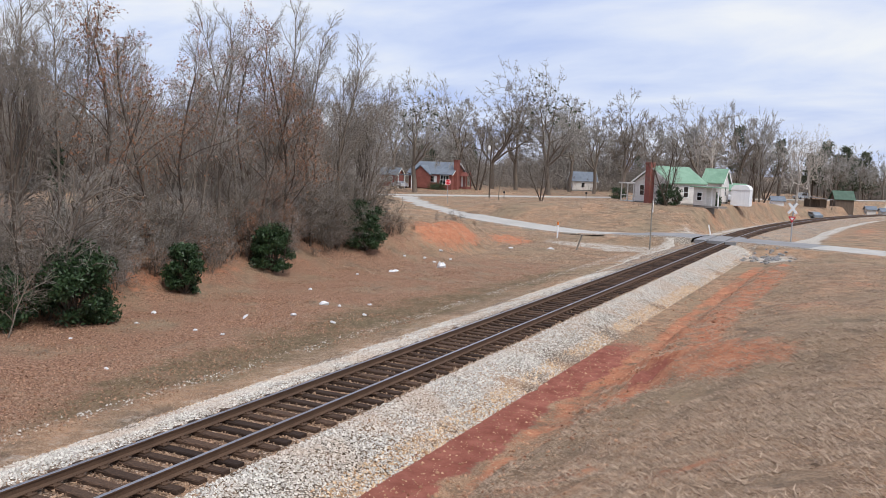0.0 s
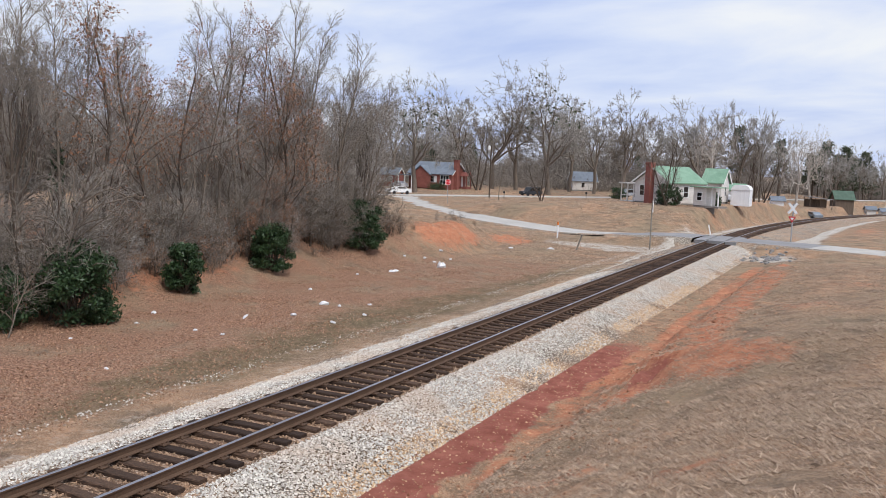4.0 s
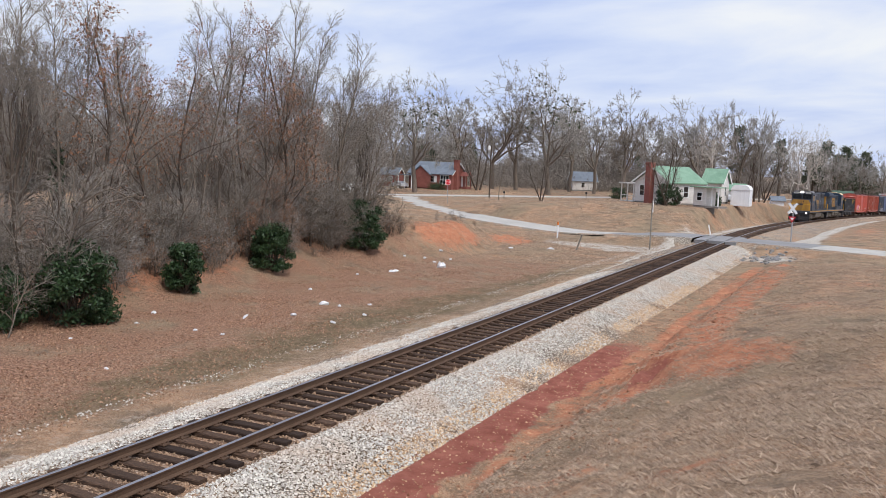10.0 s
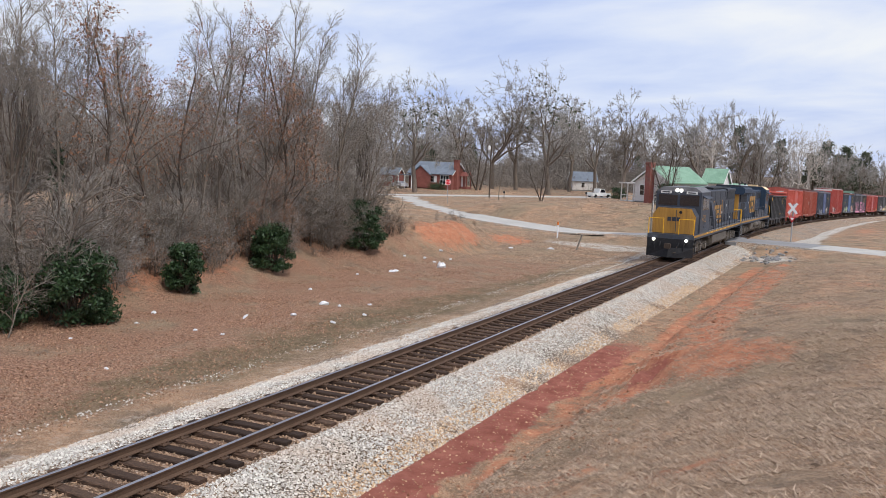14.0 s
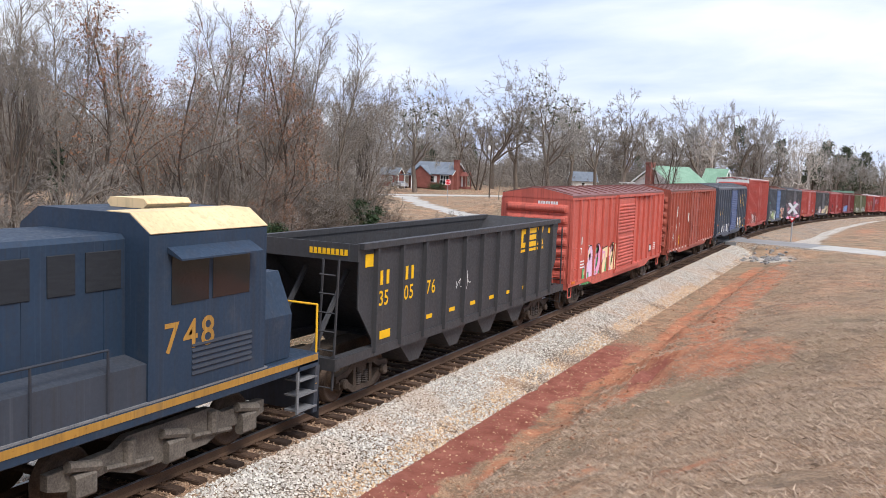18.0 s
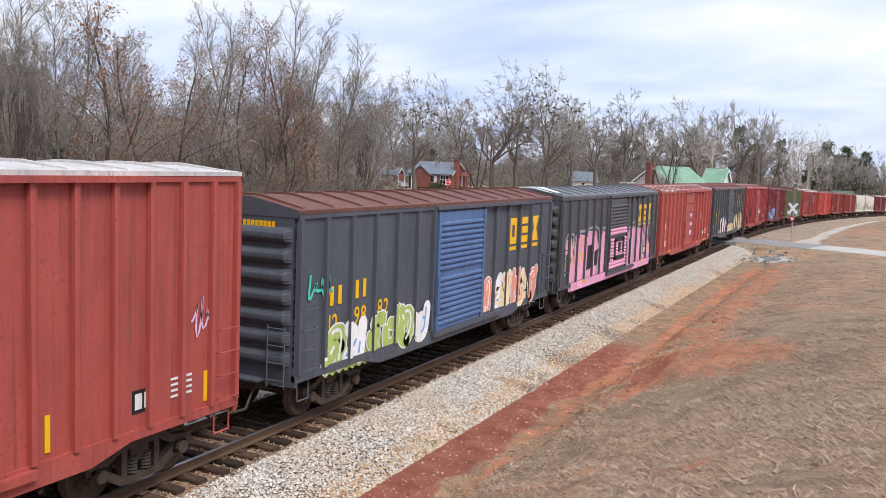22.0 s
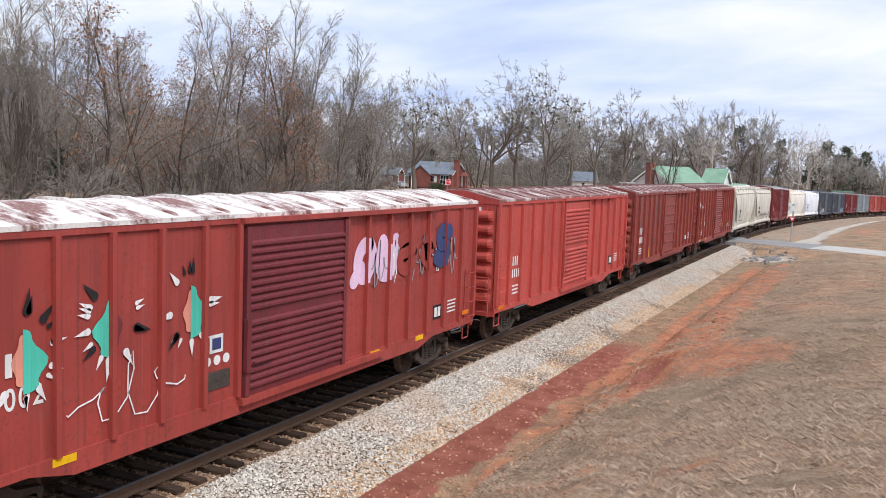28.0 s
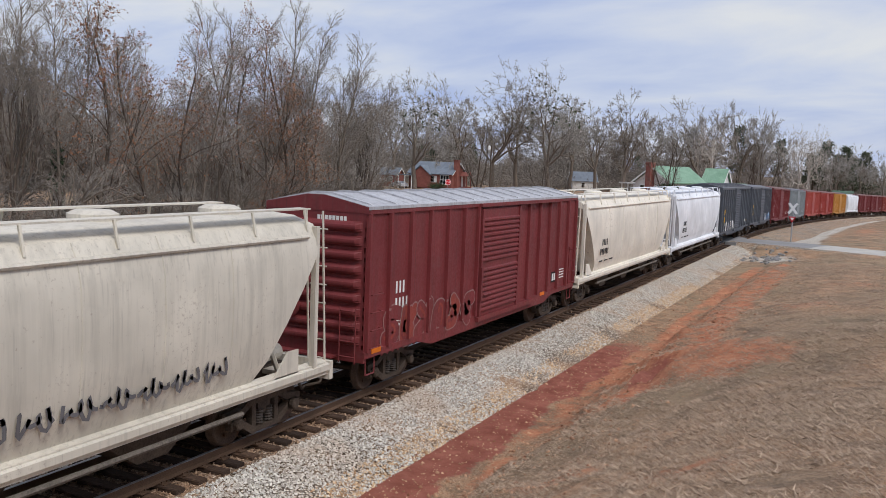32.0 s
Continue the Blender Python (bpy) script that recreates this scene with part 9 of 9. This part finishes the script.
def drive(car, readings, lane):
    (ta, pa), (tb, pb) = readings
    A, B = road_tau(pa), road_tau(pb)
    sp = (B - A) / (tb - ta)
    way = 1 if sp > 0 else -1
    turn = math.degrees(math.atan2(-19, 36)) + (0 if way > 0 else 180)
    nrm = Vector((36, -19, 0)).normalized() * lane
    rows = []
    for t in range(33):
        tau = max(-4.3, min(5.1, A + sp * (t - ta)))
        p = main_road_point(tau) + nrm
        rows.append((float(t), pose(p.x, p.y, p.z + 0.10, 0, 0, turn)))
    ROAD_CARS.append((car, rows))

ROAD_CARS = []
drive(vehicle("sedan", C(226, 226, 224), "white sedan driving along the road"), ((3.0, 858), (3.4, 808)), -1.6)
drive(vehicle("suv", C(44, 46, 50), "dark sport utility car driving along the road"), ((3.4, 1022), (5.5, 783)), -1.6)
drive(vehicle("suv", C(150, 154, 158), "silver sport utility car driving along the road"), ((6.0, 924), (8.0, 669)), -1.6)
drive(vehicle("pickup", C(226, 226, 222), "white pickup truck driving along the road"), ((11.0, 715), (13.5, 983)), 1.6)
for px_, dist, col, lab, rz in ((712, 186, C(214, 216, 218), "white car parked beside the brick house", 60), (1283, 137, C(196, 198, 202), "pale car parked behind the garden shed", 20), (1446, 190, C(120, 130, 140), "grey-blue car parked under the carport", 30)):
    x, y = at_px(px_, dist)
    v = vehicle("sedan", col, lab)
    v.matrix_basis = pose(x, y, land(x, y), 0, 0, rz)
    tagged(v, group="parked cars")

# ---- litter on the verge ----
M_TRASH = rough_stuff("dirty_white_plastic", C(206, 206, 210), C(238, 238, 240), 6, 40, 0.5, 0.01)
def scrap(px_, py, w, l, h, label, seed):
    """A crumpled piece lying on the ground."""
    a = -YAW + math.atan((px_ - 784) / 1547.0)
    r = random.Random(seed)
    best = None
    for i in range(200):
        d = 18 + i * 0.35
        x, y = EYE[0] + math.sin(a) * d, EYE[1] + math.cos(a) * d
        z = land(x, y)
        v = Vector((x, y, z)) - Vector(EYE)
        f = Vector((-math.sin(YAW) * math.cos(PITCH), math.cos(YAW) * math.cos(PITCH), -math.sin(PITCH)))
        rt = f.cross(Vector((0, 0, 1))).normalized(); up = rt.cross(f)
        k = radians(ROLL)
        up2 = up * math.cos(k) - rt * math.sin(k)
        yy = 441 - 1547 * v.dot(up2) / v.dot(f)
        if yy <= py:
            best = (x, y, z); break
    if best is None:
        return
    ms = Mesh()
    n = 7
    ring = [ms.add([(w * q * math.cos(6.283 * i / n) * r.uniform(0.7, 1.2), l * q * math.sin(6.283 * i / n) * r.uniform(0.7, 1.2), h * hh * r.uniform(0.6, 1.2)) for i in range(n)]) for q, hh in ((0.5, 0.0), (0.55, 0.5), (0.3, 1.0))]
    for p, q in zip(ring, ring[1:]):
        for i in range(n):
            ms.face((p + i, p + (i + 1) % n, q + (i + 1) % n, q + i))
    ms.face([ring[2] + i for i in range(n)])
    ob = part("litter", ms, M_TRASH)
    ob.matrix_basis = pose(*best, 0, 0, r.uniform(0, 360))
    tagged(ob, label, "litter", "litter on the verge")

for i, (px_, py, w, l, h) in enumerate(((575, 541, 0.42, 0.3, 0.14), (697, 482, 0.6, 0.35, 0.12), (782, 475, 0.6, 0.5, 0.35), (435, 564, 0.12, 0.9, 0.07), (270, 557, 0.4, 0.2, 0.1), (521, 561, 0.3, 0.2, 0.1), (592, 575, 0.45, 0.14, 0.06), (657, 541, 0.2, 0.16, 0.08), (648, 560, 0.2, 0.16, 0.08), (394, 595, 0.2, 0.12, 0.06), (185, 656, 0.2, 0.12, 0.06), (770, 466, 0.3, 0.2, 0.08), (752, 460, 0.2, 0.2, 0.1), (798, 461, 0.2, 0.2, 0.1), (716, 456, 0.2, 0.2, 0.1), (905, 440, 0.6, 0.3, 0.1), (975, 442, 0.5, 0.3, 0.15), (780, 449, 0.3, 0.2, 0.1), (550, 513, 0.2, 0.15, 0.08), (633, 488, 0.2, 0.15, 0.08), (603, 543, 0.18, 0.15, 0.08), (345, 586, 0.2, 0.15, 0.06), (120, 600, 0.15, 0.15, 0.05), (240, 575, 0.2, 0.1, 0.05))):
    scrap(px_, py, w, l, h, "crumpled white litter on the leafy verge" if i != 3 else "white strip of board lying on the verge", 500 + i)

# ---- broken rock by the crossing, clods on the cut bank ----
def rocks():
    r = random.Random(21)
    for i in range(60):
        x, y = r.gauss(5.0, 0.9), r.gauss(70.2, 1.9)
        ms = Mesh()
        n = 6
        w = r.uniform(0.10, 0.34)
        rr = [ms.add([(w * q * math.cos(6.283 * k / n) * r.uniform(0.75, 1.25), w * q * 0.8 * math.sin(6.283 * k / n) * r.uniform(0.75, 1.25), w * 0.85 * hh * r.uniform(0.8, 1.2)) for k in range(n)]) for q, hh in ((0.6, -0.1), (0.62, 0.35), (0.3, 0.6))]
        for p, q in zip(rr, rr[1:]):
            for k in range(n):
                ms.face((p + k, p + (k + 1) % n, q + (k + 1) % n, q + k))
        ms.face([rr[2] + k for k in range(n)])
        ob = part("rock", ms, M_FOUND if r.random() < 0.35 else M_ROADD)
        ob.matrix_basis = pose(x, y, land(x, y), 0, 0, r.uniform(0, 360))
        tagged(ob, "broken grey rock dumped beside the crossing", "rock", "rocks beside the crossing")

rocks()
def clods():
    r = np.random.default_rng(31)
    k = 9000
    x, y = 3.5 + r.beta(1.5, 2.6, k) * 6.0, 8 + 52 * r.uniform(0, 1, k) ** 1.4
    base = np.array([(1, 0, 0), (-1, 0, 0), (0, 1, 0), (0, -1, 0), (0, 0, 1), (0, 0, -1)], float)
    tri = np.array([(0, 2, 4), (2, 1, 4), (1, 3, 4), (3, 0, 4), (2, 0, 5), (1, 2, 5), (3, 1, 5), (0, 3, 5)])
    z = np.array([land(a, b) for a, b in zip(x, y)])
    s = r.gamma(2.0, 0.008, k) + 0.008
    v = base[None] * s[:, None, None] * r.uniform(0.6, 1.1, (k, 1, 3)) + r.normal(0, 0.2, (k, 6, 3)) * s[:, None, None] + np.stack([x, y, z], 1)[:, None]
    f = tri[None] + (np.arange(k) * 6)[:, None, None]
    q = Nodes("clay_clod")
    m = q.done(q.mix(q.island(), C(128, 82, 60), C(206, 166, 134)), 0.95)
    tagged(new("clay_clods", fast_mesh("clay_clods", v.reshape(-1, 3), f.reshape(-1, 3), m)), "loose clods of red clay on the cut bank", "clods", kind="stuff")

clods()

# ---- what moves ----
SPEED, T_REF = 21.55, 19.0
def car_pose(u, half, t):
    s = u + SPEED * (T_REF - t)
    a, b = on_line(s - half), on_line(s + half)
    m = (a + b) / 2
    d = b - a
    return pose(m.x, m.y, m.z, math.degrees(math.atan2(d.z, math.hypot(d.x, d.y))), 0, math.degrees(math.atan2(-d.x, d.y)))

def motions():
    times = [i for i in range(33)]
    for car, u, half in TRAIN:
        walk(car, [(t, car_pose(u, half, t)) for t in times])
    where = {car: u for car, u, half in TRAIN}
    for ob, car, y, r in SPIN:
        # wheels are seen turning while they run between the crossing and the camera
        t0 = T_REF + (where[car] + y - 66.0) / SPEED
        t1 = T_REF + (where[car] + y + 4.0) / SPEED
        f0, f1 = max(0, math.ceil(t0 * FPS)), min(32 * FPS, math.floor(t1 * FPS))
        if f1 <= f0 + 1:
            continue
        rows = [(k / FPS, pose(0, y, r, math.degrees((k - f0) / FPS * SPEED / r))) for k in range(f0, f1 + 1)]
        if rows[0][0] > 0.01:
            rows.insert(0, (0.0, rows[0][1]))
        if rows[-1][0] < 31.99:
            rows.append((32.0, rows[-1][1]))
        walk(ob, rows)
    for car, rows in ROAD_CARS:
        walk(car, rows)

motions()
